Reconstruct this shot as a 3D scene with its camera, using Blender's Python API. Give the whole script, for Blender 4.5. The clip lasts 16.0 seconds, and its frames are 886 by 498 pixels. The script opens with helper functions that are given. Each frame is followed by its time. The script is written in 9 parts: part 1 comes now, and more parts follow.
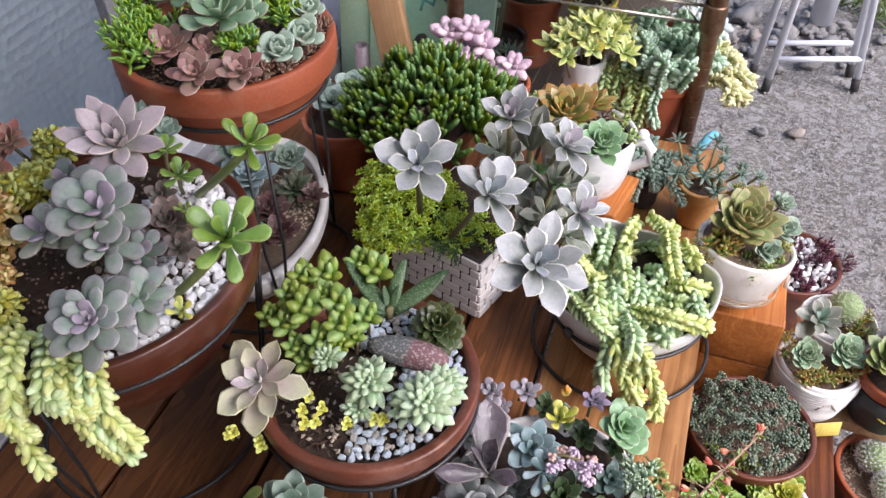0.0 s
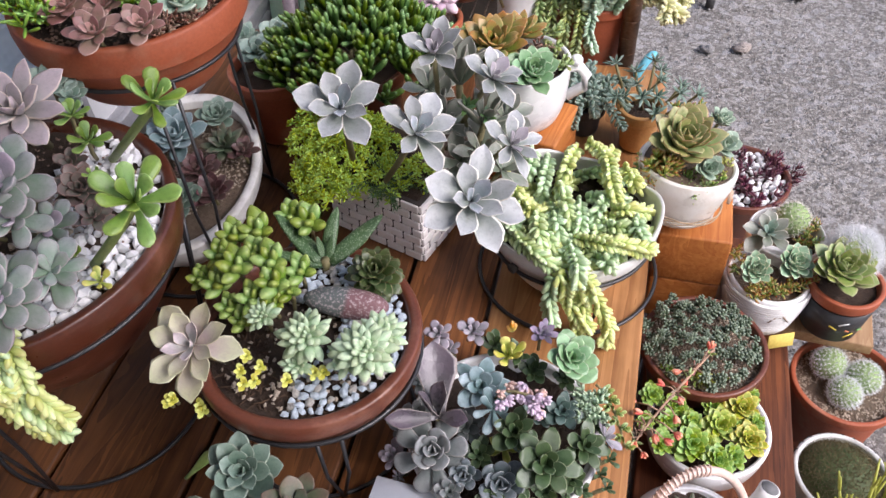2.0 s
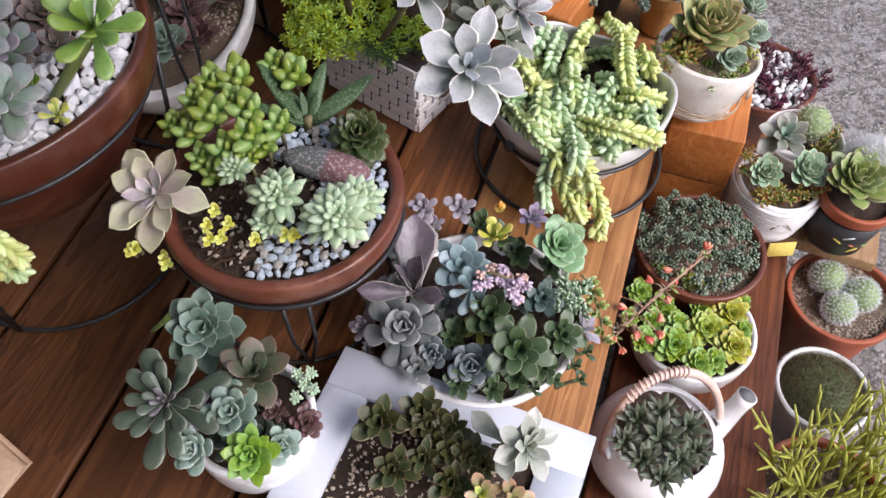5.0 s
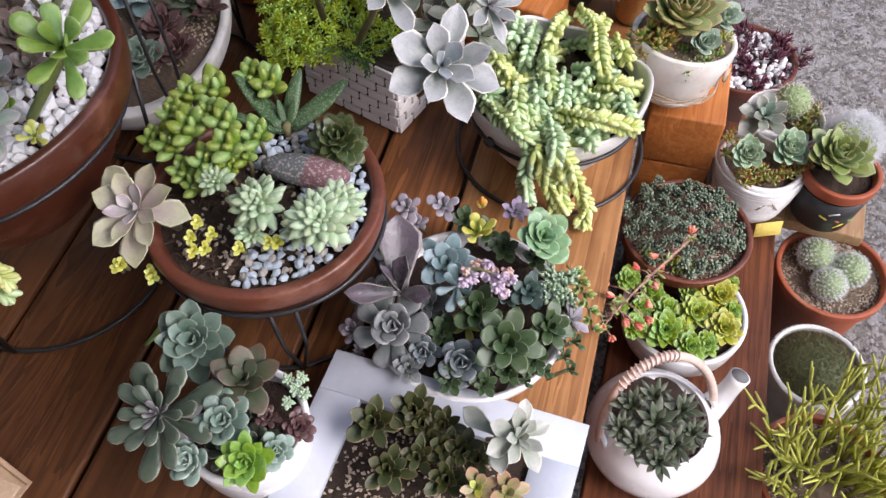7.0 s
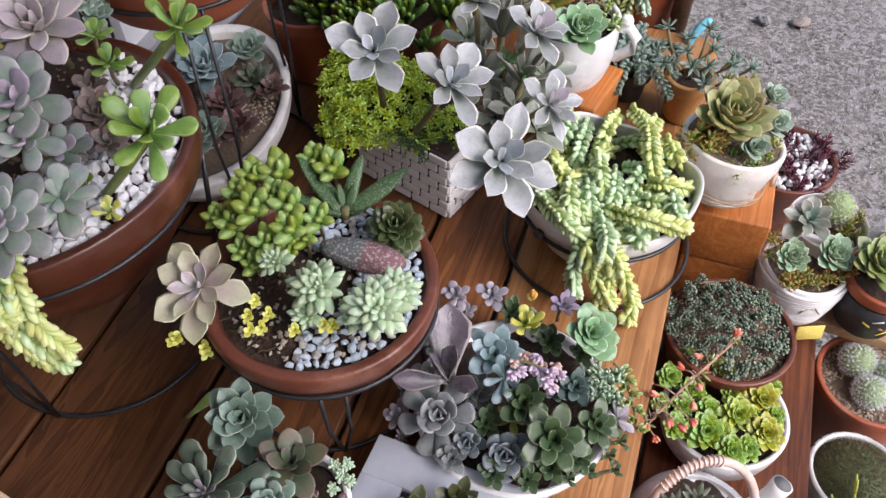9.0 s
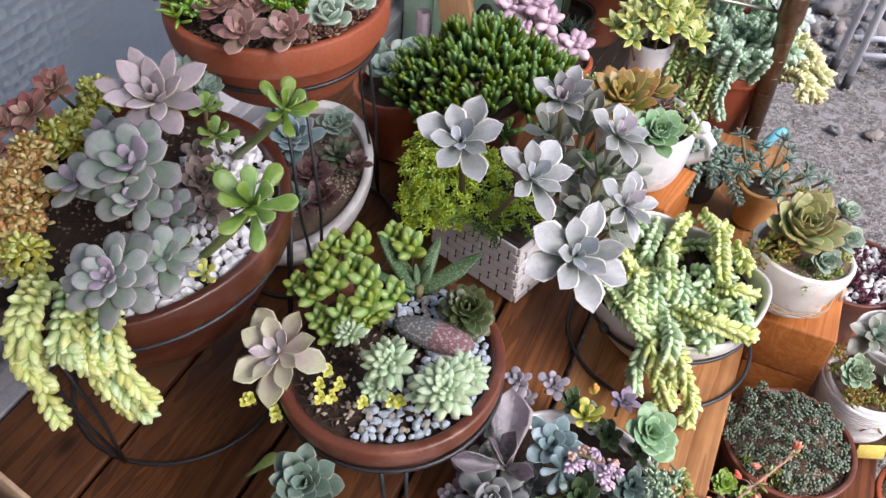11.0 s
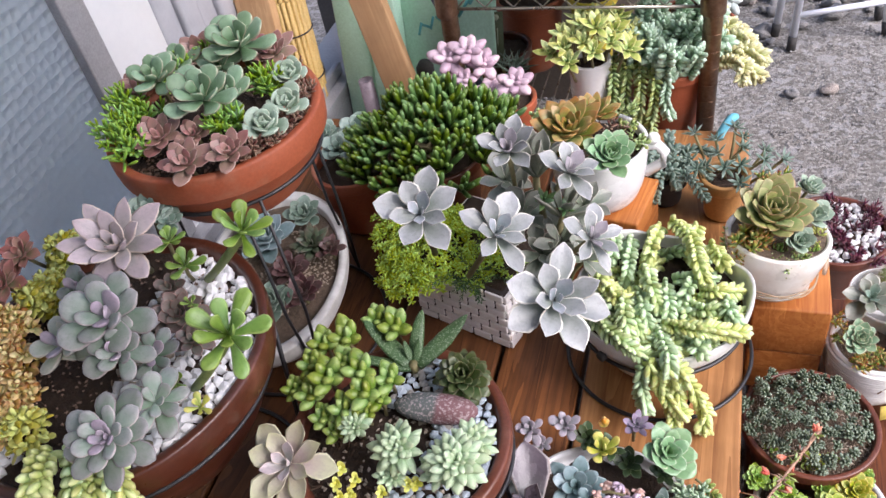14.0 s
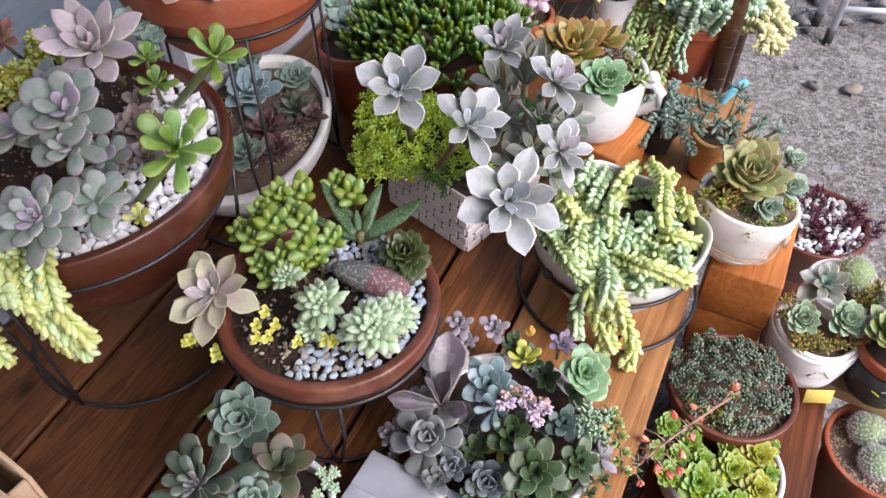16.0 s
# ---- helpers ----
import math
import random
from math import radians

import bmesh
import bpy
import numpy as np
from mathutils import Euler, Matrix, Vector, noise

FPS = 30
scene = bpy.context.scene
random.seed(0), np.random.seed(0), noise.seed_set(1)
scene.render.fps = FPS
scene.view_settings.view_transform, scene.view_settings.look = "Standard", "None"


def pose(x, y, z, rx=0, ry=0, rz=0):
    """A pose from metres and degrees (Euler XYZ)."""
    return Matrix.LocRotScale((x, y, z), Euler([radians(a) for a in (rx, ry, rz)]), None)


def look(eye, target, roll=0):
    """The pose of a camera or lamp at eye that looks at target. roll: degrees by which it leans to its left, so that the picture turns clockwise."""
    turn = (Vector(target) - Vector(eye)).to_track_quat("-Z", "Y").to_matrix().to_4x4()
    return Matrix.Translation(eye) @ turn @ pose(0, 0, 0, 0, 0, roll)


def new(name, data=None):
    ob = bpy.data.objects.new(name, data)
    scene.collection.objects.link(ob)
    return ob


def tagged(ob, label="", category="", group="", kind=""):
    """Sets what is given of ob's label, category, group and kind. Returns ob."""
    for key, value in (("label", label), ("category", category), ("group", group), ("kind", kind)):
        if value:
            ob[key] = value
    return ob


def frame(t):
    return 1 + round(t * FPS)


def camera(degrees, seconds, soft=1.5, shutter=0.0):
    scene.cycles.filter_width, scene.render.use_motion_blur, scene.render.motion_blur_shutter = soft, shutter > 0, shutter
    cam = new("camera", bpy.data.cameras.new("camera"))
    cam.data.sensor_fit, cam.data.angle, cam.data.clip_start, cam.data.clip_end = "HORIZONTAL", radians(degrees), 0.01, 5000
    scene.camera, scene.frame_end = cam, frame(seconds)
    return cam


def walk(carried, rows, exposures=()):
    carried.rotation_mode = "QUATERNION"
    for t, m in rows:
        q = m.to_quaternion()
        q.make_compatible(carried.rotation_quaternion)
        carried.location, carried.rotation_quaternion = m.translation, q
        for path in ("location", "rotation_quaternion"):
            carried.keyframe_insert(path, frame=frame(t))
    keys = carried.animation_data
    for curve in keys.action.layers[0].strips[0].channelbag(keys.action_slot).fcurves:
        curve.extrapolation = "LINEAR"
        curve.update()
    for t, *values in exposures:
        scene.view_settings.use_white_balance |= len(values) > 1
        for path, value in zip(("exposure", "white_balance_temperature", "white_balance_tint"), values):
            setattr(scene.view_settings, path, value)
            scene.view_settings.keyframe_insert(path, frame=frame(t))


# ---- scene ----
cam = camera(57.1, 16.0)
METRES, EYE, TILT, LEAN, TURN = 0.36, 0.684, -43.0, 0.0, 0.0
ROWS = [
    (0.0, 0.0, 0.0, 0.0, 0.0, 0.0, -0.0),
    (0.5, 0.0073, -0.0114, -0.0088, -0.65, 0.82, 0.43),
    (1.0, 0.0228, -0.0097, -0.0206, -0.9, -0.27, 1.83),
    (1.5, 0.0579, 0.0146, -0.0256, -1.22, -1.67, 3.88),
    (2.0, 0.0941, 0.0486, -0.0148, -2.07, -3.85, 4.92),
    (2.5, 0.1296, 0.0733, -0.0149, -2.13, -5.47, 5.22),
    (3.0, 0.1502, 0.087, -0.0349, -2.33, -6.77, 4.25),
    (3.5, 0.1535, 0.1077, -0.0483, -1.01, -8.38, 1.35),
    (4.0, 0.1531, 0.1214, -0.0498, -0.98, -10.04, -0.3),
    (4.5, 0.1441, 0.1513, -0.0596, -0.79, -11.83, -0.53),
    (7.0, 0.1843, 0.138, -0.0606, -1.42, -11.93, 3.06),
    (7.5, 0.1583, 0.1237, -0.0574, -1.16, -10.4, 1.44),
    (8.0, 0.1439, 0.1258, -0.045, -1.37, -9.69, 1.26),
    (8.5, 0.1243, 0.1142, -0.0299, -0.89, -8.28, 2.2),
    (9.0, 0.1045, 0.128, -0.0055, 0.26, -7.13, 0.01),
    (9.5, 0.0786, 0.1213, 0.0058, 1.51, -5.57, -2.7),
    (10.0, 0.0648, 0.0822, 0.0085, 2.54, -4.0, -3.29),
    (12.5, 0.0409, 0.0326, 0.0693, 6.8, 0.47, -6.23),
    (13.0, 0.0443, -0.0017, 0.0957, 6.98, 2.14, -1.28),
    (13.5, 0.0692, -0.0127, 0.1115, 5.92, 2.15, 3.4),
    (14.0, 0.1276, 0.0358, 0.1271, 4.16, -0.21, 8.48),
    (14.5, 0.2112, 0.0655, 0.1212, 2.11, -2.33, 10.57),
    (15.0, 0.2362, 0.0463, 0.0838, 2.26, -3.14, 6.55),
    (15.5, 0.237, 0.0211, 0.0267, 4.36, -4.21, -0.33),
    (16.0, 0.2308, 0.0296, -0.003, 4.8, -4.75, -4.44),
]
walk(cam, [(t, pose(0, 0, EYE, TILT, LEAN, TURN) @ pose(METRES * x, METRES * y, METRES * z, 90 + pitch, roll, yaw)) for t, x, y, z, yaw, pitch, roll in ROWS], [(t, e, 6020, 20) for t, e in ((0.0, 0.42), (3.0, 0.38), (4.7, 0.25), (8.5, 0.24), (10.2, 0.30), (13.0, 0.50), (16.0, 0.42))])

# ---------------------------------------------------------------- light
world = bpy.data.worlds.new("sky")
scene.world = world
world.use_nodes = True
wn = world.node_tree
sky = wn.nodes.new("ShaderNodeTexSky")
sky.sky_type, sky.sun_disc = "NISHITA", False
sky.sun_elevation, sky.sun_rotation = radians(45), radians(122)
sky.air_density, sky.dust_density = 1.0, 3.5
wn.nodes["Background"].inputs["Strength"].default_value = 0.15
wn.links.new(sky.outputs[0], wn.nodes["Background"].inputs[0])
sun = new("sun", bpy.data.lights.new("sun", "SUN"))
sun.data.energy, sun.data.angle, sun.data.color = 3.0, radians(35), (1.0, 0.96, 0.9)
sun.matrix_basis = look((1.62, -1.02, 1.92), (0, 0, 0))


# ---------------------------------------------------------------- materials
def nodes_of(name):
    m = bpy.data.materials.new(name)
    m.use_nodes = True
    nt = m.node_tree
    return m, nt, nt.nodes["Principled BSDF"]


def mathn(nt, op, a, b=None, clamp=False):
    n = nt.nodes.new("ShaderNodeMath")
    n.operation, n.use_clamp = op, clamp
    for k, v in enumerate((a, b)):
        if v is None:
            continue
        if isinstance(v, (int, float)):
            n.inputs[k].default_value = v
        else:
            nt.links.new(v, n.inputs[k])
    return n.outputs[0]


def mixc(nt, fac, a, b, mode="MIX"):
    n = nt.nodes.new("ShaderNodeMix")
    n.data_type, n.blend_type = "RGBA", mode
    for sock, v in ((n.inputs[0], fac), (n.inputs[6], a), (n.inputs[7], b)):
        if isinstance(v, (int, float)):
            sock.default_value = v
        elif isinstance(v, tuple):
            sock.default_value = (*v[:3], 1)
        else:
            nt.links.new(v, sock)
    return n.outputs[2]


def ramp(nt, fac, stops):
    n = nt.nodes.new("ShaderNodeValToRGB")
    e = n.color_ramp.elements
    while len(e) < len(stops):
        e.new(0.5)
    for k, (p, c) in enumerate(stops):
        e[k].position, e[k].color = p, (*c, 1) if isinstance(c, tuple) else (c, c, c, 1)
    nt.links.new(fac, n.inputs[0])
    return n.outputs[0]


def noisen(nt, vec, scale, detail=4.0, rough=0.6, dist=0.0):
    n = nt.nodes.new("ShaderNodeTexNoise")
    n.inputs["Scale"].default_value, n.inputs["Detail"].default_value = scale, detail
    n.inputs["Roughness"].default_value, n.inputs["Distortion"].default_value = rough, dist
    if vec is not None:
        nt.links.new(vec, n.inputs["Vector"])
    return n.outputs["Fac"]


def coords(nt, kind="Object", scale=None, rot=None):
    c = nt.nodes.new("ShaderNodeTexCoord").outputs[kind]
    if scale or rot:
        mp = nt.nodes.new("ShaderNodeMapping")
        mp.inputs["Scale"].default_value = scale or (1, 1, 1)
        mp.inputs["Rotation"].default_value = rot or (0, 0, 0)
        nt.links.new(c, mp.inputs[0])
        c = mp.outputs[0]
    return c


def bump(nt, bsdf, height, strength, dist=0.001):
    b = nt.nodes.new("ShaderNodeBump")
    b.inputs["Strength"].default_value, b.inputs["Distance"].default_value = strength, dist
    nt.links.new(height, b.inputs["Height"])
    nt.links.new(b.outputs[0], bsdf.inputs["Normal"])


def surface(name, a, b, rough=0.6, scale=40, fine=300, bumps=0.3, metal=0.0, coat=0.0, stain=None, depth=0.001, grain=0.3):
    """A two-tone worn surface: broad blotches between a and b, fine grain, relief."""
    m, nt, p = nodes_of(name)
    co = coords(nt)
    big, small = noisen(nt, co, scale, 4), noisen(nt, co, fine, 3)
    c = mixc(nt, ramp(nt, big, [(0.3, 0.0), (0.7, 1.0)]), a, b)
    c = mixc(nt, grain, c, ramp(nt, small, [(0.25, tuple(v * 0.55 for v in a)), (0.75, tuple(min(1, v * 1.3) for v in b))]))
    if stain:
        c = mixc(nt, mathn(nt, "MULTIPLY", ramp(nt, noisen(nt, co, scale * 0.6, 6, 0.7), [(0.52, 0.0), (0.68, 1.0)]), 0.7), c, stain)
    nt.links.new(c, p.inputs["Base Color"])
    r = mathn(nt, "MULTIPLY_ADD", big, 0.3)
    r.node.inputs[2].default_value = max(0.02, rough - 0.15)
    nt.links.new(r, p.inputs["Roughness"])
    p.inputs["Metallic"].default_value = metal
    p.inputs["Coat Weight"].default_value, p.inputs["Coat Roughness"].default_value = coat, 0.15
    if bumps:
        bump(nt, p, mathn(nt, "ADD", small, big), bumps, depth)
    return m


def leaf_material(name, base, mid, tip, edge=None, rough=0.36, var=0.18, edge_at=0.78, sub=0.0):
    """Succulent leaf: colour runs from a foot darkened as shade to the tip, a margin, bloom blotches, and a shift from
    leaf to leaf.
    """
    m, nt, p = nodes_of(name)
    uv = nt.nodes.new("ShaderNodeSeparateXYZ")
    nt.links.new(coords(nt, "UV"), uv.inputs[0])
    # first stop, 0.7 of base: occlusion between leaves put into the colour
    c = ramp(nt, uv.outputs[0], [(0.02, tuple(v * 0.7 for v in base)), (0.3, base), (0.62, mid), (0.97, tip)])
    if edge:
        side = mathn(nt, "MULTIPLY", mathn(nt, "ABSOLUTE", mathn(nt, "SUBTRACT", uv.outputs[1], 0.5)), 2.0)
        c = mixc(nt, mathn(nt, "MULTIPLY", ramp(nt, side, [(edge_at - 0.06, 0.0), (min(0.98, edge_at + 0.05), 1.0)]), 0.95), c, edge)
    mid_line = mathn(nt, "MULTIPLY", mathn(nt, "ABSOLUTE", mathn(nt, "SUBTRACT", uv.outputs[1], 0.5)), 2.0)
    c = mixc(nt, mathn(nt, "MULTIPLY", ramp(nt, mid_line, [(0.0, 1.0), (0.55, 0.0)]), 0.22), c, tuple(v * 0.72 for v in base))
    co = coords(nt)
    info, isl = nt.nodes.new("ShaderNodeObjectInfo"), nt.nodes.new("ShaderNodeNewGeometry")
    shift = nt.nodes.new("ShaderNodeVectorMath")
    shift.operation = "ADD"
    nt.links.new(co, shift.inputs[0])
    comb = nt.nodes.new("ShaderNodeCombineXYZ")
    nt.links.new(mathn(nt, "MULTIPLY", info.outputs["Random"], 31.0), comb.inputs[0])
    nt.links.new(comb.outputs[0], shift.inputs[1])
    n1, n2 = noisen(nt, shift.outputs[0], 2.6, 4, 0.6), noisen(nt, shift.outputs[0], 11, 4, 0.65)
    c = mixc(nt, mathn(nt, "MULTIPLY", ramp(nt, n1, [(0.38, 0.0), (0.68, 1.0)]), 0.4), c, tuple(min(1, v * 1.28 + 0.015) for v in tip))
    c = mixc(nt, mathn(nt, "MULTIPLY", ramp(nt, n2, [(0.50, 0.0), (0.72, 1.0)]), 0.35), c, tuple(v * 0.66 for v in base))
    rnd = mathn(nt, "FRACT", mathn(nt, "ADD", info.outputs["Random"], isl.outputs["Random Per Island"]))
    hsv = nt.nodes.new("ShaderNodeHueSaturation")
    for sock, lo, hi in (("Hue", 0.5 - var * 0.08, 0.5 + var * 0.08), ("Value", 1 - var, 1 + var), ("Saturation", 1 + var * 0.6, 1 - var * 0.6)):
        mr = nt.nodes.new("ShaderNodeMapRange")
        mr.inputs[3].default_value, mr.inputs[4].default_value = lo, hi
        nt.links.new(rnd, mr.inputs[0])
        nt.links.new(mr.outputs[0], hsv.inputs[sock])
    nt.links.new(c, hsv.inputs["Color"])
    nt.links.new(hsv.outputs[0], p.inputs["Base Color"])
    nt.links.new(ramp(nt, n1, [(0.3, max(0.1, rough - 0.07)), (0.7, rough + 0.12)]), p.inputs["Roughness"])
    p.inputs["Specular IOR Level"].default_value = 0.5
    if rough > 0.4:
        p.inputs["Sheen Weight"].default_value, p.inputs["Sheen Roughness"].default_value = 0.06, 0.45
    if sub:
        p.inputs["Subsurface Weight"].default_value = sub
        p.inputs["Subsurface Radius"].default_value = (0.004, 0.006, 0.003)
        p.inputs["Subsurface Scale"].default_value = 0.5
    bump(nt, p, n2, 0.10, 0.02)
    return m


# ---------------------------------------------------------------- building helpers
def link_mesh(name, me, mat, parent=None, label="", m=None):
    if mat and not me.materials:
        me.materials.append(mat)
    ob = new(name, me)
    ob.parent = parent
    if m is not None:
        ob.matrix_basis = m
    return tagged(ob, label)


def part(name, bm, mat, parent=None, label="", m=None, smooth=True):
    """Links a bmesh as one mesh object under a thing or a part."""
    me = bpy.data.meshes.new(name)
    bm.to_mesh(me)
    bm.free()
    if smooth:
        me.polygons.foreach_set("use_smooth", [True] * len(me.polygons))
    return link_mesh(name, me, mat, parent, label, m)


def thing(name, x, y, z, label, category, group="", kind="", rz=0.0):
    """An Empty at the base of a thing."""
    ob = new(name)
    ob.empty_display_size = 0.02
    ob.matrix_basis = pose(x, y, z, 0, 0, rz)
    return tagged(ob, label, category, group, kind)


def lathe(profile, seg=56, wob=0.0, seed=0, squash=(1, 1)):
    """A turned body from (radius, height) pairs; wob makes it slightly uneven, as hand-thrown ware is."""
    bm = bmesh.new()
    rings = []
    for r, z in profile:
        ring = []
        for k in range(seg):
            a = 2 * math.pi * k / seg
            rr = r * (1 + wob * noise.noise((math.cos(a) * 1.5 + seed, math.sin(a) * 1.5, z * 12)))
            ring.append(bm.verts.new((rr * math.cos(a) * squash[0], rr * math.sin(a) * squash[1], z)))
        rings.append(ring)
    for lo, hi in zip(rings, rings[1:]):
        for k in range(seg):
            bm.faces.new((lo[k], lo[(k + 1) % seg], hi[(k + 1) % seg], hi[k]))
    for ring, flip in ((rings[0], True), (rings[-1], False)):
        bm.faces.new(ring[::-1] if flip else ring)
    bmesh.ops.recalc_face_normals(bm, faces=bm.faces)
    return bm


def rounded(pts, cuts=3):
    """Rounds the corners of a profile of (r, z) pairs."""
    out = [pts[0]]
    for a, b, c in zip(pts, pts[1:], pts[2:]):
        va, vc = Vector(a) - Vector(b), Vector(c) - Vector(b)
        d = min(va.length, vc.length) * 0.35
        p, q = Vector(b) + va.normalized() * d, Vector(b) + vc.normalized() * d
        for k in range(cuts + 1):
            s = k / cuts
            out.append(tuple(p * (1 - s) ** 2 + Vector(b) * 2 * s * (1 - s) + q * s * s))
    return out + [pts[-1]]


def tube(points, r, closed=False, seg=8, taper=None):
    """A round bar along a line of points."""
    bm = bmesh.new()
    pts = [Vector(p) for p in points]
    n = len(pts)
    rings, up = [], Vector((0.13, 0.2, 1)).normalized()
    for k, p in enumerate(pts):
        a, b = pts[(k - 1) % n if closed else max(k - 1, 0)], pts[(k + 1) % n if closed else min(k + 1, n - 1)]
        d = (b - a).normalized()
        s = d.cross(up)
        if s.length < 0.05:
            s = d.cross(Vector((1, 0, 0)))
        s.normalize()
        q = s.cross(d)
        rr = r * (taper[k] if taper else 1)
        rings.append([bm.verts.new(p + (s * math.cos(t) + q * math.sin(t)) * rr) for t in (2 * math.pi * j / seg for j in range(seg))])
    for k in range(n if closed else n - 1):
        lo, hi = rings[k], rings[(k + 1) % n]
        for j in range(seg):
            bm.faces.new((lo[j], lo[(j + 1) % seg], hi[(j + 1) % seg], hi[j]))
    if not closed:
        bm.faces.new(rings[0])
        bm.faces.new(rings[-1][::-1])
    bmesh.ops.recalc_face_normals(bm, faces=bm.faces)
    return bm


def bezier(a, b, c, n=12):
    a, b, c = Vector(a), Vector(b), Vector(c)
    return [a * (1 - s) ** 2 + b * 2 * s * (1 - s) + c * s * s for s in (k / n for k in range(n + 1))]


def ring_points(r, z, n=48, squash=(1, 1)):
    return [(r * squash[0] * math.cos(2 * math.pi * k / n), r * squash[1] * math.sin(2 * math.pi * k / n), z) for k in range(n)]


def block(sx, sy, sz, bevel=0.002, seg=2, at=(0, 0, 0)):
    """A box with softened edges, its middle at 'at'."""
    bm = bmesh.new()
    bmesh.ops.create_cube(bm, size=1)
    for v in bm.verts:
        v.co = Vector((v.co.x * sx, v.co.y * sy, v.co.z * sz)) + Vector(at)
    if bevel:
        bmesh.ops.bevel(bm, geom=list(bm.edges), offset=bevel, segments=seg, affect="EDGES", profile=0.6)
    return bm


# ---------------------------------------------------------------- leaves
SHAPES = {  # widths and thicknesses from base to tip; cup; bend; how full the upper side is
    "ghost": ((0.17, 0.22, 0.35, 0.50, 0.52, 0.33, 0.12, 0.003), (0.12, 0.13, 0.14, 0.13, 0.11, 0.08, 0.04, 0.008), 0.42, 0.12, 0.45),
    "lilac": ((0.22, 0.32, 0.46, 0.58, 0.62, 0.52, 0.30, 0.03), (0.17, 0.21, 0.23, 0.23, 0.21, 0.17, 0.10, 0.02), 0.14, 0.18, 0.9),
    "keel": ((0.24, 0.34, 0.44, 0.50, 0.46, 0.32, 0.14, 0.006), (0.17, 0.20, 0.21, 0.19, 0.16, 0.11, 0.06, 0.01), 0.20, 0.16, 0.6),
    "jelly": ((0.20, 0.36, 0.45, 0.47, 0.43, 0.31, 0.07), (0.19, 0.34, 0.43, 0.45, 0.41, 0.29, 0.07), 0.0, 0.10, 1.0),
    "tongue": ((0.20, 0.25, 0.26, 0.25, 0.21, 0.15, 0.08, 0.01), (0.15, 0.16, 0.15, 0.13, 0.11, 0.08, 0.05, 0.01), 0.10, 0.16, 0.8),
    "echeveria": ((0.26, 0.40, 0.55, 0.66, 0.64, 0.46, 0.20, 0.010), (0.16, 0.18, 0.19, 0.18, 0.15, 0.11, 0.06, 0.01), 0.30, 0.22, 0.55),
    "round": ((0.24, 0.42, 0.60, 0.70, 0.70, 0.55, 0.16), (0.14, 0.17, 0.18, 0.17, 0.14, 0.10, 0.03), 0.16, 0.12, 0.6),
    "spoon": ((0.12, 0.16, 0.23, 0.35, 0.44, 0.42, 0.27, 0.04), (0.12, 0.13, 0.14, 0.15, 0.15, 0.13, 0.09, 0.02), 0.08, 0.16, 0.85),
    "fat": ((0.20, 0.36, 0.45, 0.48, 0.47, 0.38, 0.14), (0.18, 0.34, 0.43, 0.45, 0.43, 0.35, 0.13), 0.0, 0.10, 1.0),
    "bean": ((0.14, 0.26, 0.32, 0.34, 0.32, 0.25, 0.05), (0.14, 0.25, 0.31, 0.32, 0.30, 0.22, 0.04), 0.0, 0.12, 1.0),
    "finger": ((0.16, 0.22, 0.25, 0.27, 0.27, 0.24, 0.14), (0.16, 0.21, 0.24, 0.26, 0.25, 0.22, 0.12), 0.0, 0.10, 1.0),
    "blade": ((0.20, 0.24, 0.24, 0.21, 0.16, 0.10, 0.02), (0.10, 0.12, 0.12, 0.10, 0.08, 0.05, 0.01), 0.12, 0.18, 0.5),
    "lance": ((0.14, 0.22, 0.30, 0.33, 0.28, 0.17, 0.02), (0.11, 0.14, 0.15, 0.14, 0.11, 0.07, 0.01), 0.10, 0.14, 0.7),
    "paddle": ((0.18, 0.34, 0.50, 0.62, 0.68, 0.58, 0.22), (0.08, 0.09, 0.09, 0.08, 0.07, 0.05, 0.02), 0.16, -0.06, 0.5),
}
LEAVES = {}


def leaf_arrays(shape, around=10):
    """Vertices, faces and uv of one leaf of length 1 along x, upper side up."""
    wid, thick, cup, bend, top = SHAPES[shape]
    steps = len(wid)
    verts, uv = [], []
    for k in range(steps):
        t = (0, 0.15, 0.35, 0.55, 0.72, 0.86, 0.95, 1.0)[k] if steps == 8 else k / (steps - 1)
        for j in range(around):
            a = 2 * math.pi * j / around
            y, z = wid[k] / 2 * math.cos(a), thick[k] / 2 * math.sin(a)
            if z > 0:
                z *= top
            if top < 0.8:
                z *= abs(math.sin(a)) ** 0.5
            z += cup * (y / max(wid[k], 0.05)) ** 2 * wid[k] * 2 + bend * (t * t) - 0.35 * bend * t
            verts.append((t, y, z))
            uv.append((t, 0.5 + 0.5 * math.cos(a)))
    faces = [(k * around + j, (k + 1) * around + j, (k + 1) * around + (j + 1) % around, k * around + (j + 1) % around) for k in range(steps - 1) for j in range(around)]
    faces.append(tuple(range(around)))
    faces.append(tuple(range(steps * around - 1, (steps - 1) * around - 1, -1)))
    return np.array(verts), [f[::-1] for f in faces], uv


def mesh_from(name, verts, faces, uv, mat):
    me = bpy.data.meshes.new(name)
    me.from_pydata([tuple(v) for v in verts], [], faces)
    layer = me.uv_layers.new(name="UVMap")
    idx = np.empty(len(me.loops), dtype=np.int32)
    me.loops.foreach_get("vertex_index", idx)
    layer.data.foreach_set("uv", np.asarray(uv, dtype=np.float32)[idx].ravel())
    me.polygons.foreach_set("use_smooth", [True] * len(me.polygons))
    me.materials.append(mat)
    return me


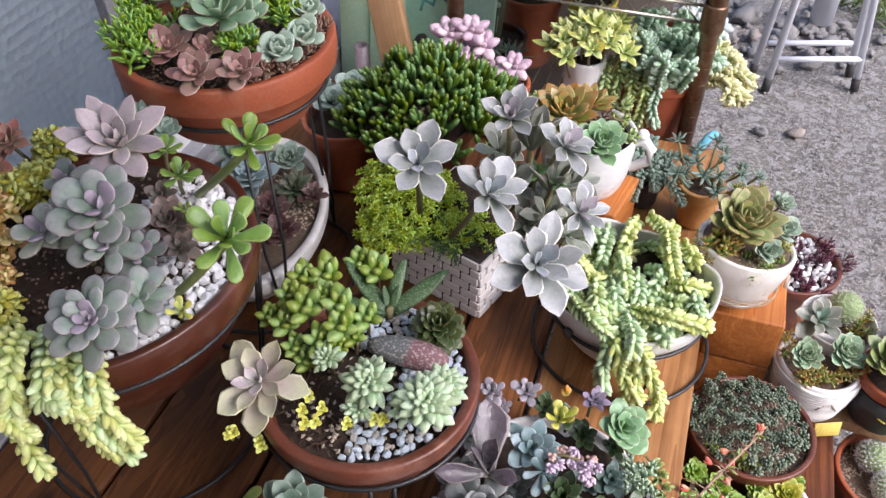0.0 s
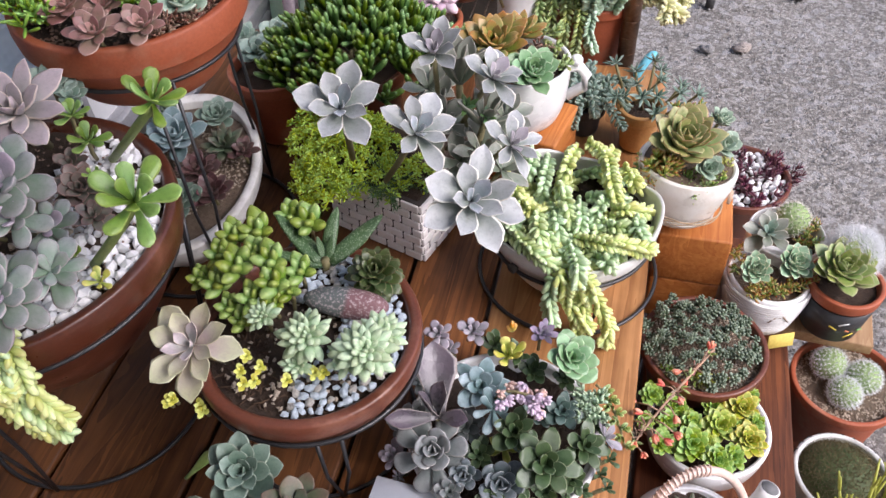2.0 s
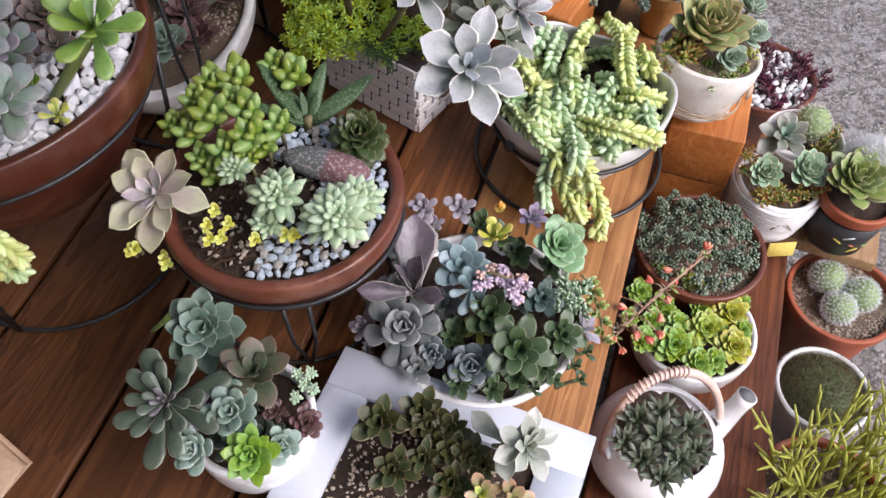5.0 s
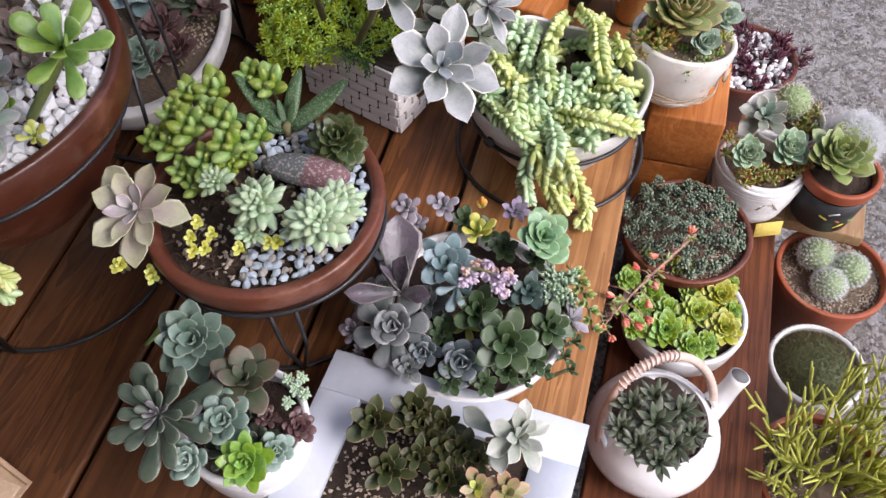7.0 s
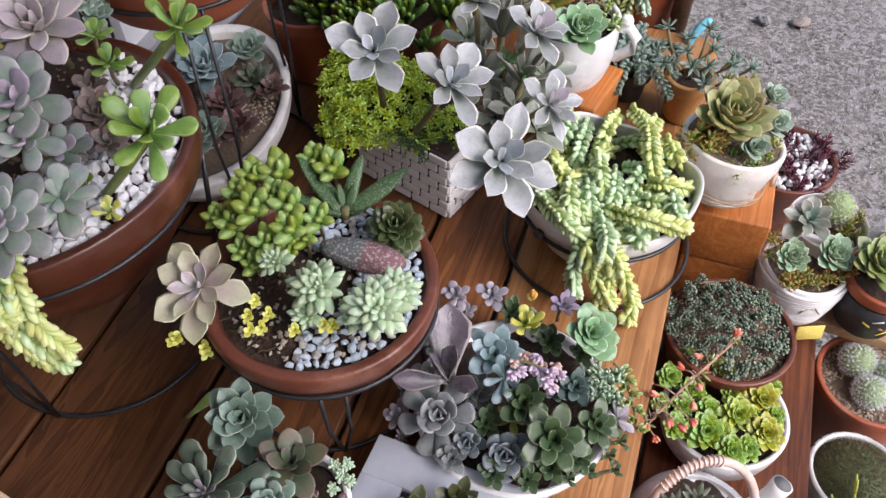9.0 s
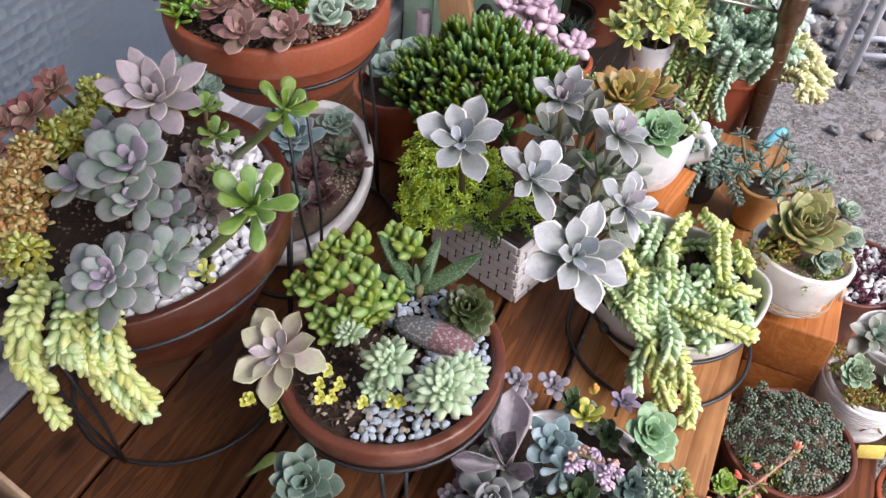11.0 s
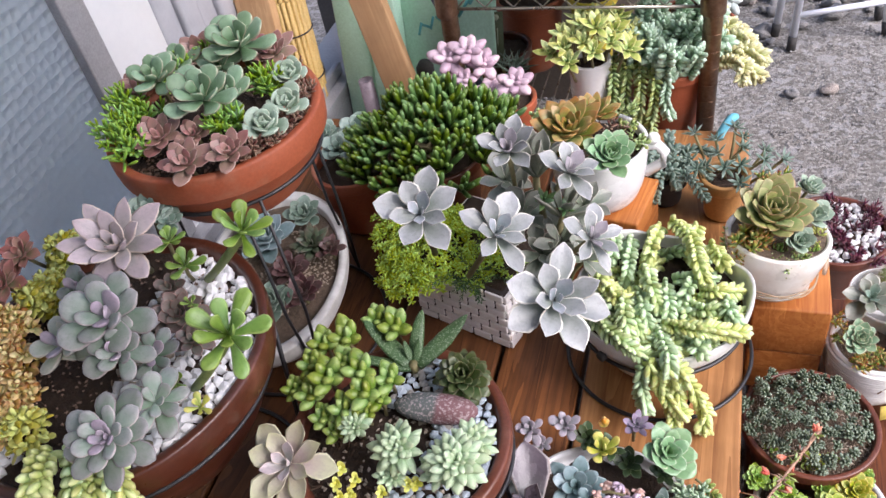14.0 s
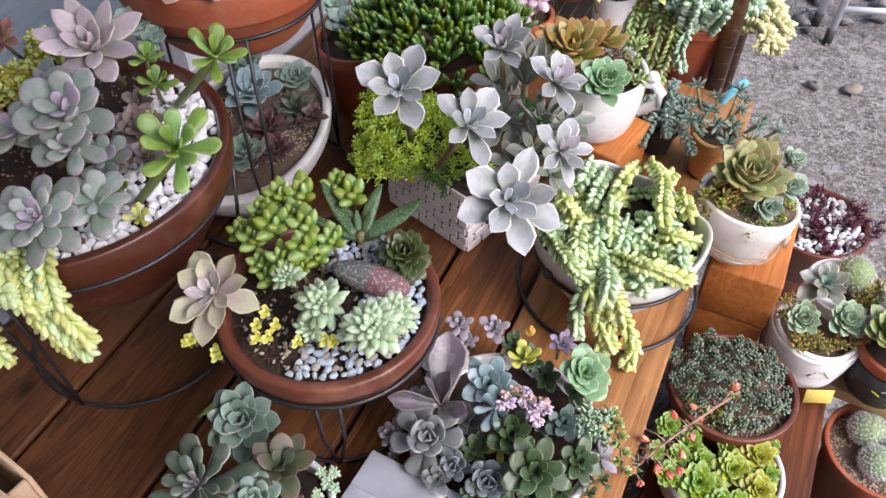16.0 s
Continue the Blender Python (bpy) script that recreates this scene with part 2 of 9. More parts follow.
def leaf_mesh(shape, mat):
    """Three slightly unlike leaves of a kind."""
    if (shape, mat.name) not in LEAVES:
        made = []
        for k in range(3):
            v, f, uv = leaf_arrays(shape)
            rs = np.random.RandomState(k + 7)
            v[:, 1] *= 1 + 0.10 * rs.randn()
            v[:, 1] += 0.03 * rs.randn() * np.sin(v[:, 0] * 3)
            v[:, 2] += 0.04 * rs.randn() * v[:, 0] ** 2
            v[:, 2] += 0.012 * np.sin(v[:, 1] * 14 + v[:, 0] * 9 + k)
            made.append(mesh_from("leaf", v, f, uv, mat))
        LEAVES[shape, mat.name] = made
    return LEAVES[shape, mat.name]


def lean(tx, ty):
    """A turn that takes straight up to (tx, ty, 1)."""
    return Vector((0, 0, 1)).rotation_difference(Vector((tx, ty, 1)).normalized()).to_matrix().to_4x4()


def rosette(pot, shape, mat, x, y, z, r, n=20, tilt=(0, 0), low=8, high=80, inner=0.3, wide=1.0, stem=0.03, name="rosette", stem_mat=None, seed=None, label="", openness=0.6, heart=None, grow=0.6):
    """A rosette of single leaves round a short stem, at a place in the world, under its pot."""
    rs = random.Random(seed if seed is not None else int(x * 7919 + y * 104729 + r * 1e5))
    base = Matrix.Translation(Vector((x, y, z)) - pot.matrix_basis.translation)
    turn = pot.matrix_basis.to_3x3().to_4x4().inverted()
    m = turn @ base @ lean(*tilt)
    core = part(name, tube([(0, 0, 0.02 * r), (0, 0, -stem * 0.5), (rs.uniform(-1, 1) * 0.003, rs.uniform(-1, 1) * 0.003, -stem)], max(0.0018, r * 0.07), seg=7), stem_mat or STEM, pot, label, m)
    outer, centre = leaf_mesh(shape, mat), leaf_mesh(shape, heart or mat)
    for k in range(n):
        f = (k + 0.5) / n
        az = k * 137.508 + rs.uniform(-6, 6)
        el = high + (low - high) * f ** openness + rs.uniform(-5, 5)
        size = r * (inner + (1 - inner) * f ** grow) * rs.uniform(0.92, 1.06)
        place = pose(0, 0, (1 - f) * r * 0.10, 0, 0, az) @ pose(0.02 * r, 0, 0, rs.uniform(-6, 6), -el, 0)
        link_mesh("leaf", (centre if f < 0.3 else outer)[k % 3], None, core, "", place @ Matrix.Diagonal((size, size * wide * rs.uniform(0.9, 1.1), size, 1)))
    return core


def joined(name, pot, mat, shape, mats, label="", kind="", around=5, keep=(0, 2, 4, 5, 6)):
    """Many small leaves of one plant in one mesh, from a list of world matrices."""
    wid = SHAPES[shape][0]
    v, f, uv = leaf_arrays(shape, around)
    steps = len(wid)
    ks = list(keep)
    v = np.concatenate([v[k * around:(k + 1) * around] for k in ks])
    uv = [u for k in ks for u in uv[k * around:(k + 1) * around]]
    f = [(k * around + j, k * around + (j + 1) % around, (k + 1) * around + (j + 1) % around, (k + 1) * around + j) for k in range(len(ks) - 1) for j in range(around)]
    f = [q[::-1] for q in f] + [tuple(range(around)), tuple(range(len(ks) * around - 1, (len(ks) - 1) * around - 1, -1))]
    inv = pot.matrix_basis.inverted() if pot else Matrix()
    hv = np.c_[v, np.ones(len(v))]
    verts = np.concatenate([(hv @ np.array(inv @ m).T)[:, :3] for m in mats])
    faces = [tuple(i + n * len(v) for i in q) for n in range(len(mats)) for q in f]
    return tagged(link_mesh(name, mesh_from(name, verts, faces, uv * len(mats), mat), None, pot, label), kind=kind)


def spray(x, y, z, d, length, leaf, rows, rs, spread=55, twist=137.5, start=0.0, taper=0.6, tipspread=30, wide=1.0):
    """Matrices of leaves set in a spiral along a straight shoot from (x, y, z) in direction d."""
    d = Vector(d).normalized()
    frame_m = d.to_track_quat("Z", "Y").to_matrix().to_4x4()
    out = []
    for k in range(rows):
        s = start + (1 - start) * k / max(1, rows - 1)
        el = 90 - (spread + (tipspread - spread) * s) + rs.uniform(-7, 7)
        size = leaf * (1 - taper * s * s * 0.6) * rs.uniform(0.85, 1.12)
        out.append(Matrix.Translation(Vector((x, y, z)) + d * length * s) @ frame_m @ pose(0, 0, 0, 0, 0, k * twist + rs.uniform(-10, 10)) @ pose(0, 0, 0, 0, -el, 0) @ Matrix.Diagonal((size, size * wide, size * wide, 1)))
    return out


def strand(points, leaf, gap, rs, spread=62, per=4, wide=1.0):
    """Matrices of plump leaves crowded along a hanging stem."""
    out, run, k = [], 0.0, 0
    for a, b in zip(points, points[1:]):
        d = b - a
        fm = d.to_track_quat("Z", "Y").to_matrix().to_4x4()
        steps = max(1, int(d.length / gap))
        for s in range(steps):
            for j in range(per):
                k += 1
                size = leaf * rs.uniform(0.85, 1.1)
                out.append(Matrix.Translation(a + d * (s + j / per) / steps) @ fm @ pose(0, 0, 0, 0, 0, k * (360 / per + 31) + rs.uniform(-9, 9)) @ pose(0, 0, 0, 0, -(90 - spread) + rs.uniform(-8, 8), 0) @ Matrix.Diagonal((size, size * wide, size * wide, 1)))
    end = points[-1]
    d = points[-1] - points[-2]
    fm = d.to_track_quat("Z", "Y").to_matrix().to_4x4()
    for j in range(7):
        size = leaf * 0.75
        out.append(Matrix.Translation(end) @ fm @ pose(0, 0, 0, 0, 0, j * 137.5) @ pose(0, 0, 0, 0, -(50 + j * 4), 0) @ Matrix.Diagonal((size, size * wide, size * wide, 1)))
    return out


def pebble_meshes(name, mat, count=4, flat=0.7, rough=0.25, seed=3, fine=2):
    made = []
    for k in range(count):
        bm = bmesh.new()
        bmesh.ops.create_icosphere(bm, subdivisions=fine, radius=0.5)
        for v in bm.verts:
            v.co *= 1 + rough * noise.noise(v.co * 2.2 + Vector((k * 5 + seed, 0, 0)))
            v.co.z *= flat
            v.co.x *= 1.15
        me = bpy.data.meshes.new(name)
        bm.to_mesh(me)
        bm.free()
        me.polygons.foreach_set("use_smooth", [fine > 1] * len(me.polygons))
        me.materials.append(mat)
        made.append(me)
    return made


def pebbles(pot, meshes, places, size, rs, name="pebble"):
    """Single pebbles, each an object of its own under its pot, at world places."""
    inv = pot.matrix_basis.inverted()
    for p in places:
        s = size * rs.uniform(0.65, 1.25)
        link_mesh(name, rs.choice(meshes), None, pot, "", inv @ pose(*p, rs.uniform(-25, 25), rs.uniform(-25, 25), rs.uniform(0, 360)) @ Matrix.Diagonal((s, s * rs.uniform(0.75, 1), s, 1)))


def grit(pot, mat, x, y, z, rx, ry, count, size, seed=1, turn=0.0, hump=0.0, name="grit"):
    """Loose grains lying on the soil, one mesh."""
    rs = np.random.RandomState(seed)
    t = np.array([(1, 0, 0), (-1, 0, 0), (0, 1, 0), (0, -1, 0), (0, 0, 0.8), (0, 0, -0.8)], float)
    tf = [(0, 2, 4), (2, 1, 4), (1, 3, 4), (3, 0, 4), (2, 0, 5), (1, 2, 5), (3, 1, 5), (0, 3, 5)]
    verts, faces = [], []
    c, s = math.cos(radians(turn)), math.sin(radians(turn))
    for k in range(count):
        a, q = rs.rand() * 6.283, math.sqrt(rs.rand())
        u, v = rx * q * math.cos(a), ry * q * math.sin(a)
        g = t * size * (0.5 + rs.rand(3) * 0.8) + rs.randn(6, 3) * size * 0.15
        an = rs.rand() * 6.283
        g = np.c_[g[:, 0] * math.cos(an) - g[:, 1] * math.sin(an), g[:, 0] * math.sin(an) + g[:, 1] * math.cos(an), g[:, 2]]
        verts.append(g + np.array([x + u * c - v * s, y + u * s + v * c, z + hump * (1 - q * q)]) - np.array(pot.matrix_basis.translation))
        faces += [tuple(i + 6 * k for i in q3) for q3 in tf]
    verts = np.concatenate(verts)
    r = np.array(pot.matrix_basis.to_3x3().inverted())
    me = bpy.data.meshes.new(name)
    me.from_pydata([tuple(p) for p in verts @ r.T], [], faces)
    return tagged(link_mesh(name, me, mat, pot), kind="stuff")


def soil_disc(pot, mat, r, z, squash=(1, 1), hump=0.004, name="soil"):
    """A lumpy fill of earth inside a pot, in the pot's own axes."""
    bm = bmesh.new()
    rings, seg = [], 40
    mid = bm.verts.new((0, 0, z + hump))
    for i in range(1, 9):
        q = i / 8
        rings.append([bm.verts.new((r * q * squash[0] * math.cos(a), r * q * squash[1] * math.sin(a), z + hump * (1 - q * q) + 0.004 * noise.noise((r * q * math.cos(a) * 90, r * q * math.sin(a) * 90, z * 50 + r * 40)))) for a in (2 * math.pi * k / seg for k in range(seg))])
    for k in range(seg):
        bm.faces.new((mid, rings[0][k], rings[0][(k + 1) % seg]))
        for lo, hi in zip(rings, rings[1:]):
            bm.faces.new((lo[k], hi[k], hi[(k + 1) % seg], lo[(k + 1) % seg]))
    return part(name, bm, mat, pot)


# ---------------------------------------------------------------- palette
def wood_material(name, dark, light, rough=0.3, coat=0.4, rings=9.0, along=(1, 0.06, 1)):
    """Sawn, varnished softwood: streaks along y, knots, worn sheen."""
    m, nt, p = nodes_of(name)
    co = nt.nodes.new("ShaderNodeTexCoord").outputs["Object"]
    info = nt.nodes.new("ShaderNodeObjectInfo")
    off = nt.nodes.new("ShaderNodeVectorMath")
    off.operation = "MULTIPLY_ADD"
    comb = nt.nodes.new("ShaderNodeCombineXYZ")
    for k in range(3):
        nt.links.new(info.outputs["Random"], comb.inputs[k])
    nt.links.new(comb.outputs[0], off.inputs[0])
    off.inputs[1].default_value = (3.1, 7.7, 5.3)
    nt.links.new(co, off.inputs[2])
    mp = nt.nodes.new("ShaderNodeMapping")
    mp.inputs["Scale"].default_value = along
    nt.links.new(off.outputs[0], mp.inputs[0])
    broad = noisen(nt, mp.outputs[0], 14, 4, 0.6, 1.6)
    wave = mathn(nt, "FRACT", mathn(nt, "MULTIPLY", broad, rings))
    streak = noisen(nt, mp.outputs[0], 160, 4, 0.65)
    fac = mathn(nt, "ADD", mathn(nt, "MULTIPLY", wave, 0.35), mathn(nt, "MULTIPLY", streak, 0.75))
    c = ramp(nt, fac, [(0.2, dark), (0.55, tuple((a + b) / 2 for a, b in zip(dark, light))), (0.85, light)])
    blot = noisen(nt, co, 9, 4, 0.6)
    c = mixc(nt, ramp(nt, blot, [(0.35, 0.0), (0.75, 0.55)]), c, tuple(v * 0.5 for v in dark))
    vor = nt.nodes.new("ShaderNodeTexVoronoi")
    vor.inputs["Scale"].default_value = 6.0
    mk = nt.nodes.new("ShaderNodeMapping")
    mk.inputs["Scale"].default_value = (1.3, 0.6, 0.2)
    nt.links.new(off.outputs[0], mk.inputs[0])
    nt.links.new(mk.outputs[0], vor.inputs["Vector"])
    c = mixc(nt, ramp(nt, vor.outputs["Distance"], [(0.03, 0.85), (0.075, 0.0)]), c, tuple(v * 0.18 for v in dark))
    nt.links.new(c, p.inputs["Base Color"])
    nt.links.new(ramp(nt, streak, [(0.2, rough + 0.15), (0.8, max(0.05, rough - 0.05))]), p.inputs["Roughness"])
    p.inputs["Coat Weight"].default_value, p.inputs["Coat Roughness"].default_value = coat, 0.12
    p.inputs["Specular IOR Level"].default_value = 0.3
    bump(nt, p, fac, 0.25, 0.001)
    return m


STEM = surface("stem", (0.16, 0.13, 0.06), (0.24, 0.22, 0.10), 0.7, 90, 600)
WOOD = wood_material("varnished_boards", (0.075, 0.026, 0.009), (0.33, 0.13, 0.042), 0.40, 0.05)
WOOD_PALE = wood_material("pale_varnished_board", (0.19, 0.075, 0.022), (0.50, 0.25, 0.095), 0.40, 0.05)
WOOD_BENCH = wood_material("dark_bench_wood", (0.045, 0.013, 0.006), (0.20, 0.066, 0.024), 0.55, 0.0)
WOOD_BLOCK = wood_material("orange_block_wood", (0.34, 0.095, 0.018), (0.62, 0.25, 0.065), 0.42, 0.1)
WOOD_RAW = wood_material("raw_plank_wood", (0.30, 0.17, 0.08), (0.52, 0.34, 0.18), 0.6, 0.0)
TERRA = surface("terracotta", (0.30, 0.068, 0.026), (0.39, 0.102, 0.042), 0.55, 25, 350, 0.25, stain=(0.38, 0.17, 0.10))
TERRA_DARK = surface("brown_glazed_clay", (0.060, 0.015, 0.007), (0.095, 0.026, 0.012), 0.32, 22, 300, 0.2, coat=0.25, stain=(0.23, 0.09, 0.055))
TERRA_BOWL = surface("red_brown_clay", (0.10, 0.030, 0.015), (0.17, 0.050, 0.025), 0.42, 20, 320, 0.25, coat=0.15, stain=(0.30, 0.14, 0.09))
WHITE = surface("white_glaze", (0.80, 0.79, 0.78), (0.85, 0.85, 0.84), 0.25, 30, 200, 0.06, coat=0.4, grain=0.07)
CREAM = surface("cream_glaze", (0.74, 0.69, 0.62), (0.82, 0.79, 0.74), 0.3, 45, 200, 0.1, coat=0.4, stain=(0.68, 0.60, 0.51), grain=0.07)
GREYWHITE = surface("grey_white_glaze", (0.60, 0.60, 0.57), (0.72, 0.71, 0.68), 0.4, 40, 250, 0.12, stain=(0.46, 0.44, 0.40), grain=0.07)
WHITEPAINT = surface("white_painted_wood", (0.50, 0.54, 0.61), (0.58, 0.61, 0.67), 0.5, 18, 180, 0.2, stain=(0.60, 0.61, 0.64), grain=0.07)
BLACKWIRE = surface("black_coated_wire", (0.012, 0.012, 0.013), (0.03, 0.03, 0.032), 0.35, 60, 900, 0.2)
# darker board tone that also carries the light falling off to the left
WOOD_DARK_SHADED = wood_material("dark_shaded_board", (0.042, 0.0155, 0.006), (0.185, 0.074, 0.025), 0.42, 0.05)
PLANK_MATS = [WOOD_DARK_SHADED, WOOD_DARK_SHADED, WOOD_DARK_SHADED, WOOD, WOOD_PALE]
SOIL = surface("dark_soil", (0.030, 0.018, 0.011), (0.075, 0.047, 0.03), 0.95, 160, 700, 0.9, depth=0.004)
GRITSOIL = surface("gritty_soil", (0.10, 0.07, 0.045), (0.22, 0.16, 0.11), 0.95, 260, 900, 0.9, depth=0.003)
GRITMAT = surface("tan_grit", (0.30, 0.22, 0.15), (0.56, 0.48, 0.38), 0.9, 700, 1500, 0.2)
ALU = surface("dull_aluminium", (0.34, 0.34, 0.36), (0.44, 0.44, 0.46), 0.45, 30, 400, 0.1, metal=0.4)
CARD = surface("brown_cardboard", (0.46, 0.31, 0.19), (0.55, 0.39, 0.25), 0.85, 25, 500, 0.15)
MINT = surface("mint_foam_board", (0.52, 0.86, 0.64), (0.58, 0.89, 0.70), 0.7, 20, 300, 0.1)
RUST = surface("rusty_chrome", (0.11, 0.055, 0.03), (0.26, 0.17, 0.11), 0.35, 60, 300, 0.3, metal=0.75, stain=(0.10, 0.035, 0.015))
CHROME = surface("dull_chrome", (0.40, 0.36, 0.28), (0.55, 0.52, 0.45), 0.3, 50, 300, 0.1, metal=0.9, stain=(0.22, 0.12, 0.05))
LADDER = surface("white_enamel", (0.70, 0.72, 0.78), (0.78, 0.80, 0.84), 0.35, 20, 300, 0.05, grain=0.07)
RUBBER = surface("dark_rubber", (0.03, 0.03, 0.03), (0.06, 0.055, 0.05), 0.8, 60, 400, 0.2)

# ---------------------------------------------------------------- setting
AXIS = -18.5  # the deck's boards run 18.5 degrees off the y axis
deck = thing("table", 0, 0, 0, "low table of varnished red-brown planks", "table", rz=AXIS)
edges = [-0.553, -0.430, -0.300, -0.170, -0.077, 0.085]
for k, (a, b) in enumerate(zip(edges, edges[1:])):
    part("plank", block(b - a - 0.005, 1.62, 0.032, 0.003, 2, ((a + b) / 2, 0.205, -0.0162 - 0.0008 * (k % 2))), PLANK_MATS[k], deck)
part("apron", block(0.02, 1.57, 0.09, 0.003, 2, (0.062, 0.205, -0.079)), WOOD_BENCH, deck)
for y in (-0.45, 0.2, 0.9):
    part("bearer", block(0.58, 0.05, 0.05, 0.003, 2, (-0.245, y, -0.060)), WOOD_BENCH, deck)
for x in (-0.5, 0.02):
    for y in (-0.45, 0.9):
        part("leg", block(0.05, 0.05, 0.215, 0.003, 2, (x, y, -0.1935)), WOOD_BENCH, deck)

bench = thing("bench", 0, 0, 0, "lower bench of dark worn planks beside the table", "bench", rz=AXIS)
for a, b in ((0.100, 0.178), (0.182, 0.268)):
    part("plank", block(b - a, 1.40, 0.03, 0.003, 2, ((a + b) / 2, 0.16, -0.165)), WOOD_BENCH, bench)
for y in (-0.4, 0.7):
    part("leg", block(0.15, 0.04, 0.12, 0.003, 2, (0.184, y, -0.241)), WOOD_BENCH, bench)

GROUND_Z = -0.30


def gravel_material():
    """Trodden grit: mixed grain sizes, pale specks, damp patches."""
    m, nt, p = nodes_of("grey_gravel")
    co = coords(nt)
    warp = nt.nodes.new("ShaderNodeVectorMath")
    warp.operation = "MULTIPLY_ADD"
    nz = nt.nodes.new("ShaderNodeTexNoise")
    nz.inputs["Scale"].default_value = 90
    nt.links.new(co, nz.inputs["Vector"])
    nt.links.new(nz.outputs["Color"], warp.inputs[0])
    warp.inputs[1].default_value = (0.012, 0.012, 0.012)
    nt.links.new(co, warp.inputs[2])
    cells = []
    for scale in (190, 70):
        v = nt.nodes.new("ShaderNodeTexVoronoi")
        v.inputs["Scale"].default_value = scale
        nt.links.new(warp.outputs[0], v.inputs["Vector"])
        sp = nt.nodes.new("ShaderNodeSeparateColor")
        nt.links.new(v.outputs["Color"], sp.inputs[0])
        cells.append((v.outputs["Distance"], sp.outputs[0]))
    c = mixc(nt, ramp(nt, noisen(nt, co, 2.6, 6), [(0.3, 0.0), (0.7, 1.0)]), (0.15, 0.138, 0.12), (0.29, 0.272, 0.245))
    c = mixc(nt, 0.5, c, ramp(nt, cells[0][1], [(0.1, (0.07, 0.063, 0.055)), (0.55, (0.22, 0.205, 0.18)), (0.95, (0.52, 0.50, 0.47))]))
    c = mixc(nt, ramp(nt, cells[1][1], [(0.80, 0.0), (0.86, 0.75)]), c, (0.36, 0.35, 0.34))
    c = mixc(nt, ramp(nt, noisen(nt, co, 420, 3), [(0.62, 0.0), (0.70, 0.8)]), c, (0.52, 0.50, 0.48))
    nt.links.new(c, p.inputs["Base Color"])
    p.inputs["Roughness"].default_value = 0.95
    h = mathn(nt, "ADD", mathn(nt, "MULTIPLY", cells[0][0], -0.6), noisen(nt, co, 300, 5, 0.7))
    bump(nt, p, h, 0.9, 0.004)
    return m


GRAVEL = gravel_material()
bm = bmesh.new()
bmesh.ops.create_grid(bm, x_segments=60, y_segments=60, size=1)
for v in bm.verts:
    q = Vector((v.co.x * abs(v.co.x) ** 2.2 * 400 + v.co.x * 2, v.co.y * abs(v.co.y) ** 2.2 * 400 + v.co.y * 2, 0))
    q.z = GROUND_Z + 0.006 * noise.noise(q * 2.5) - 0.004
    v.co = q
tagged(part("ground", bm, GRAVEL), "grey gravel yard of small loose stones", "ground", kind="structure")


def hammered_material():
    """Frosted glass pressed with round dimples."""
    m, nt, p = nodes_of("dimpled_glass")
    co = coords(nt)
    vor = nt.nodes.new("ShaderNodeTexVoronoi")
    vor.inputs["Scale"].default_value = 82
    vor.feature = "SMOOTH_F1"
    vor.inputs["Smoothness"].default_value = 0.25
    vor.inputs["Randomness"].default_value = 0.3
    nt.links.new(co, vor.inputs["Vector"])
    c = mixc(nt, noisen(nt, co, 5, 4), (0.82, 0.90, 0.95), (0.88, 0.94, 0.98))
    nt.links.new(c, p.inputs["Base Color"])
    p.inputs["Roughness"].default_value = 0.3
    p.inputs["Transmission Weight"].default_value = 0.05
    p.inputs["IOR"].default_value = 1.35
    bump(nt, p, vor.outputs["Distance"], 0.35, 0.007)
    thru, mix = nt.nodes.new("ShaderNodeBsdfTranslucent"), nt.nodes.new("ShaderNodeMixShader")
    thru.inputs["Color"].default_value = (0.96, 0.98, 0.98, 1)
    mix.inputs[0].default_value = 0.6
    nt.links.new(p.inputs["Normal"].links[0].from_socket, thru.inputs["Normal"])
    nt.links.new(p.outputs[0], mix.inputs[1])
    nt.links.new(thru.outputs[0], mix.inputs[2])
    nt.links.new(mix.outputs[0], nt.nodes["Material Output"].inputs["Surface"])
    return m


HAMMERED = hammered_material()
# glazed side wall along the deck's left edge, in an aluminium frame
wl = thing("wall_left", 0, 0, 0, "dimpled frosted glass wall in a dull aluminium frame", "wall", kind="structure", rz=AXIS)
part("glass_sheet", block(0.010, 2.10, 1.75, 0, 0, (-0.662, -0.345, 0.985)), HAMMERED, wl)
part("sill", block(0.100, 3.0, 0.022, 0.002, 2, (-0.606, -0.1, -0.012)), ALU, wl, "dull aluminium sill")
part("track", block(0.010, 2.5, 0.020, 0.002, 2, (-0.580, -0.1, 0.009)), ALU, wl)
part("track", block(0.010, 2.5, 0.020, 0.002, 2, (-0.612, -0.1, 0.009)), ALU, wl)
part("bottom_rail", block(0.026, 2.10, 0.11, 0.002, 2, (-0.660, -0.345, 0.055)), ALU, wl)
part("stile", block(0.032, 0.038, 1.86, 0.002, 2, (-0.660, 0.7245, 0.930)), ALU, wl, "dull aluminium stile")
PANEL = surface("white_wall_panel", (0.78, 0.80, 0.82), (0.85, 0.86, 0.87), 0.6, 10, 120, 0.15, grain=0.05)
part("wall_panel", block(0.030, 0.104, 2.0, 0.001, 1, (-0.664, 0.797, 0.99)), PANEL, wl, "white wall panel")
STRIP = surface("grey_shutter", (0.34, 0.35, 0.38), (0.44, 0.45, 0.48), 0.5, 20, 300, 0.1, grain=0.06)
for k in range(6):
    part("shutter_strip", block(0.026, 0.040, 2.0, 0.006, 2, (-0.662 + 0.006 * (k % 2), 0.871 + 0.042 * k, 0.99)), STRIP, wl)
part("base", block(0.11, 3.0, 0.277, 0.002, 2, (-0.611, -0.1, -0.1615)), ALU, wl)
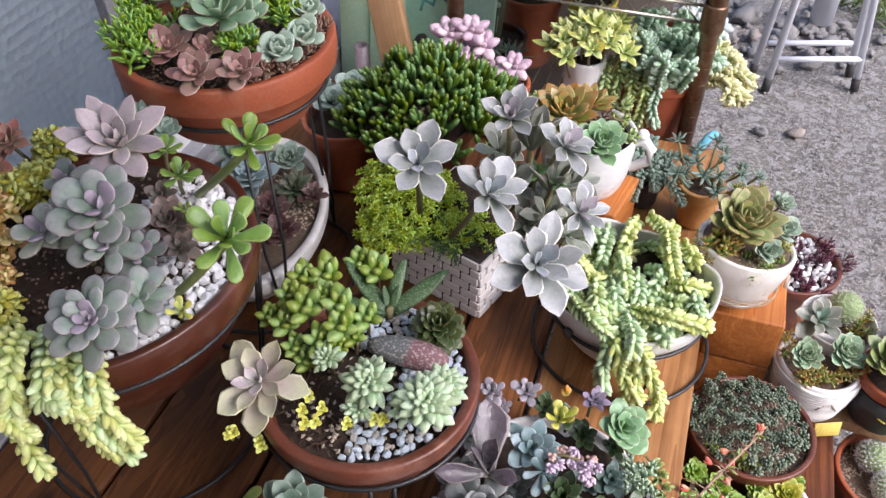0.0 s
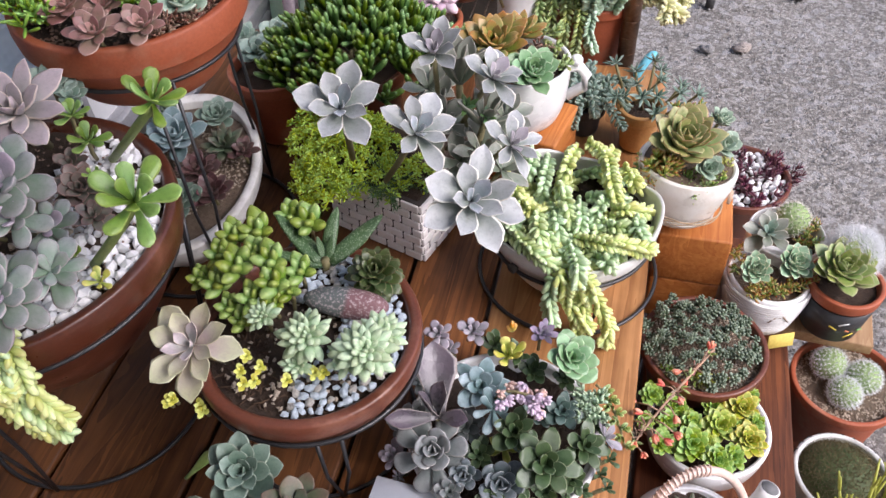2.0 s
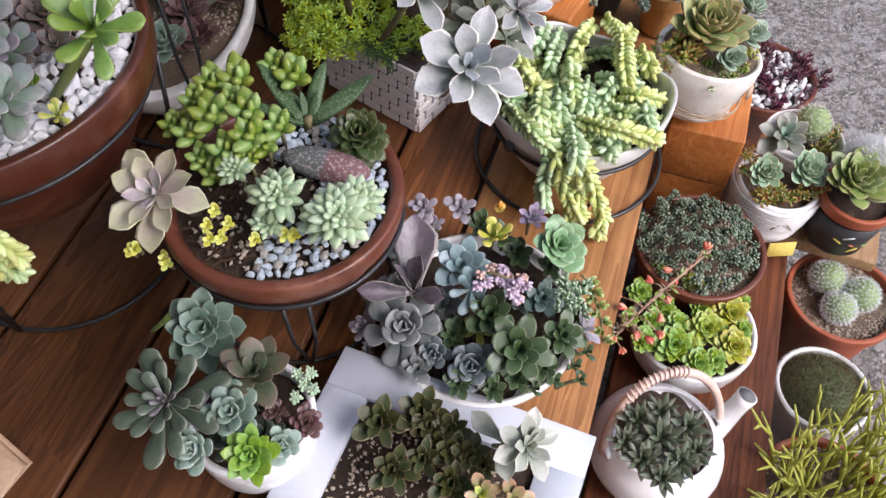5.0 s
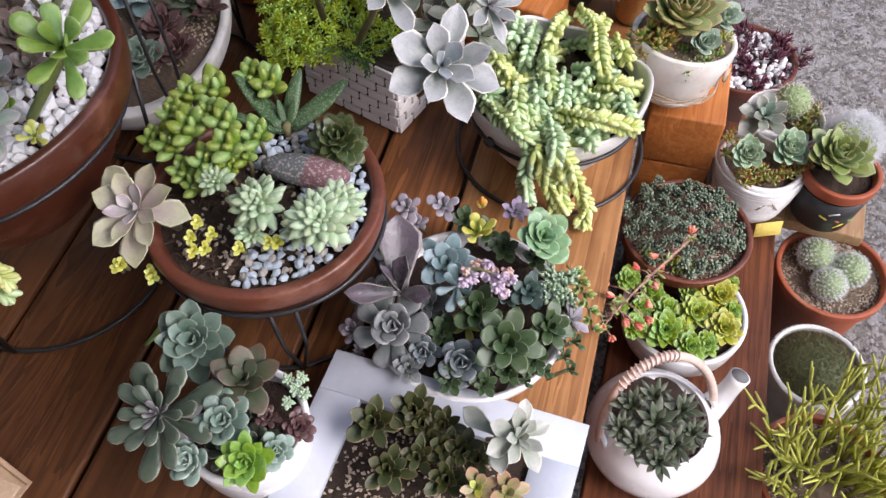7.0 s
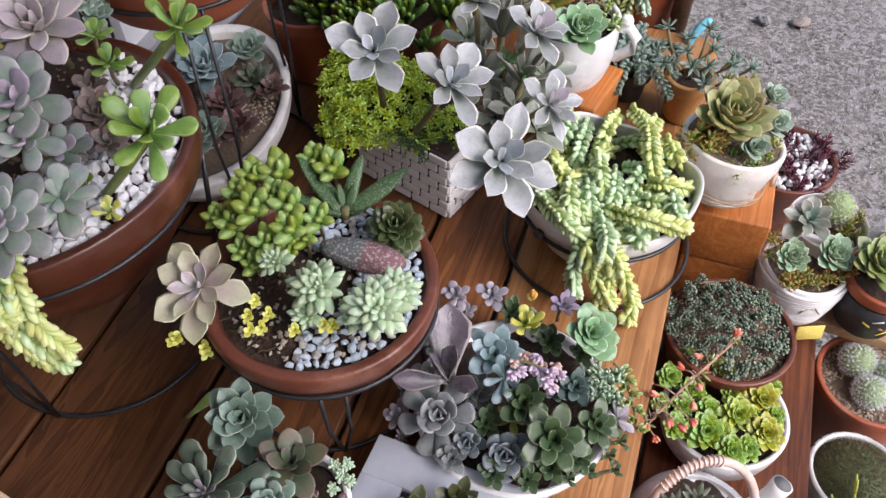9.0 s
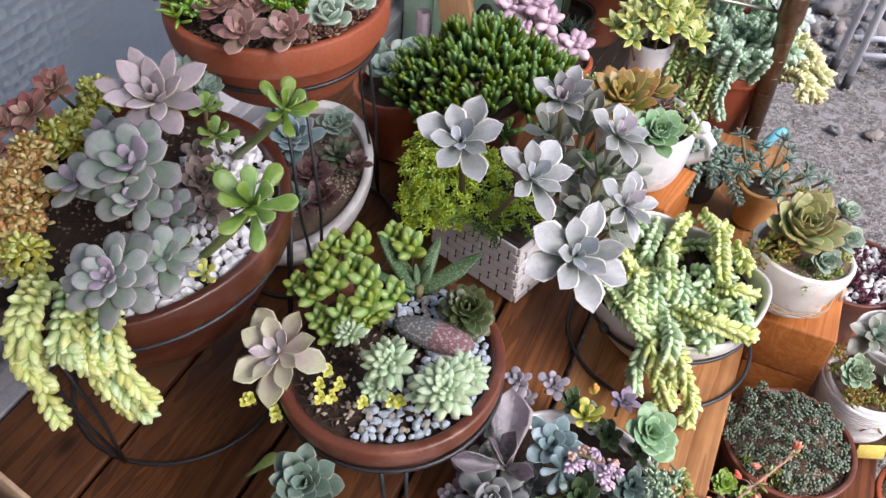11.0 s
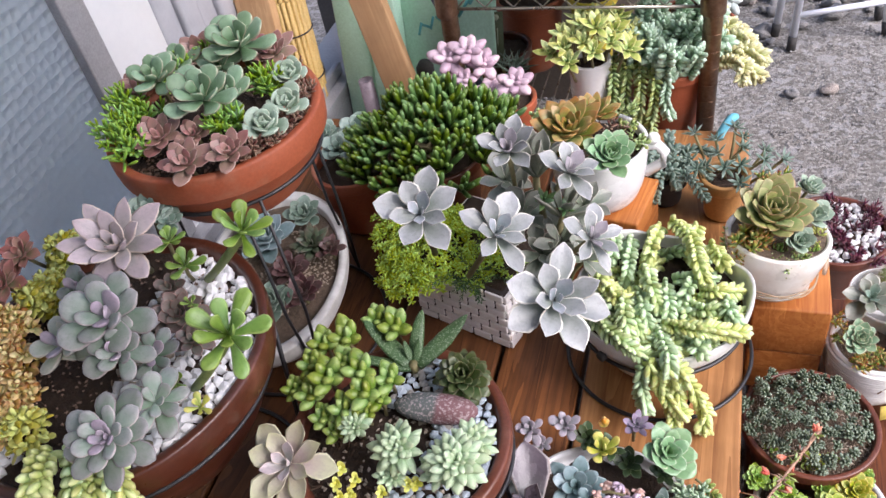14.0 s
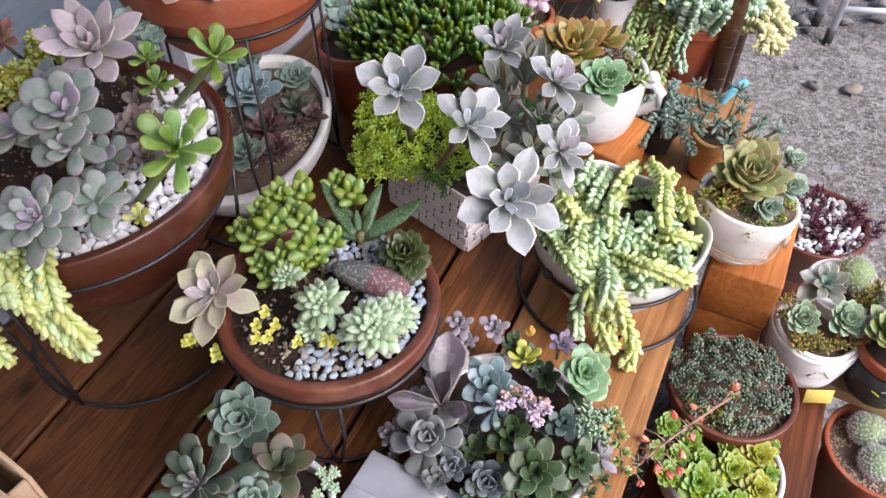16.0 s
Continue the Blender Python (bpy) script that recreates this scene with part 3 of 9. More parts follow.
# unseen plain rear wall, added to bounce light; an unseen ceiling follows below
porch = thing("porch", 0, 0, 0, "unseen plain rear wall, added with a ceiling to shape the light", "porch", kind="structure", rz=AXIS)
UNSEEN_BOARD = surface("unseen_board", (0.52, 0.50, 0.46), (0.62, 0.60, 0.56), 0.85, 6, 90, 0.2)
part("rear_wall", block(3.2, 0.06, 2.5, 0, 0, (-0.2, -2.40, 0.95)), UNSEEN_BOARD, porch)


# ---------------------------------------------------------------- pots and stands
def bowl_profile(r, h, foot=0.6, lip=0.02, t=0.010, belly=0.25):
    """A flared bowl with a banded lip."""
    return rounded([(0.001, 0), (r * foot, 0), (r * (foot + (0.97 - foot) * 0.62), h * 0.42), (r * 0.955, h - lip), (r * 0.985, h - lip + 0.002), (r, h - lip * 0.4), (r * 0.99, h), (r - t, h - 0.001), (r - t * 1.5, h - 0.014), (r * 0.8, h * 0.5), (0.001, h * 0.4)])


def pot_profile(r, h, foot=0.7, lip=0.016, t=0.006, step=0.004):
    """A flower pot with a collar."""
    return rounded([(0.001, 0), (r * foot, 0), (r - step - 0.002, h - lip), (r - 0.001, h - lip + 0.001), (r, h), (r - t, h), (r - t - 0.002, h - 0.012), (r * foot * 0.9, h * 0.5), (0.001, h * 0.45)])


def cup_profile(r, h, foot=0.75, t=0.006):
    """A plain round-sided cache pot."""
    return rounded([(0.001, 0), (r * foot, 0), (r * (foot + 0.18), h * 0.35), (r * 0.99, h * 0.75), (r, h - 0.002), (r - t * 0.5, h), (r - t, h - 0.002), (r - t * 1.3, h * 0.7), (r * 0.6, h * 0.4), (0.001, h * 0.4)])


def potted(name, x, y, rim_z, r, h, profile, mat, label, soil=SOIL, fill=0.012, squash=(1, 1), rz=0.0, wob=0.012, lift=0.004):
    """A thing at the pot's base: the pot and its soil."""
    ob = thing(name, x, y, rim_z - h, label, "potted plant", "potted succulents", rz=rz)
    part("pot", lathe(profile, 64, wob, x * 9, squash), mat, ob)
    soil_disc(ob, soil, r * 0.955, h - fill, squash, lift)
    return ob


def wire_stand(x, y, top_z, bottom_z, r_top, r_bot, turn=0, legs=3, squash=(1, 1), rz=0.0, bar=0.0021):
    """A wire plant stand: two rings joined by bent legs."""
    st = thing("plant_stand", x, y, bottom_z, "black wire plant stand with two rings", "plant stand", "wire plant stands", rz=rz)
    h = top_z - bottom_z
    part("ring", tube(ring_points(r_top, h, 56, squash), bar, True), BLACKWIRE, st)
    part("ring", tube(ring_points(r_bot, bar, 56, squash), bar, True), BLACKWIRE, st)
    for k in range(legs):
        a = radians(turn + 360 / legs * k)
        for da in (-0.10, 0.10):
            c, s, c2, s2 = math.cos(a + da), math.sin(a + da), math.cos(a), math.sin(a)
            part("leg", tube([((r_top + bar) * c * squash[0], (r_top + bar) * s * squash[1], h), (((r_top + r_bot) / 2 + 0.002) * c * squash[0], ((r_top + r_bot) / 2 + 0.002) * s * squash[1], h * 0.45), ((r_bot + bar) * c2 * squash[0], (r_bot + bar) * s2 * squash[1], bar)], bar * 0.85), BLACKWIRE, st)
    return st

big_bowl = potted("succulent_bowl", -0.288, 0.486, 0.235, 0.137, 0.135, bowl_profile(0.137, 0.135, 0.52, 0.030), TERRA_DARK, "brown glazed bowl of lilac succulents and white pebbles")
wire_stand(-0.288, 0.486, 0.197, 0.0, 0.1285, 0.105, 20)
top_bowl = potted("succulent_bowl", -0.206, 0.700, 0.310, 0.105, 0.085, bowl_profile(0.105, 0.085, 0.66, 0.03), TERRA, "terracotta bowl of red and green succulents on a tall stand")
wire_stand(-0.206, 0.700, 0.262, 0.0, 0.0925, 0.104, 50)
mid_bowl = potted("succulent_bowl", -0.064, 0.431, 0.140, 0.0965, 0.085, bowl_profile(0.0965, 0.085, 0.62, 0.022), TERRA_BOWL, "red-brown clay bowl of mixed succulents with a stone")
wire_stand(-0.064, 0.431, 0.112, 0.0, 0.0940, 0.082, -80)
grey_pot = potted("potted_echeveria", -0.222, 0.726, 0.078, 0.088, 0.078, cup_profile(0.088, 0.078, 0.6, 0.010), GREYWHITE, "oval grey-white ceramic planter of dark and blue rosettes", GRITSOIL, squash=(1, 1.58))
back_pot = potted("potted_echeveria", -0.127, 0.875, 0.10, 0.054, 0.10, pot_profile(0.054, 0.10), TERRA, "terracotta pot of pale blue rosettes")
donkey_pot = potted("donkey_tail_planter", 0.194, 0.594, 0.085, 0.0864, 0.079, bowl_profile(0.0864, 0.079, 0.62, 0.02, 0.004), GREYWHITE, "oval white enamel planter of trailing donkey tail", SOIL, 0.014)
for v in donkey_pot.children[0].data.vertices:
    lift = max(0.0, math.cos(3 * (math.atan2(v.co.y, v.co.x) - radians(110)))) * max(0.0, v.co.z / 0.079 - 0.35)
    v.co.x, v.co.y, v.co.z = v.co.x * (1 + 0.09 * lift), v.co.y * (1 + 0.09 * lift), v.co.z + 0.018 * lift
# wall isn't pierced; this dark disc paints the shade of the lug's hole
part("lug_hole", tube([(-0.066, -0.0505, 0.058), (-0.0705, -0.054, 0.0575)], 0.0050, seg=16), RUBBER, donkey_pot, "dark disc for the shade in the hole under the rim")
wire_stand(0.194, 0.594, 0.060, 0.0, 0.0835, 0.095, 30)
agave_pot = potted("potted_echeveria", 0.337, 0.661, 0.078, 0.0535, 0.070, cup_profile(0.0535, 0.070, 0.66), CREAM, "cream faceted pot of green rosettes on its saucer", GRITSOIL, 0.004)
agave_pot.matrix_basis = Matrix.Translation((0.328, 0.652, 0.0105)) @ lean(0.10, 0.12)
white_pot = potted("potted_echeveria", 0.168, 0.775, 0.15, 0.055, 0.08, cup_profile(0.055, 0.08), WHITE, "glossy white pot of red-tipped rosettes")
dark_pot = potted("potted_sedum", 0.335, 0.517, -0.06, 0.0684, 0.089, pot_profile(0.0684, 0.089), TERRA_BOWL, "red-brown pot full of small dark green sedum", GRITSOIL)
aeonium_pot = potted("potted_aeonium", 0.3223, 0.4386, -0.092, 0.0640, 0.058, cup_profile(0.0640, 0.058), WHITE, "white pot of yellow-green rosettes with coral flowers")
cactus_pot = potted("potted_cactus", 0.533, 0.523, -0.17, 0.0644, 0.13, pot_profile(0.0644, 0.13), TERRA, "terracotta pot with three round white-spined cacti", GRITSOIL)
moss_pot = potted("potted_cactus", 0.477, 0.405, -0.17, 0.0521, 0.13, cup_profile(0.0521, 0.13), GREYWHITE, "white pot with a brown-spined low cactus", GRITSOIL)
stick_pot = potted("potted_stick_plant", 0.443, 0.285, -0.17, 0.0664, 0.13, pot_profile(0.0664, 0.13), TERRA, "terracotta pot of yellow-green pencil stems", GRITSOIL)
mini_pot = potted("potted_echeveria", 0.441, 0.608, -0.06, 0.0474, 0.07, cup_profile(0.0474, 0.07), WHITE, "white rope-wrapped pot of small pale rosettes", GRITSOIL)
plastic_pot = potted("potted_cactus", 0.479, 0.661, -0.05, 0.0453, 0.08, cup_profile(0.0453, 0.08, 0.8, 0.003), WHITE, "white plastic pot of a cactus and a rosette", GRITSOIL, 0.026)
black_pot = potted("potted_agave", 0.519, 0.580, -0.052, 0.0425, 0.078, pot_profile(0.0425, 0.078), TERRA, "small terracotta pot with a black painted band")
purple_pot = potted("potted_sedum", 0.540, 0.915, -0.19, 0.077, 0.11, pot_profile(0.077, 0.11), TERRA_BOWL, "terracotta pot of purple succulents and white pebbles")
purple_planter = potted("succulent_planter", 0.095, 0.379, 0.034, 0.0860, 0.034, cup_profile(0.0860, 0.034), WHITE, "low white planter crowded with grey-violet rosettes")
blue_pot = potted("potted_echeveria", -0.080, 0.272, 0.07, 0.048, 0.07, cup_profile(0.048, 0.07), WHITE, "white textured pot of blue-green rosettes")


def brick_planter_thing():
    """A square planter faced with small white bricks and dark joints."""
    ob = thing("brick_planter", 0.028, 0.705, 0.0, "white brick-patterned planter of ghost-grey rosettes and lime sedum", "planter", "potted succulents", rz=-36.5)
    a, b, h = 0.122, 0.126, 0.085
    joint = surface("dark_joint", (0.03, 0.022, 0.02), (0.05, 0.04, 0.035), 0.9, 80, 500)
    part("core", block(a - 0.002, b - 0.002, h, 0.001, 1, (0, 0, h / 2)), joint, ob)
    face = surface("white_brick", (0.83, 0.77, 0.73), (0.89, 0.86, 0.83), 0.7, 70, 500, 0.3, stain=(0.74, 0.64, 0.58), grain=0.08)
    rows, shared = 7, {}
    for row in range(rows):
        for side in range(4):
            w = a if side % 2 == 0 else b
            n = 5
            for k in range(n + (row % 2)):
                lo = -w / 2 + (k - 0.5 * (row % 2)) * w / n
                hi = lo + w / n - 0.0027
                lo, hi = max(lo, -w / 2 + (0.0 if side % 2 else -0.0014)), min(hi, w / 2)
                if hi - lo < 0.006:
                    continue
                key = round(hi - lo, 4)
                if key not in shared:
                    bm = block(hi - lo, 0.0036, h / rows - 0.0026, 0.0006, 1)
                    me = bpy.data.meshes.new("brick")
                    bm.to_mesh(me)
                    bm.free()
                    shared[key] = me
                off = (b if side % 2 == 0 else a) / 2 - 0.0004
                link_mesh("brick", shared[key], face, ob, "", pose(0, 0, 0, 0, 0, 90 * side) @ pose((lo + hi) / 2, -off, (row + 0.5) * h / rows))
    bm = block(a - 0.012, b - 0.012, 0.014, 0.002, 1, (0, 0, h - 0.002))
    part("soil", bm, SOIL, ob)
    return ob


brick_planter = brick_planter_thing()


def teapot_thing(x, y, z, r):
    ob = thing("teapot", x, y, z, "white porcelain teapot with a cane-wrapped handle, planted with dark succulents", "teapot", "potted succulents", rz=14)
    h = r * 1.05
    part("body", lathe(rounded([(0.001, 0), (r * 0.62, 0), (r * 0.93, h * 0.25), (r, h * 0.5), (r * 0.93, h * 0.78), (r * 0.74, h), (r * 0.70, h * 1.01), (r * 0.69, h * 0.92), (0.001, h * 0.9)]), 64, 0.004), WHITE, ob)
    soil_disc(ob, SOIL, r * 0.69, h * 0.93, hump=0.008)
    pts = bezier((r * 0.85, 0.004, h * 0.42), (r * 1.20, 0.010, h * 0.50), (r * 1.40, 0.014, h * 1.06), 10)
    sp = tube(pts, r * 0.185, seg=20, taper=[1.35 - 0.075 * k for k in range(8)] + [0.80, 0.82, 0.86])
    part("spout", sp, WHITE, ob)
    e, d = pts[-1], (pts[-1] - pts[-2]).normalized()
    # the spout is closed; a dark disc paints the shade in its mouth
    hole = surface("spout_hollow_shade", (0.10, 0.10, 0.10), (0.16, 0.16, 0.16), 0.8)
    part("spout_mouth", tube([e - d * 0.0005, e + d * 0.0006], r * 0.135, seg=20), hole, ob)
    HY, HZ = r * 0.42, r * 1.22
    cane = surface("pink_cane", (0.62, 0.44, 0.36), (0.72, 0.56, 0.48), 0.5, 60, 300, 0.2)
    arc = [(r * 0.90 * math.cos(a), HY * math.sin(a), h * 0.86 + HZ * math.sin(a)) for a in (math.pi * k / 24 for k in range(25))]
    handle = part("handle", tube(arc, 0.0042, seg=10), cane, ob, "bent cane handle")
    for k in range(14):
        a = math.pi * (0.40 + 0.023 * k)
        c = Vector((r * 0.90 * math.cos(a), HY * math.sin(a), h * 0.86 + HZ * math.sin(a)))
        t = Vector((-math.sin(a) * 0.90, math.cos(a) * 0.42, math.cos(a) * 1.22)).normalized()
        s = t.cross(Vector((0, 1, 0))).normalized()
        q = s.cross(t)
        part("cane_wrap", tube([c + (s * math.cos(b) + q * math.sin(b)) * 0.0048 + t * 0.0006 * b for b in (2 * math.pi * j / 12 for j in range(12))], 0.0009, True, 6), cane, handle)
    for sx in (-1, 1):
        part("lug", tube([(sx * r * 0.84, -0.007, h * 0.80), (sx * r * 0.87, -0.004, h * 0.97), (sx * r * 0.87, 0.004, h * 0.97), (sx * r * 0.84, 0.007, h * 0.80)], 0.003, seg=8), WHITE, ob)
    return ob


teapot = teapot_thing(0.268, 0.318, -0.15, 0.065)


def frame_planter_thing():
    """A shallow tray under a broad white painted frame."""
    ob = thing("frame_planter", 0.0, 0.0, 0.0, "white painted wooden frame planter of dark green rosettes", "planter", "potted succulents")
    c, s = math.cos(radians(-22)), math.sin(radians(-22))
    ox, oy = -0.018, 0.349
    place = pose(ox, oy, 0, 0, 0, -22)
    w, d, b, z = 0.215, 0.20, 0.036, 0.018
    ob.matrix_basis = place
    for nm, sx, sy, x, y in (("frame_bar", w, b, w / 2, -b / 2), ("frame_bar", w, b, w / 2, -d + b / 2), ("frame_bar", b, d - 2 * b - 0.0002, b / 2, -d / 2), ("frame_bar", b, d - 2 * b - 0.0002, w - b / 2, -d / 2)):
        part(nm, block(sx, sy, 0.014, 0.0005, 1, (x, y, z + 0.007)), WHITEPAINT, ob)
    part("tray", block(w - 0.02, d - 0.02, z, 0.001, 1, (w / 2, -d / 2, z / 2)), WHITEPAINT, ob)
    part("soil", block(w - 2 * b, d - 2 * b, 0.008, 0.001, 1, (w / 2, -d / 2, z + 0.004)), SOIL, ob)
    return ob


frame_planter = frame_planter_thing()


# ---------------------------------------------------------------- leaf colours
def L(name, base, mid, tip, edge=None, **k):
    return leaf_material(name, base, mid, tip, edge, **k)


PALEPINK = L("pale_pink_leaf", (0.33, 0.34, 0.3), (0.45, 0.4, 0.41), (0.5, 0.4, 0.42), (0.7, 0.6, 0.5), edge_at=0.84)
LILAC = L("lilac_leaf", (0.15, 0.25, 0.155), (0.205, 0.28, 0.21), (0.295, 0.285, 0.285), (0.46, 0.385, 0.39), edge_at=0.9, rough=0.42, var=0.28)
LILACPINK = L("lilac_pink_leaf", (0.27, 0.29, 0.29), (0.35, 0.31, 0.36), (0.43, 0.34, 0.41), (0.5, 0.42, 0.47), edge_at=0.88, rough=0.42)
GREYGREEN = L("grey_green_leaf", (0.26, 0.32, 0.22), (0.31, 0.36, 0.28), (0.38, 0.38, 0.34), (0.48, 0.46, 0.40))
BROWNGREY = L("brown_grey_leaf", (0.09, 0.115, 0.08), (0.14, 0.135, 0.11), (0.19, 0.12, 0.105), (0.32, 0.16, 0.13), edge_at=0.88)
BRIGHT = L("bright_green_leaf", (0.10, 0.20, 0.027), (0.155, 0.285, 0.045), (0.225, 0.35, 0.07), (0.32, 0.43, 0.12), rough=0.35, sub=0.15)
YELLOWGREEN = L("yellow_green_leaf", (0.26, 0.36, 0.06), (0.42, 0.50, 0.08), (0.60, 0.52, 0.14), (0.55, 0.55, 0.16), rough=0.4)
MINTBLUE = L("mint_blue_leaf", (0.13, 0.22, 0.17), (0.19, 0.29, 0.23), (0.27, 0.35, 0.29), (0.42, 0.47, 0.4), edge_at=0.87, rough=0.42)
REDBROWN = L("rust_red_leaf", (0.22, 0.22, 0.12), (0.33, 0.18, 0.13), (0.40, 0.17, 0.14), (0.46, 0.26, 0.22), var=0.3)
YELLOWLEAF = L("yellow_sedum_leaf", (0.38, 0.42, 0.05), (0.56, 0.58, 0.08), (0.66, 0.62, 0.16), var=0.35)
GOLDLEAF = L("golden_sedum_leaf", (0.44, 0.38, 0.08), (0.64, 0.47, 0.15), (0.66, 0.38, 0.18), var=0.4)
DONKEY_YELLOW = L("yellow_donkey_tail", (0.40, 0.50, 0.15), (0.55, 0.62, 0.21), (0.63, 0.67, 0.29), var=0.22, sub=0.1)
DONKEY_MINT = L("mint_donkey_tail", (0.33, 0.48, 0.24), (0.44, 0.60, 0.34), (0.54, 0.67, 0.42), var=0.22)
DONKEY_MIX = L("green_donkey_tail", (0.35, 0.48, 0.19), (0.48, 0.61, 0.28), (0.57, 0.67, 0.36), var=0.28)
REDROS = L("dusky_red_leaf", (0.24, 0.22, 0.14), (0.29, 0.165, 0.13), (0.32, 0.15, 0.13), (0.50, 0.34, 0.29), edge_at=0.86)
SEAGREEN = L("sea_green_leaf", (0.12, 0.23, 0.11), (0.17, 0.29, 0.16), (0.22, 0.33, 0.20), (0.46, 0.42, 0.30), edge_at=0.88)
PALEMINT = L("pale_mint_leaf", (0.19, 0.29, 0.19), (0.265, 0.37, 0.27), (0.33, 0.42, 0.32), (0.50, 0.54, 0.42), edge_at=0.87)
GREENFINGER = L("green_finger_leaf", (0.14, 0.30, 0.03), (0.24, 0.44, 0.04), (0.34, 0.54, 0.08), var=0.3)
BROWNBEAD = L("brown_bead_leaf", (0.20, 0.14, 0.09), (0.28, 0.16, 0.11), (0.34, 0.19, 0.14), var=0.4)
PINKGHOST = L("pink_grey_leaf", (0.46, 0.36, 0.35), (0.46, 0.42, 0.33), (0.46, 0.46, 0.26), (0.72, 0.68, 0.48), edge_at=0.88)
JELLY = L("jelly_bean_leaf", (0.08, 0.18, 0.022), (0.155, 0.27, 0.04), (0.3, 0.38, 0.09), rough=0.3, var=0.22, sub=0.15)
CONE = L("bronze_green_leaf", (0.02, 0.045, 0.01), (0.04, 0.08, 0.02), (0.075, 0.09, 0.03), (0.16, 0.13, 0.06), edge_at=0.88, rough=0.34)
MINTSTAR = L("mint_star_leaf", (0.2, 0.34, 0.16), (0.34, 0.48, 0.29), (0.47, 0.56, 0.36), None)
MINTSTARJ = L("small_mint_leaf", (0.22, 0.34, 0.20), (0.32, 0.44, 0.28), (0.40, 0.50, 0.34), var=0.25)
YELLOWFLOWER = L("yellow_petal", (0.5, 0.52, 0.05), (0.74, 0.73, 0.12), (0.8, 0.79, 0.22))
GHOST = L("ghost_grey_leaf", (0.17, 0.205, 0.165), (0.275, 0.295, 0.29), (0.37, 0.375, 0.385), (0.8, 0.77, 0.68), edge_at=0.88, var=0.2)
GHOSTHEART = L("ghost_blue_leaf", (0.25, 0.31, 0.3), (0.32, 0.37, 0.4), (0.4, 0.405, 0.45), (0.8, 0.77, 0.74), edge_at=0.87)
PALEAGAVE = L("beige_grey_leaf", (0.12, 0.16, 0.1), (0.19, 0.215, 0.165), (0.25, 0.25, 0.215), (0.52, 0.49, 0.4), edge_at=0.9)
SMOKE = L("smoky_green_leaf", (0.075, 0.10, 0.085), (0.115, 0.135, 0.13), (0.18, 0.185, 0.185), (0.4, 0.37, 0.35), edge_at=0.9)
LIME = L("lime_sedum_leaf", (0.30, 0.46, 0.03), (0.48, 0.64, 0.04), (0.60, 0.74, 0.10), var=0.3, rough=0.4)
TANGREEN = L("tan_green_leaf", (0.13, 0.22, 0.06), (0.2, 0.29, 0.09), (0.32, 0.29, 0.12), (0.38, 0.22, 0.12), edge_at=0.88)
REDSPIKE = L("red_green_spike", (0.22, 0.36, 0.07), (0.36, 0.40, 0.08), (0.42, 0.10, 0.05), var=0.35)
REDTIP = L("red_tipped_leaf", (0.10, 0.18, 0.035), (0.18, 0.25, 0.05), (0.42, 0.21, 0.07), (0.36, 0.24, 0.09), edge_at=0.86)
GREENBEAD = L("green_bead_leaf", (0.22, 0.32, 0.09), (0.30, 0.42, 0.14), (0.42, 0.46, 0.18), var=0.35)
BLUE = L("powder_blue_leaf", (0.11, 0.19, 0.18), (0.17, 0.26, 0.265), (0.25, 0.33, 0.35), (0.4, 0.46, 0.46), edge_at=0.88, rough=0.42)
BLUEGREEN = L("blue_green_leaf", (0.07, 0.13, 0.09), (0.12, 0.19, 0.145), (0.19, 0.26, 0.205), (0.32, 0.37, 0.3), edge_at=0.86, rough=0.42)
DARKRED = L("dark_red_leaf", (0.05, 0.045, 0.03), (0.085, 0.05, 0.045), (0.12, 0.05, 0.05), (0.2, 0.11, 0.1), edge_at=0.88)
DARKRED2 = L("olive_red_leaf", (0.03, 0.05, 0.02), (0.065, 0.085, 0.04), (0.11, 0.07, 0.045), (0.2, 0.14, 0.11), rough=0.35, edge_at=0.9)
DARKGREEN = L("black_green_leaf", (0.03, 0.06, 0.03), (0.06, 0.10, 0.05), (0.10, 0.07, 0.05), rough=0.35)
AEONIUM = L("fresh_green_leaf", (0.07, 0.18, 0.018), (0.14, 0.29, 0.03), (0.23, 0.36, 0.05), (0.34, 0.42, 0.08), rough=0.34, var=0.25)
AEOYELLOW = L("yellow_edged_leaf", (0.11, 0.25, 0.025), (0.23, 0.34, 0.035), (0.45, 0.41, 0.055), (0.55, 0.44, 0.1), rough=0.36)
SLATE = L("slate_green_leaf", (0.04, 0.065, 0.03), (0.075, 0.105, 0.06), (0.12, 0.125, 0.085), (0.22, 0.20, 0.16), edge_at=0.88)
PALEGREENEDGE = L("pale_edged_leaf", (0.13, 0.26, 0.13), (0.19, 0.34, 0.20), (0.30, 0.42, 0.27), (0.58, 0.54, 0.38), edge_at=0.8)
AGAVEGREEN = L("agave_green_leaf", (0.11, 0.21, 0.045), (0.17, 0.28, 0.07), (0.25, 0.29, 0.09), (0.34, 0.32, 0.18))
VIOLET = L("violet_leaf", (0.18, 0.20, 0.20), (0.24, 0.20, 0.28), (0.30, 0.21, 0.32))
PURPLELEAF = L("purple_leaf", (0.045, 0.045, 0.042), (0.075, 0.06, 0.075), (0.12, 0.095, 0.115), (0.36, 0.3, 0.27), rough=0.27, edge_at=0.92)
GREENROS = L("soft_green_leaf", (0.12, 0.25, 0.10), (0.17, 0.33, 0.15), (0.24, 0.38, 0.20), (0.42, 0.46, 0.32), edge_at=0.88)
SLATEBLUE = L("slate_blue_leaf", (0.04, 0.065, 0.06), (0.075, 0.105, 0.105), (0.13, 0.15, 0.165), (0.36, 0.37, 0.36), edge_at=0.9)
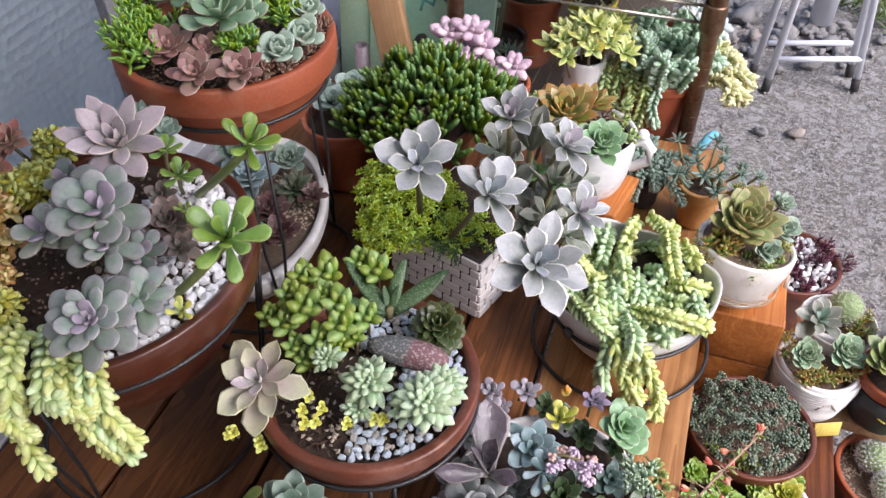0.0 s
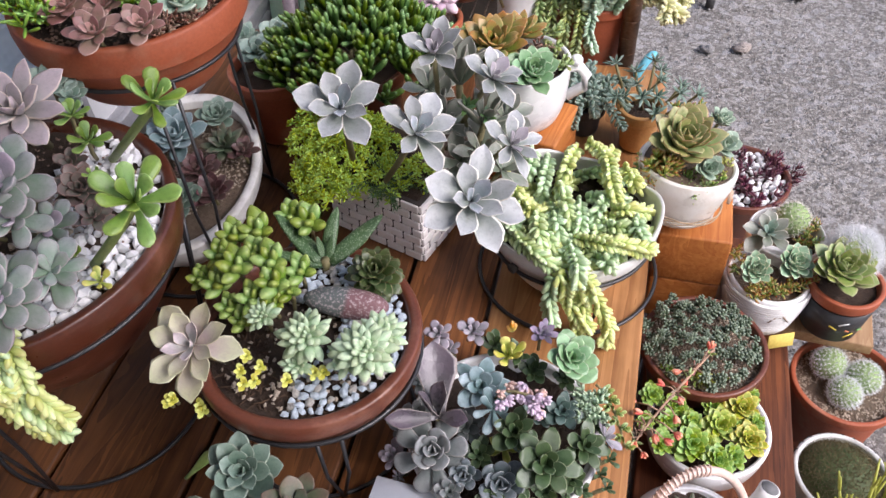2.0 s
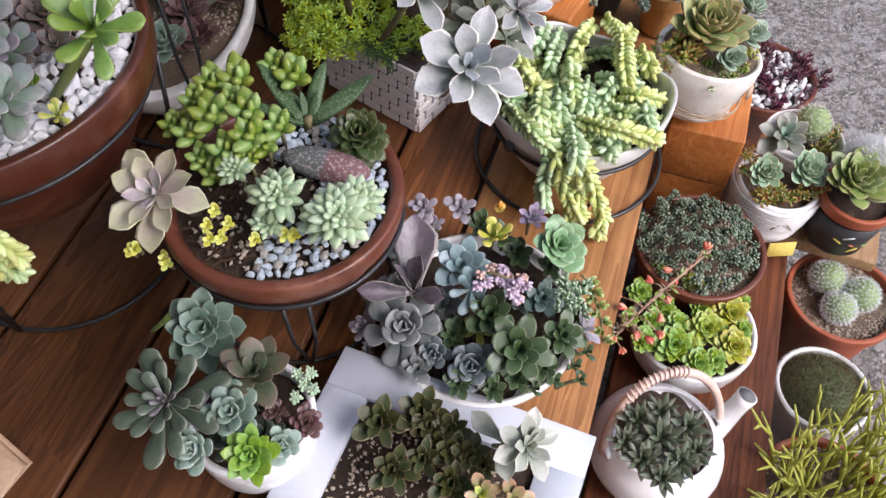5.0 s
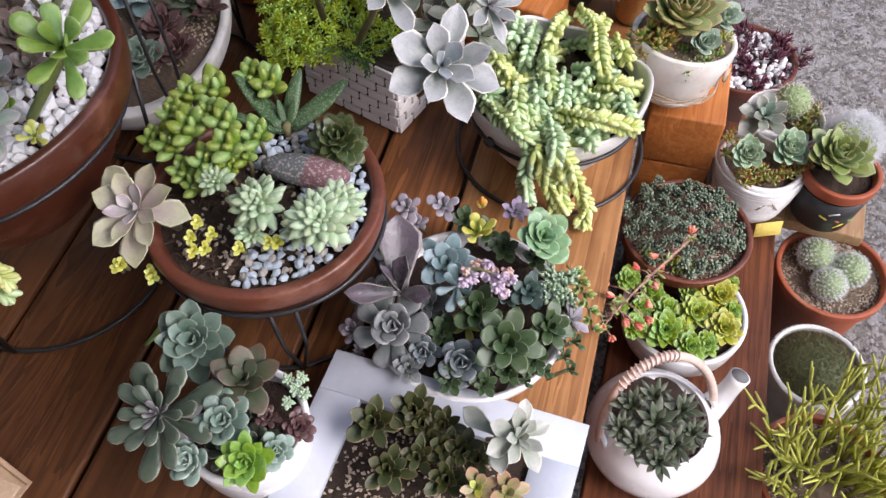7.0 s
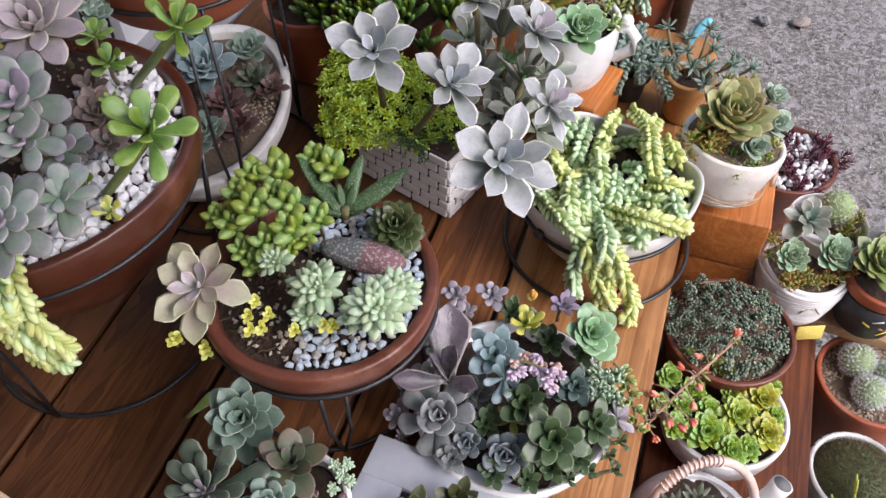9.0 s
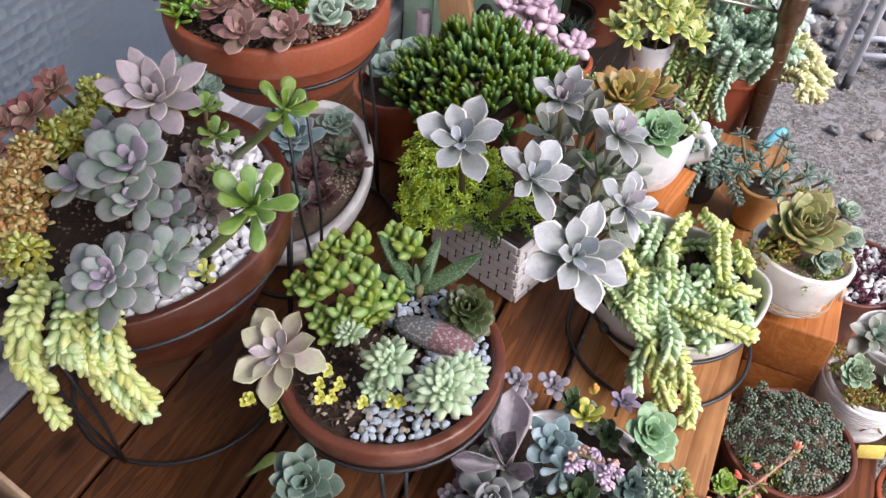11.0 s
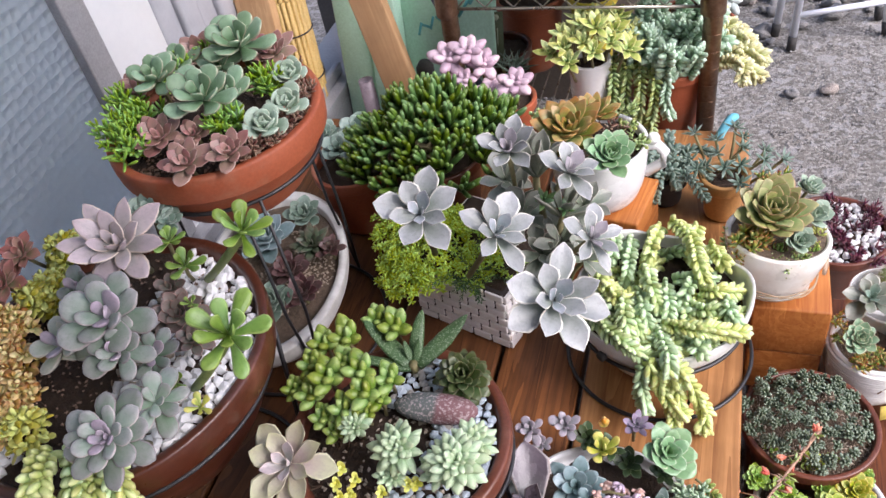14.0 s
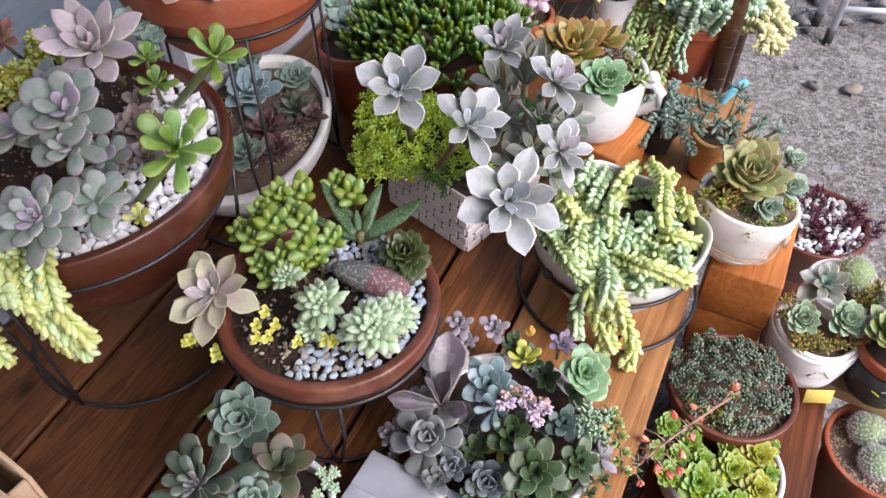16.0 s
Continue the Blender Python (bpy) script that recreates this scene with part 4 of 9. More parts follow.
DEEPGREEN = L("deep_green_leaf", (0.02, 0.042, 0.014), (0.035, 0.07, 0.022), (0.06, 0.095, 0.035), (0.22, 0.25, 0.14), edge_at=0.9, rough=0.36)
FORESTGREEN = L("forest_green_leaf", (0.02, 0.036, 0.01), (0.036, 0.055, 0.014), (0.07, 0.066, 0.022), (0.19, 0.13, 0.06), edge_at=0.86, rough=0.38)
GREYBLUE = L("grey_blue_green_leaf", (0.025, 0.042, 0.024), (0.045, 0.07, 0.042), (0.085, 0.105, 0.07), (0.3, 0.32, 0.25), edge_at=0.86, rough=0.42)
BRIGHTROS = L("glossy_green_leaf", (0.14, 0.30, 0.04), (0.20, 0.38, 0.05), (0.26, 0.42, 0.08), rough=0.25)
GOLLUM = L("dark_finger_leaf", (0.025, 0.06, 0.01), (0.065, 0.14, 0.018), (0.13, 0.22, 0.04), var=0.4, rough=0.34)
SEDUMDARK = L("dark_sedum_leaf", (0.055, 0.09, 0.045), (0.125, 0.175, 0.105), (0.25, 0.30, 0.22), var=0.35)
PURPLEDARK = L("dark_purple_leaf", (0.07, 0.02, 0.035), (0.14, 0.035, 0.06), (0.18, 0.05, 0.07), var=0.4, rough=0.35)
CORAL = L("coral_petal", (0.62, 0.16, 0.10), (0.70, 0.18, 0.13), (0.72, 0.30, 0.18))
PINKBUD = L("pink_bud", (0.40, 0.33, 0.40), (0.50, 0.38, 0.48), (0.56, 0.45, 0.54))
MOONPINK = L("moonstone_pink_leaf", (0.44, 0.36, 0.41), (0.52, 0.39, 0.46), (0.54, 0.38, 0.44), var=0.25)
TRAILGREEN = L("blue_green_trailing_leaf", (0.20, 0.33, 0.19), (0.32, 0.47, 0.32), (0.43, 0.56, 0.42), var=0.3)
TRAILYELLOW = L("yellow_trailing_leaf", (0.44, 0.46, 0.18), (0.58, 0.58, 0.28), (0.64, 0.62, 0.36), var=0.3)
YELLOWSPOON = L("variegated_leaf", (0.16, 0.28, 0.06), (0.36, 0.44, 0.11), (0.58, 0.58, 0.20), (0.72, 0.70, 0.32), var=0.3)
FERN = L("fine_green_leaf", (0.05, 0.12, 0.04), (0.08, 0.18, 0.06), (0.12, 0.22, 0.08), var=0.3)
STICK = surface("yellow_green_stem", (0.36, 0.38, 0.05), (0.46, 0.47, 0.09), 0.45, 60, 400, 0.1)


def gasteria_material():
    """Dark green tongue leaf with rows of white warts."""
    m, nt, p = nodes_of("warty_tongue_leaf")
    co = coords(nt, "Object", (14, 22, 14))
    vor = nt.nodes.new("ShaderNodeTexVoronoi")
    vor.inputs["Scale"].default_value = 2.2
    nt.links.new(co, vor.inputs["Vector"])
    spots = ramp(nt, vor.outputs["Distance"], [(0.22, 1.0), (0.42, 0.0)])
    c = mixc(nt, mathn(nt, "MULTIPLY", spots, 0.6), mixc(nt, noisen(nt, coords(nt), 3), (0.035, 0.085, 0.025), (0.06, 0.12, 0.04)), (0.34, 0.42, 0.28))
    nt.links.new(c, p.inputs["Base Color"])
    p.inputs["Roughness"].default_value = 0.45
    bump(nt, p, spots, 0.3, 0.02)
    return m


GASTERIA = gasteria_material()
REDHEART = L("rose_heart_leaf", (0.30, 0.24, 0.18), (0.38, 0.20, 0.17), (0.42, 0.20, 0.19), (0.52, 0.34, 0.30), edge_at=0.86)
GHOSTPINK = L("ghost_pink_leaf", (0.28, 0.28, 0.28), (0.36, 0.33, 0.36), (0.42, 0.37, 0.42), (0.62, 0.57, 0.54), edge_at=0.89)
LILACGREY = L("dusty_lilac_leaf", (0.17, 0.18, 0.18), (0.25, 0.24, 0.27), (0.34, 0.29, 0.34), (0.44, 0.37, 0.38), edge_at=0.88)
AEOMID = L("yellow_green_rosette_leaf", (0.10, 0.23, 0.02), (0.20, 0.34, 0.035), (0.36, 0.42, 0.06), (0.46, 0.45, 0.10), rough=0.35)
BLUEGREENDARK = L("dark_blue_green_leaf", (0.025, 0.055, 0.045), (0.045, 0.085, 0.07), (0.08, 0.12, 0.10), (0.20, 0.24, 0.20), edge_at=0.9)
PALEGHOST = L("pale_sage_leaf", (0.24, 0.30, 0.22), (0.34, 0.37, 0.31), (0.42, 0.42, 0.38), (0.60, 0.56, 0.44), edge_at=0.88)
PEACH = L("peach_green_leaf", (0.20, 0.26, 0.08), (0.32, 0.28, 0.13), (0.46, 0.27, 0.17), (0.50, 0.30, 0.20), edge_at=0.86)
MAUVEHEART = L("mauve_grey_leaf", (0.09, 0.09, 0.085), (0.15, 0.135, 0.145), (0.21, 0.18, 0.20), (0.32, 0.30, 0.29), edge_at=0.86)


SINGLE = {}


def donkey(pot, mat, leaf, pts, name="stem", wide=0.98, spread=50):
    """One trailing stem crowded with plump leaves, through the given places."""
    pts = [Vector(p) for p in pts]
    rs = random.Random(int(pts[0].x * 99991 + pts[-1].y * 7919))
    line = []
    n = len(pts)
    for k in range(n - 1):
        a, b, c, d = pts[max(k - 1, 0)], pts[k], pts[k + 1], pts[min(k + 2, n - 1)]
        for s in (0, 0.25, 0.5, 0.75):
            line.append(0.5 * (2 * b + (c - a) * s + (2 * a - 5 * b + 4 * c - d) * s * s + (3 * b - a - 3 * c + d) * s ** 3))
    line.append(pts[-1])
    mats = strand(line, leaf, leaf * 0.55, rs, spread, 6, wide)
    done = SINGLE.get(pot.name, 0)
    if leaf < 0.009 or done + len(mats) > 300:
        return joined(name, pot, mat, "fat", mats, "", "stuff", 6, (0, 1, 3, 5, 6))
    SINGLE[pot.name] = done + len(mats)
    inv = pot.matrix_basis.inverted()
    stem = part(name, tube([inv @ p for p in line], leaf * 0.12, seg=6), mat, pot)
    for m in mats:
        link_mesh("leaf", rs.choice(leaf_mesh("fat", mat)), None, stem, "", inv @ m)
    return stem


def tufts(pot, mat, x, y, z, rx, ry, rz, count, leaf, shape="paddle", per=7, name="sedum"):
    """Loose low growth: little flat rosettes scattered over a patch, with gaps between."""
    rs = random.Random(int(x * 99991 + y * 7919 + count))
    mats = []
    for k in range(count):
        q, a = math.sqrt((k + 0.5) / count), k * 2.39996 + rs.uniform(-0.3, 0.3)
        u, v = q * math.cos(a), q * math.sin(a)
        p = Vector((x + rx * u, y + ry * v, z + rz * (1 - q * q) + rs.uniform(-0.3, 0.45) * rz))
        m = Matrix.Translation(p) @ lean(u * 0.7 + rs.uniform(-0.4, 0.4), v * 0.7 - 0.1 + rs.uniform(-0.4, 0.4)) @ pose(0, 0, 0, 0, 0, rs.uniform(0, 360))
        big = rs.uniform(0.7, 1.15)
        for j in range(per):
            s = leaf * big * (0.5 + 0.5 * j / (per - 1))
            mats.append(m @ pose(0, 0, (per - j) * leaf * 0.05, 0, 0, j * 137.5) @ pose(0, 0, 0, 0, -70 + 62 * (j / (per - 1)) ** 0.6 + rs.uniform(-8, 8), 0) @ Matrix.Diagonal((s, s, s, 1)))
    return joined(name, pot, mat, shape, mats, "", "stuff")


def clump(pot, mat, shape, x, y, z, r, n, leaf, up=0.35, name="sprig"):
    """A small dense tuft: tiny shoots with whorls of leaves."""
    rs = random.Random(int(x * 99991 + y * 7919 + n))
    mats = []
    shoots = max(4, n // 6)
    for k in range(shoots):
        a, q = rs.uniform(0, 6.283), math.sqrt((k + 0.5) / shoots)
        dx, dy = q * r * math.cos(a), q * r * math.sin(a)
        d = Vector((dx / r * 0.7, dy / r * 0.7 - 0.15, 0.5 + up))
        mats += spray(x + dx * 0.8, y + dy * 0.8, z - 0.012 + (1 - q * q) * r * 0.35 + rs.uniform(-0.002, 0.002), d, 0.010 + 0.3 * leaf + up * 0.006, leaf, 9, rs, 80, 137.5, 0.0, 0.5, 25)
    return joined(name, pot, mat, shape, mats, "", "stuff")



def fan(pot, mat, place):
    """Warty tongue leaves spread like a fan from one foot."""
    base = pot.matrix_basis.inverted() @ Matrix.Translation(place)
    core = part("rosette", tube([(0, 0, 0.006), (0, 0, -0.01)], 0.004, seg=7), STEM, pot, "", base)
    for k, (az, el, size) in enumerate(((138, 22, 0.060), (72, 34, 0.050), (34, 16, 0.064), (112, 52, 0.024), (60, 56, 0.026), (168, 10, 0.052))):
        link_mesh("leaf", leaf_mesh("tongue", mat)[k % 3], None, core, "", pose(0, 0, 0, 0, 0, az) @ pose(0.003, 0, 0, 12, -el, 0) @ Matrix.Scale(size, 4))
    return core

# lilac rosettes, spoon plants and trailing stems in the big bowl
rosette(big_bowl, "keel", PALEPINK, -0.259, 0.533, 0.300, 0.0500, 19, (0.05, -0.45), stem=0.06, low=8, high=78, openness=0.8, wide=0.8, inner=0.32)
rosette(big_bowl, "lilac", LILAC, -0.255, 0.465, 0.290, 0.0422, 15, (0.05, -0.45), stem=0.05, low=0, high=76, openness=0.7, wide=0.9, inner=0.24, heart=LILACPINK)
rosette(big_bowl, "lilac", LILAC, -0.248, 0.442, 0.275, 0.0289, 14, (0.05, -0.5), stem=0.04, low=0, high=76, openness=0.65, wide=0.9, inner=0.24, heart=LILACPINK)
rosette(big_bowl, "lilac", LILAC, -0.228, 0.356, 0.288, 0.0370, 27, (0.0, -0.5), stem=0.06, low=-8, high=80, openness=0.62, wide=0.76, inner=0.18, grow=0.85, heart=LILACPINK)
rosette(big_bowl, "lilac", LILAC, -0.217, 0.400, 0.262, 0.0284, 12, (0.4, -0.4), low=-6, high=60, openness=0.6, wide=0.8, inner=0.3)
rosette(big_bowl, "lilac", LILAC, -0.231, 0.448, 0.258, 0.0256, 12, (0.3, -0.4), low=-4, high=70, openness=0.6, wide=0.8, inner=0.25, heart=LILACPINK)
rosette(big_bowl, "lilac", GREYGREEN, -0.290, 0.456, 0.262, 0.0333, 2, (-0.5, -0.3), low=6, high=10, inner=0.9, wide=1.15)
rosette(big_bowl, "lilac", GREYGREEN, -0.307, 0.470, 0.262, 0.0300, 9, (-0.2, -0.35), low=0, high=72, openness=0.7, wide=0.9, inner=0.35, heart=LILACPINK)
rosette(big_bowl, "lilac", LILAC, -0.310, 0.531, 0.262, 0.0260, 9, (-0.2, -0.35), low=0, high=72, openness=0.7, wide=0.9, inner=0.35, heart=LILACPINK)
rosette(big_bowl, "echeveria", BROWNGREY, -0.220, 0.494, 0.252, 0.0259, 22, (0.2, -0.4), low=5, high=80, inner=0.3, wide=0.8, openness=0.75)
rosette(big_bowl, "echeveria", BROWNGREY, -0.208, 0.470, 0.246, 0.0187, 14, (0.3, -0.4), low=5, high=80, inner=0.3, wide=0.8)
rosette(big_bowl, "echeveria", BROWNGREY, -0.236, 0.529, 0.250, 0.0171, 12, (0.1, -0.3), low=5, high=80, inner=0.3, wide=0.8)
rosette(big_bowl, "round", MINTBLUE, -0.261, 0.605, 0.275, 0.0237, 14, (0.1, -0.2), low=15, high=80)
rosette(big_bowl, "round", MINTBLUE, -0.245, 0.595, 0.268, 0.0181, 12, (0.3, -0.2), low=15, high=80)
rosette(big_bowl, "spoon", BRIGHT, -0.148, 0.505, 0.320, 0.0285, 11, (0.5, -0.2), stem=0.012, low=8, high=74, openness=0.75, inner=0.5, wide=0.88)
rosette(big_bowl, "spoon", BRIGHT, -0.150, 0.416, 0.305, 0.0345, 12, (0.3, -0.55), stem=0.02, low=0, high=74, openness=0.75, inner=0.45, wide=0.88)
rosette(big_bowl, "spoon", BRIGHT, -0.222, 0.542, 0.262, 0.0190, 9, (0.2, -0.3), low=8, inner=0.5, high=70)
rosette(big_bowl, "spoon", BRIGHT, -0.238, 0.567, 0.270, 0.0175, 9, (0.2, -0.2), low=8, inner=0.5, high=70)
rosette(big_bowl, "spoon", BRIGHT, -0.201, 0.483, 0.275, 0.0092, 6, (0.1, -0.3), low=20, inner=0.6, stem=0.04)
rosette(big_bowl, "spoon", BRIGHT, -0.217, 0.434, 0.240, 0.0137, 8, (0.1, -0.4), low=5, inner=0.5)
rosette(big_bowl, "spoon", YELLOWGREEN, -0.194, 0.410, 0.238, 0.0132, 7, (0.2, -0.4), low=5, inner=0.5)
rosette(big_bowl, "ghost", REDBROWN, -0.385, 0.551, 0.262, 0.0265, 16, (-0.1, -0.4), stem=0.03, wide=1.0, low=0)
rosette(big_bowl, "ghost", REDBROWN, -0.382, 0.589, 0.262, 0.0251, 16, (-0.1, -0.4), stem=0.03, wide=1.0, low=0)
rosette(big_bowl, "ghost", REDBROWN, -0.405, 0.543, 0.255, 0.0231, 16, (-0.1, -0.4), stem=0.03, wide=1.0, low=0)
rosette(big_bowl, "ghost", REDBROWN, -0.422, 0.485, 0.250, 0.0285, 16, (-0.1, -0.4), stem=0.03, wide=1.0, low=0)
rosette(big_bowl, "ghost", REDBROWN, -0.398, 0.501, 0.255, 0.0243, 16, (-0.1, -0.4), stem=0.03, wide=1.0, low=0)
rosette(big_bowl, "ghost", REDBROWN, -0.435, 0.535, 0.240, 0.0210, 16, (-0.1, -0.4), stem=0.03, wide=1.0, low=0)
tufts(big_bowl, YELLOWLEAF, -0.349, 0.553, 0.240, 0.0216, 0.0216, 0.017, 48, 0.0104)
tufts(big_bowl, YELLOWLEAF, -0.351, 0.605, 0.240, 0.0207, 0.0207, 0.017, 44, 0.0104)
tufts(big_bowl, YELLOWLEAF, -0.361, 0.544, 0.242, 0.0167, 0.0167, 0.017, 32, 0.0104)
tufts(big_bowl, GOLDLEAF, -0.371, 0.511, 0.242, 0.0162, 0.0162, 0.017, 36, 0.0104)
tufts(big_bowl, GOLDLEAF, -0.369, 0.481, 0.242, 0.0166, 0.0166, 0.017, 36, 0.0104)
tufts(big_bowl, GOLDLEAF, -0.351, 0.474, 0.238, 0.0130, 0.0130, 0.017, 24, 0.0104)
tufts(big_bowl, GOLDLEAF, -0.366, 0.448, 0.238, 0.0152, 0.0152, 0.017, 36, 0.0104)
tufts(big_bowl, GOLDLEAF, -0.344, 0.440, 0.236, 0.0142, 0.0142, 0.017, 32, 0.0104)
tufts(big_bowl, GOLDLEAF, -0.353, 0.419, 0.236, 0.0139, 0.0139, 0.017, 32, 0.0104)
tufts(big_bowl, YELLOWLEAF, -0.328, 0.408, 0.236, 0.0136, 0.0136, 0.017, 32, 0.0104)
donkey(big_bowl, DONKEY_YELLOW, 0.0132, [(-0.294, 0.378, 0.252), (-0.285, 0.340, 0.261), (-0.299, 0.333, 0.203), (-0.293, 0.328, 0.157)])
donkey(big_bowl, DONKEY_YELLOW, 0.0132, [(-0.302, 0.377, 0.252), (-0.294, 0.341, 0.259), (-0.303, 0.333, 0.224), (-0.292, 0.328, 0.204)])
donkey(big_bowl, DONKEY_MIX, 0.0132, [(-0.280, 0.381, 0.252), (-0.269, 0.341, 0.248), (-0.268, 0.333, 0.237), (-0.260, 0.330, 0.236)])
donkey(big_bowl, DONKEY_YELLOW, 0.0132, [(-0.272, 0.382, 0.252), (-0.262, 0.341, 0.249), (-0.259, 0.334, 0.231), (-0.246, 0.332, 0.222)])
donkey(big_bowl, DONKEY_YELLOW, 0.0132, [(-0.264, 0.383, 0.252), (-0.253, 0.343, 0.248), (-0.253, 0.335, 0.208), (-0.240, 0.334, 0.172)])
donkey(big_bowl, DONKEY_MIX, 0.0132, [(-0.256, 0.384, 0.252), (-0.244, 0.345, 0.247), (-0.245, 0.337, 0.203), (-0.232, 0.336, 0.162)])
donkey(big_bowl, DONKEY_YELLOW, 0.0132, [(-0.250, 0.385, 0.252), (-0.237, 0.348, 0.246), (-0.235, 0.340, 0.208), (-0.226, 0.339, 0.176)])

# red, green and mint rosettes in the terracotta bowl
rosette(top_bowl, "lilac", SEAGREEN, -0.255, 0.725, 0.337, 0.0309, 12, (0.0, -0.35), stem=0.045, low=6, high=78, inner=0.4, wide=0.85, openness=0.7)
rosette(top_bowl, "spoon", SEAGREEN, -0.200, 0.675, 0.337, 0.0392, 15, (0.0, -0.35), stem=0.045, low=6, high=78, inner=0.4, wide=1.2, openness=0.7)
rosette(top_bowl, "spoon", SEAGREEN, -0.182, 0.772, 0.332, 0.0417, 15, (0.0, -0.35), stem=0.045, low=6, high=78, inner=0.4, wide=1.2, openness=0.7)
rosette(top_bowl, "lilac", SEAGREEN, -0.182, 0.689, 0.327, 0.0318, 12, (0.0, -0.35), stem=0.045, low=6, high=78, inner=0.4, wide=0.85, openness=0.7)
rosette(top_bowl, "lilac", SEAGREEN, -0.248, 0.773, 0.322, 0.0295, 10, (0.0, -0.35), stem=0.045, low=6, high=78, inner=0.4, wide=0.85, openness=0.7)
rosette(top_bowl, "lilac", SEAGREEN, -0.205, 0.766, 0.317, 0.0290, 10, (0.0, -0.35), stem=0.045, low=6, high=78, inner=0.4, wide=0.85, openness=0.7)
rosette(top_bowl, "keel", REDROS, -0.229, 0.789, 0.318, 0.0349, 18, (0.0, -0.4), stem=0.03, low=4, high=78, inner=0.3, wide=1.05, openness=0.75, heart=REDHEART)
rosette(top_bowl, "keel", REDROS, -0.285, 0.747, 0.318, 0.0267, 18, (0.0, -0.4), stem=0.03, low=4, high=78, inner=0.3, wide=1.05, openness=0.75, heart=REDHEART)
rosette(top_bowl, "keel", REDROS, -0.244, 0.654, 0.318, 0.0289, 18, (0.0, -0.4), stem=0.03, low=4, high=78, inner=0.3, wide=1.05, openness=0.75, heart=REDHEART)
rosette(top_bowl, "keel", REDROS, -0.211, 0.651, 0.318, 0.0207, 18, (0.0, -0.4), stem=0.03, low=4, high=78, inner=0.3, wide=1.05, openness=0.75, heart=REDHEART)
rosette(top_bowl, "keel", REDROS, -0.210, 0.608, 0.318, 0.0266, 18, (0.0, -0.4), stem=0.03, low=4, high=78, inner=0.3, wide=1.05, openness=0.75, heart=REDHEART)
rosette(top_bowl, "keel", REDROS, -0.173, 0.614, 0.318, 0.0257, 18, (0.0, -0.4), stem=0.03, low=4, high=78, inner=0.3, wide=1.05, openness=0.75, heart=REDHEART)
rosette(top_bowl, "keel", REDROS, -0.151, 0.774, 0.318, 0.0292, 18, (0.0, -0.4), stem=0.03, low=4, high=78, inner=0.3, wide=1.05, openness=0.75, heart=REDHEART)
rosette(top_bowl, "keel", REDROS, -0.215, 0.627, 0.318, 0.0164, 18, (0.0, -0.4), stem=0.03, low=4, high=78, inner=0.3, wide=1.05, openness=0.75, heart=REDHEART)
rosette(top_bowl, "keel", REDROS, -0.167, 0.783, 0.318, 0.0224, 18, (0.0, -0.4), stem=0.03, low=4, high=78, inner=0.3, wide=1.05, openness=0.75, heart=REDHEART)
rosette(top_bowl, "lilac", PALEMINT, -0.145, 0.644, 0.318, 0.0243, 14, (0.15, -0.45), low=22, high=84, inner=0.45, wide=1.15, openness=0.9)
rosette(top_bowl, "lilac", PALEMINT, -0.128, 0.673, 0.318, 0.0236, 14, (0.15, -0.45), low=22, high=84, inner=0.45, wide=1.15, openness=0.9)
rosette(top_bowl, "lilac", PALEMINT, -0.131, 0.726, 0.318, 0.0208, 14, (0.15, -0.45), low=22, high=84, inner=0.45, wide=1.15, openness=0.9)
clump(top_bowl, GREENFINGER, "finger", -0.290, 0.716, 0.322, 0.0172, 72, 0.012, up=0.9)
clump(top_bowl, GREENFINGER, "finger", -0.272, 0.645, 0.322, 0.0177, 72, 0.012, up=0.9)
clump(top_bowl, GREENFINGER, "finger", -0.258, 0.769, 0.322, 0.0171, 72, 0.012, up=0.9)
clump(top_bowl, GREENFINGER, "finger", -0.186, 0.659, 0.322, 0.0123, 72, 0.012, up=0.9)
clump(top_bowl, GREENFINGER, "finger", -0.212, 0.786, 0.322, 0.0123, 72, 0.012, up=0.9)
clump(top_bowl, GREENFINGER, "finger", -0.155, 0.716, 0.322, 0.0107, 72, 0.012, up=0.9)
clump(top_bowl, GREENFINGER, "finger", -0.290, 0.682, 0.322, 0.0142, 72, 0.012, up=0.9)
clump(top_bowl, GREENFINGER, "finger", -0.263, 0.690, 0.322, 0.0141, 72, 0.012, up=0.9)
clump(top_bowl, BROWNBEAD, "bean", -0.125, 0.672, 0.316, 0.0075, 36, 0.008, up=0.4)
clump(top_bowl, BROWNBEAD, "bean", -0.139, 0.646, 0.316, 0.0072, 36, 0.008, up=0.4)
clump(top_bowl, BROWNBEAD, "bean", -0.159, 0.628, 0.316, 0.0071, 36, 0.008, up=0.4)
clump(top_bowl, BROWNBEAD, "bean", -0.135, 0.749, 0.316, 0.0083, 36, 0.008, up=0.4)
clump(top_bowl, BROWNBEAD, "bean", -0.147, 0.637, 0.316, 0.0072, 36, 0.008, up=0.4)
clump(top_bowl, BROWNBEAD, "bean", -0.169, 0.623, 0.316, 0.0071, 36, 0.008, up=0.4)
clump(top_bowl, BROWNBEAD, "bean", -0.120, 0.707, 0.316, 0.0078, 36, 0.008, up=0.4)
clump(top_bowl, BROWNBEAD, "bean", -0.131, 0.657, 0.316, 0.0074, 36, 0.008, up=0.4)
clump(top_bowl, BROWNBEAD, "bean", -0.143, 0.641, 0.316, 0.0073, 36, 0.008, up=0.4)

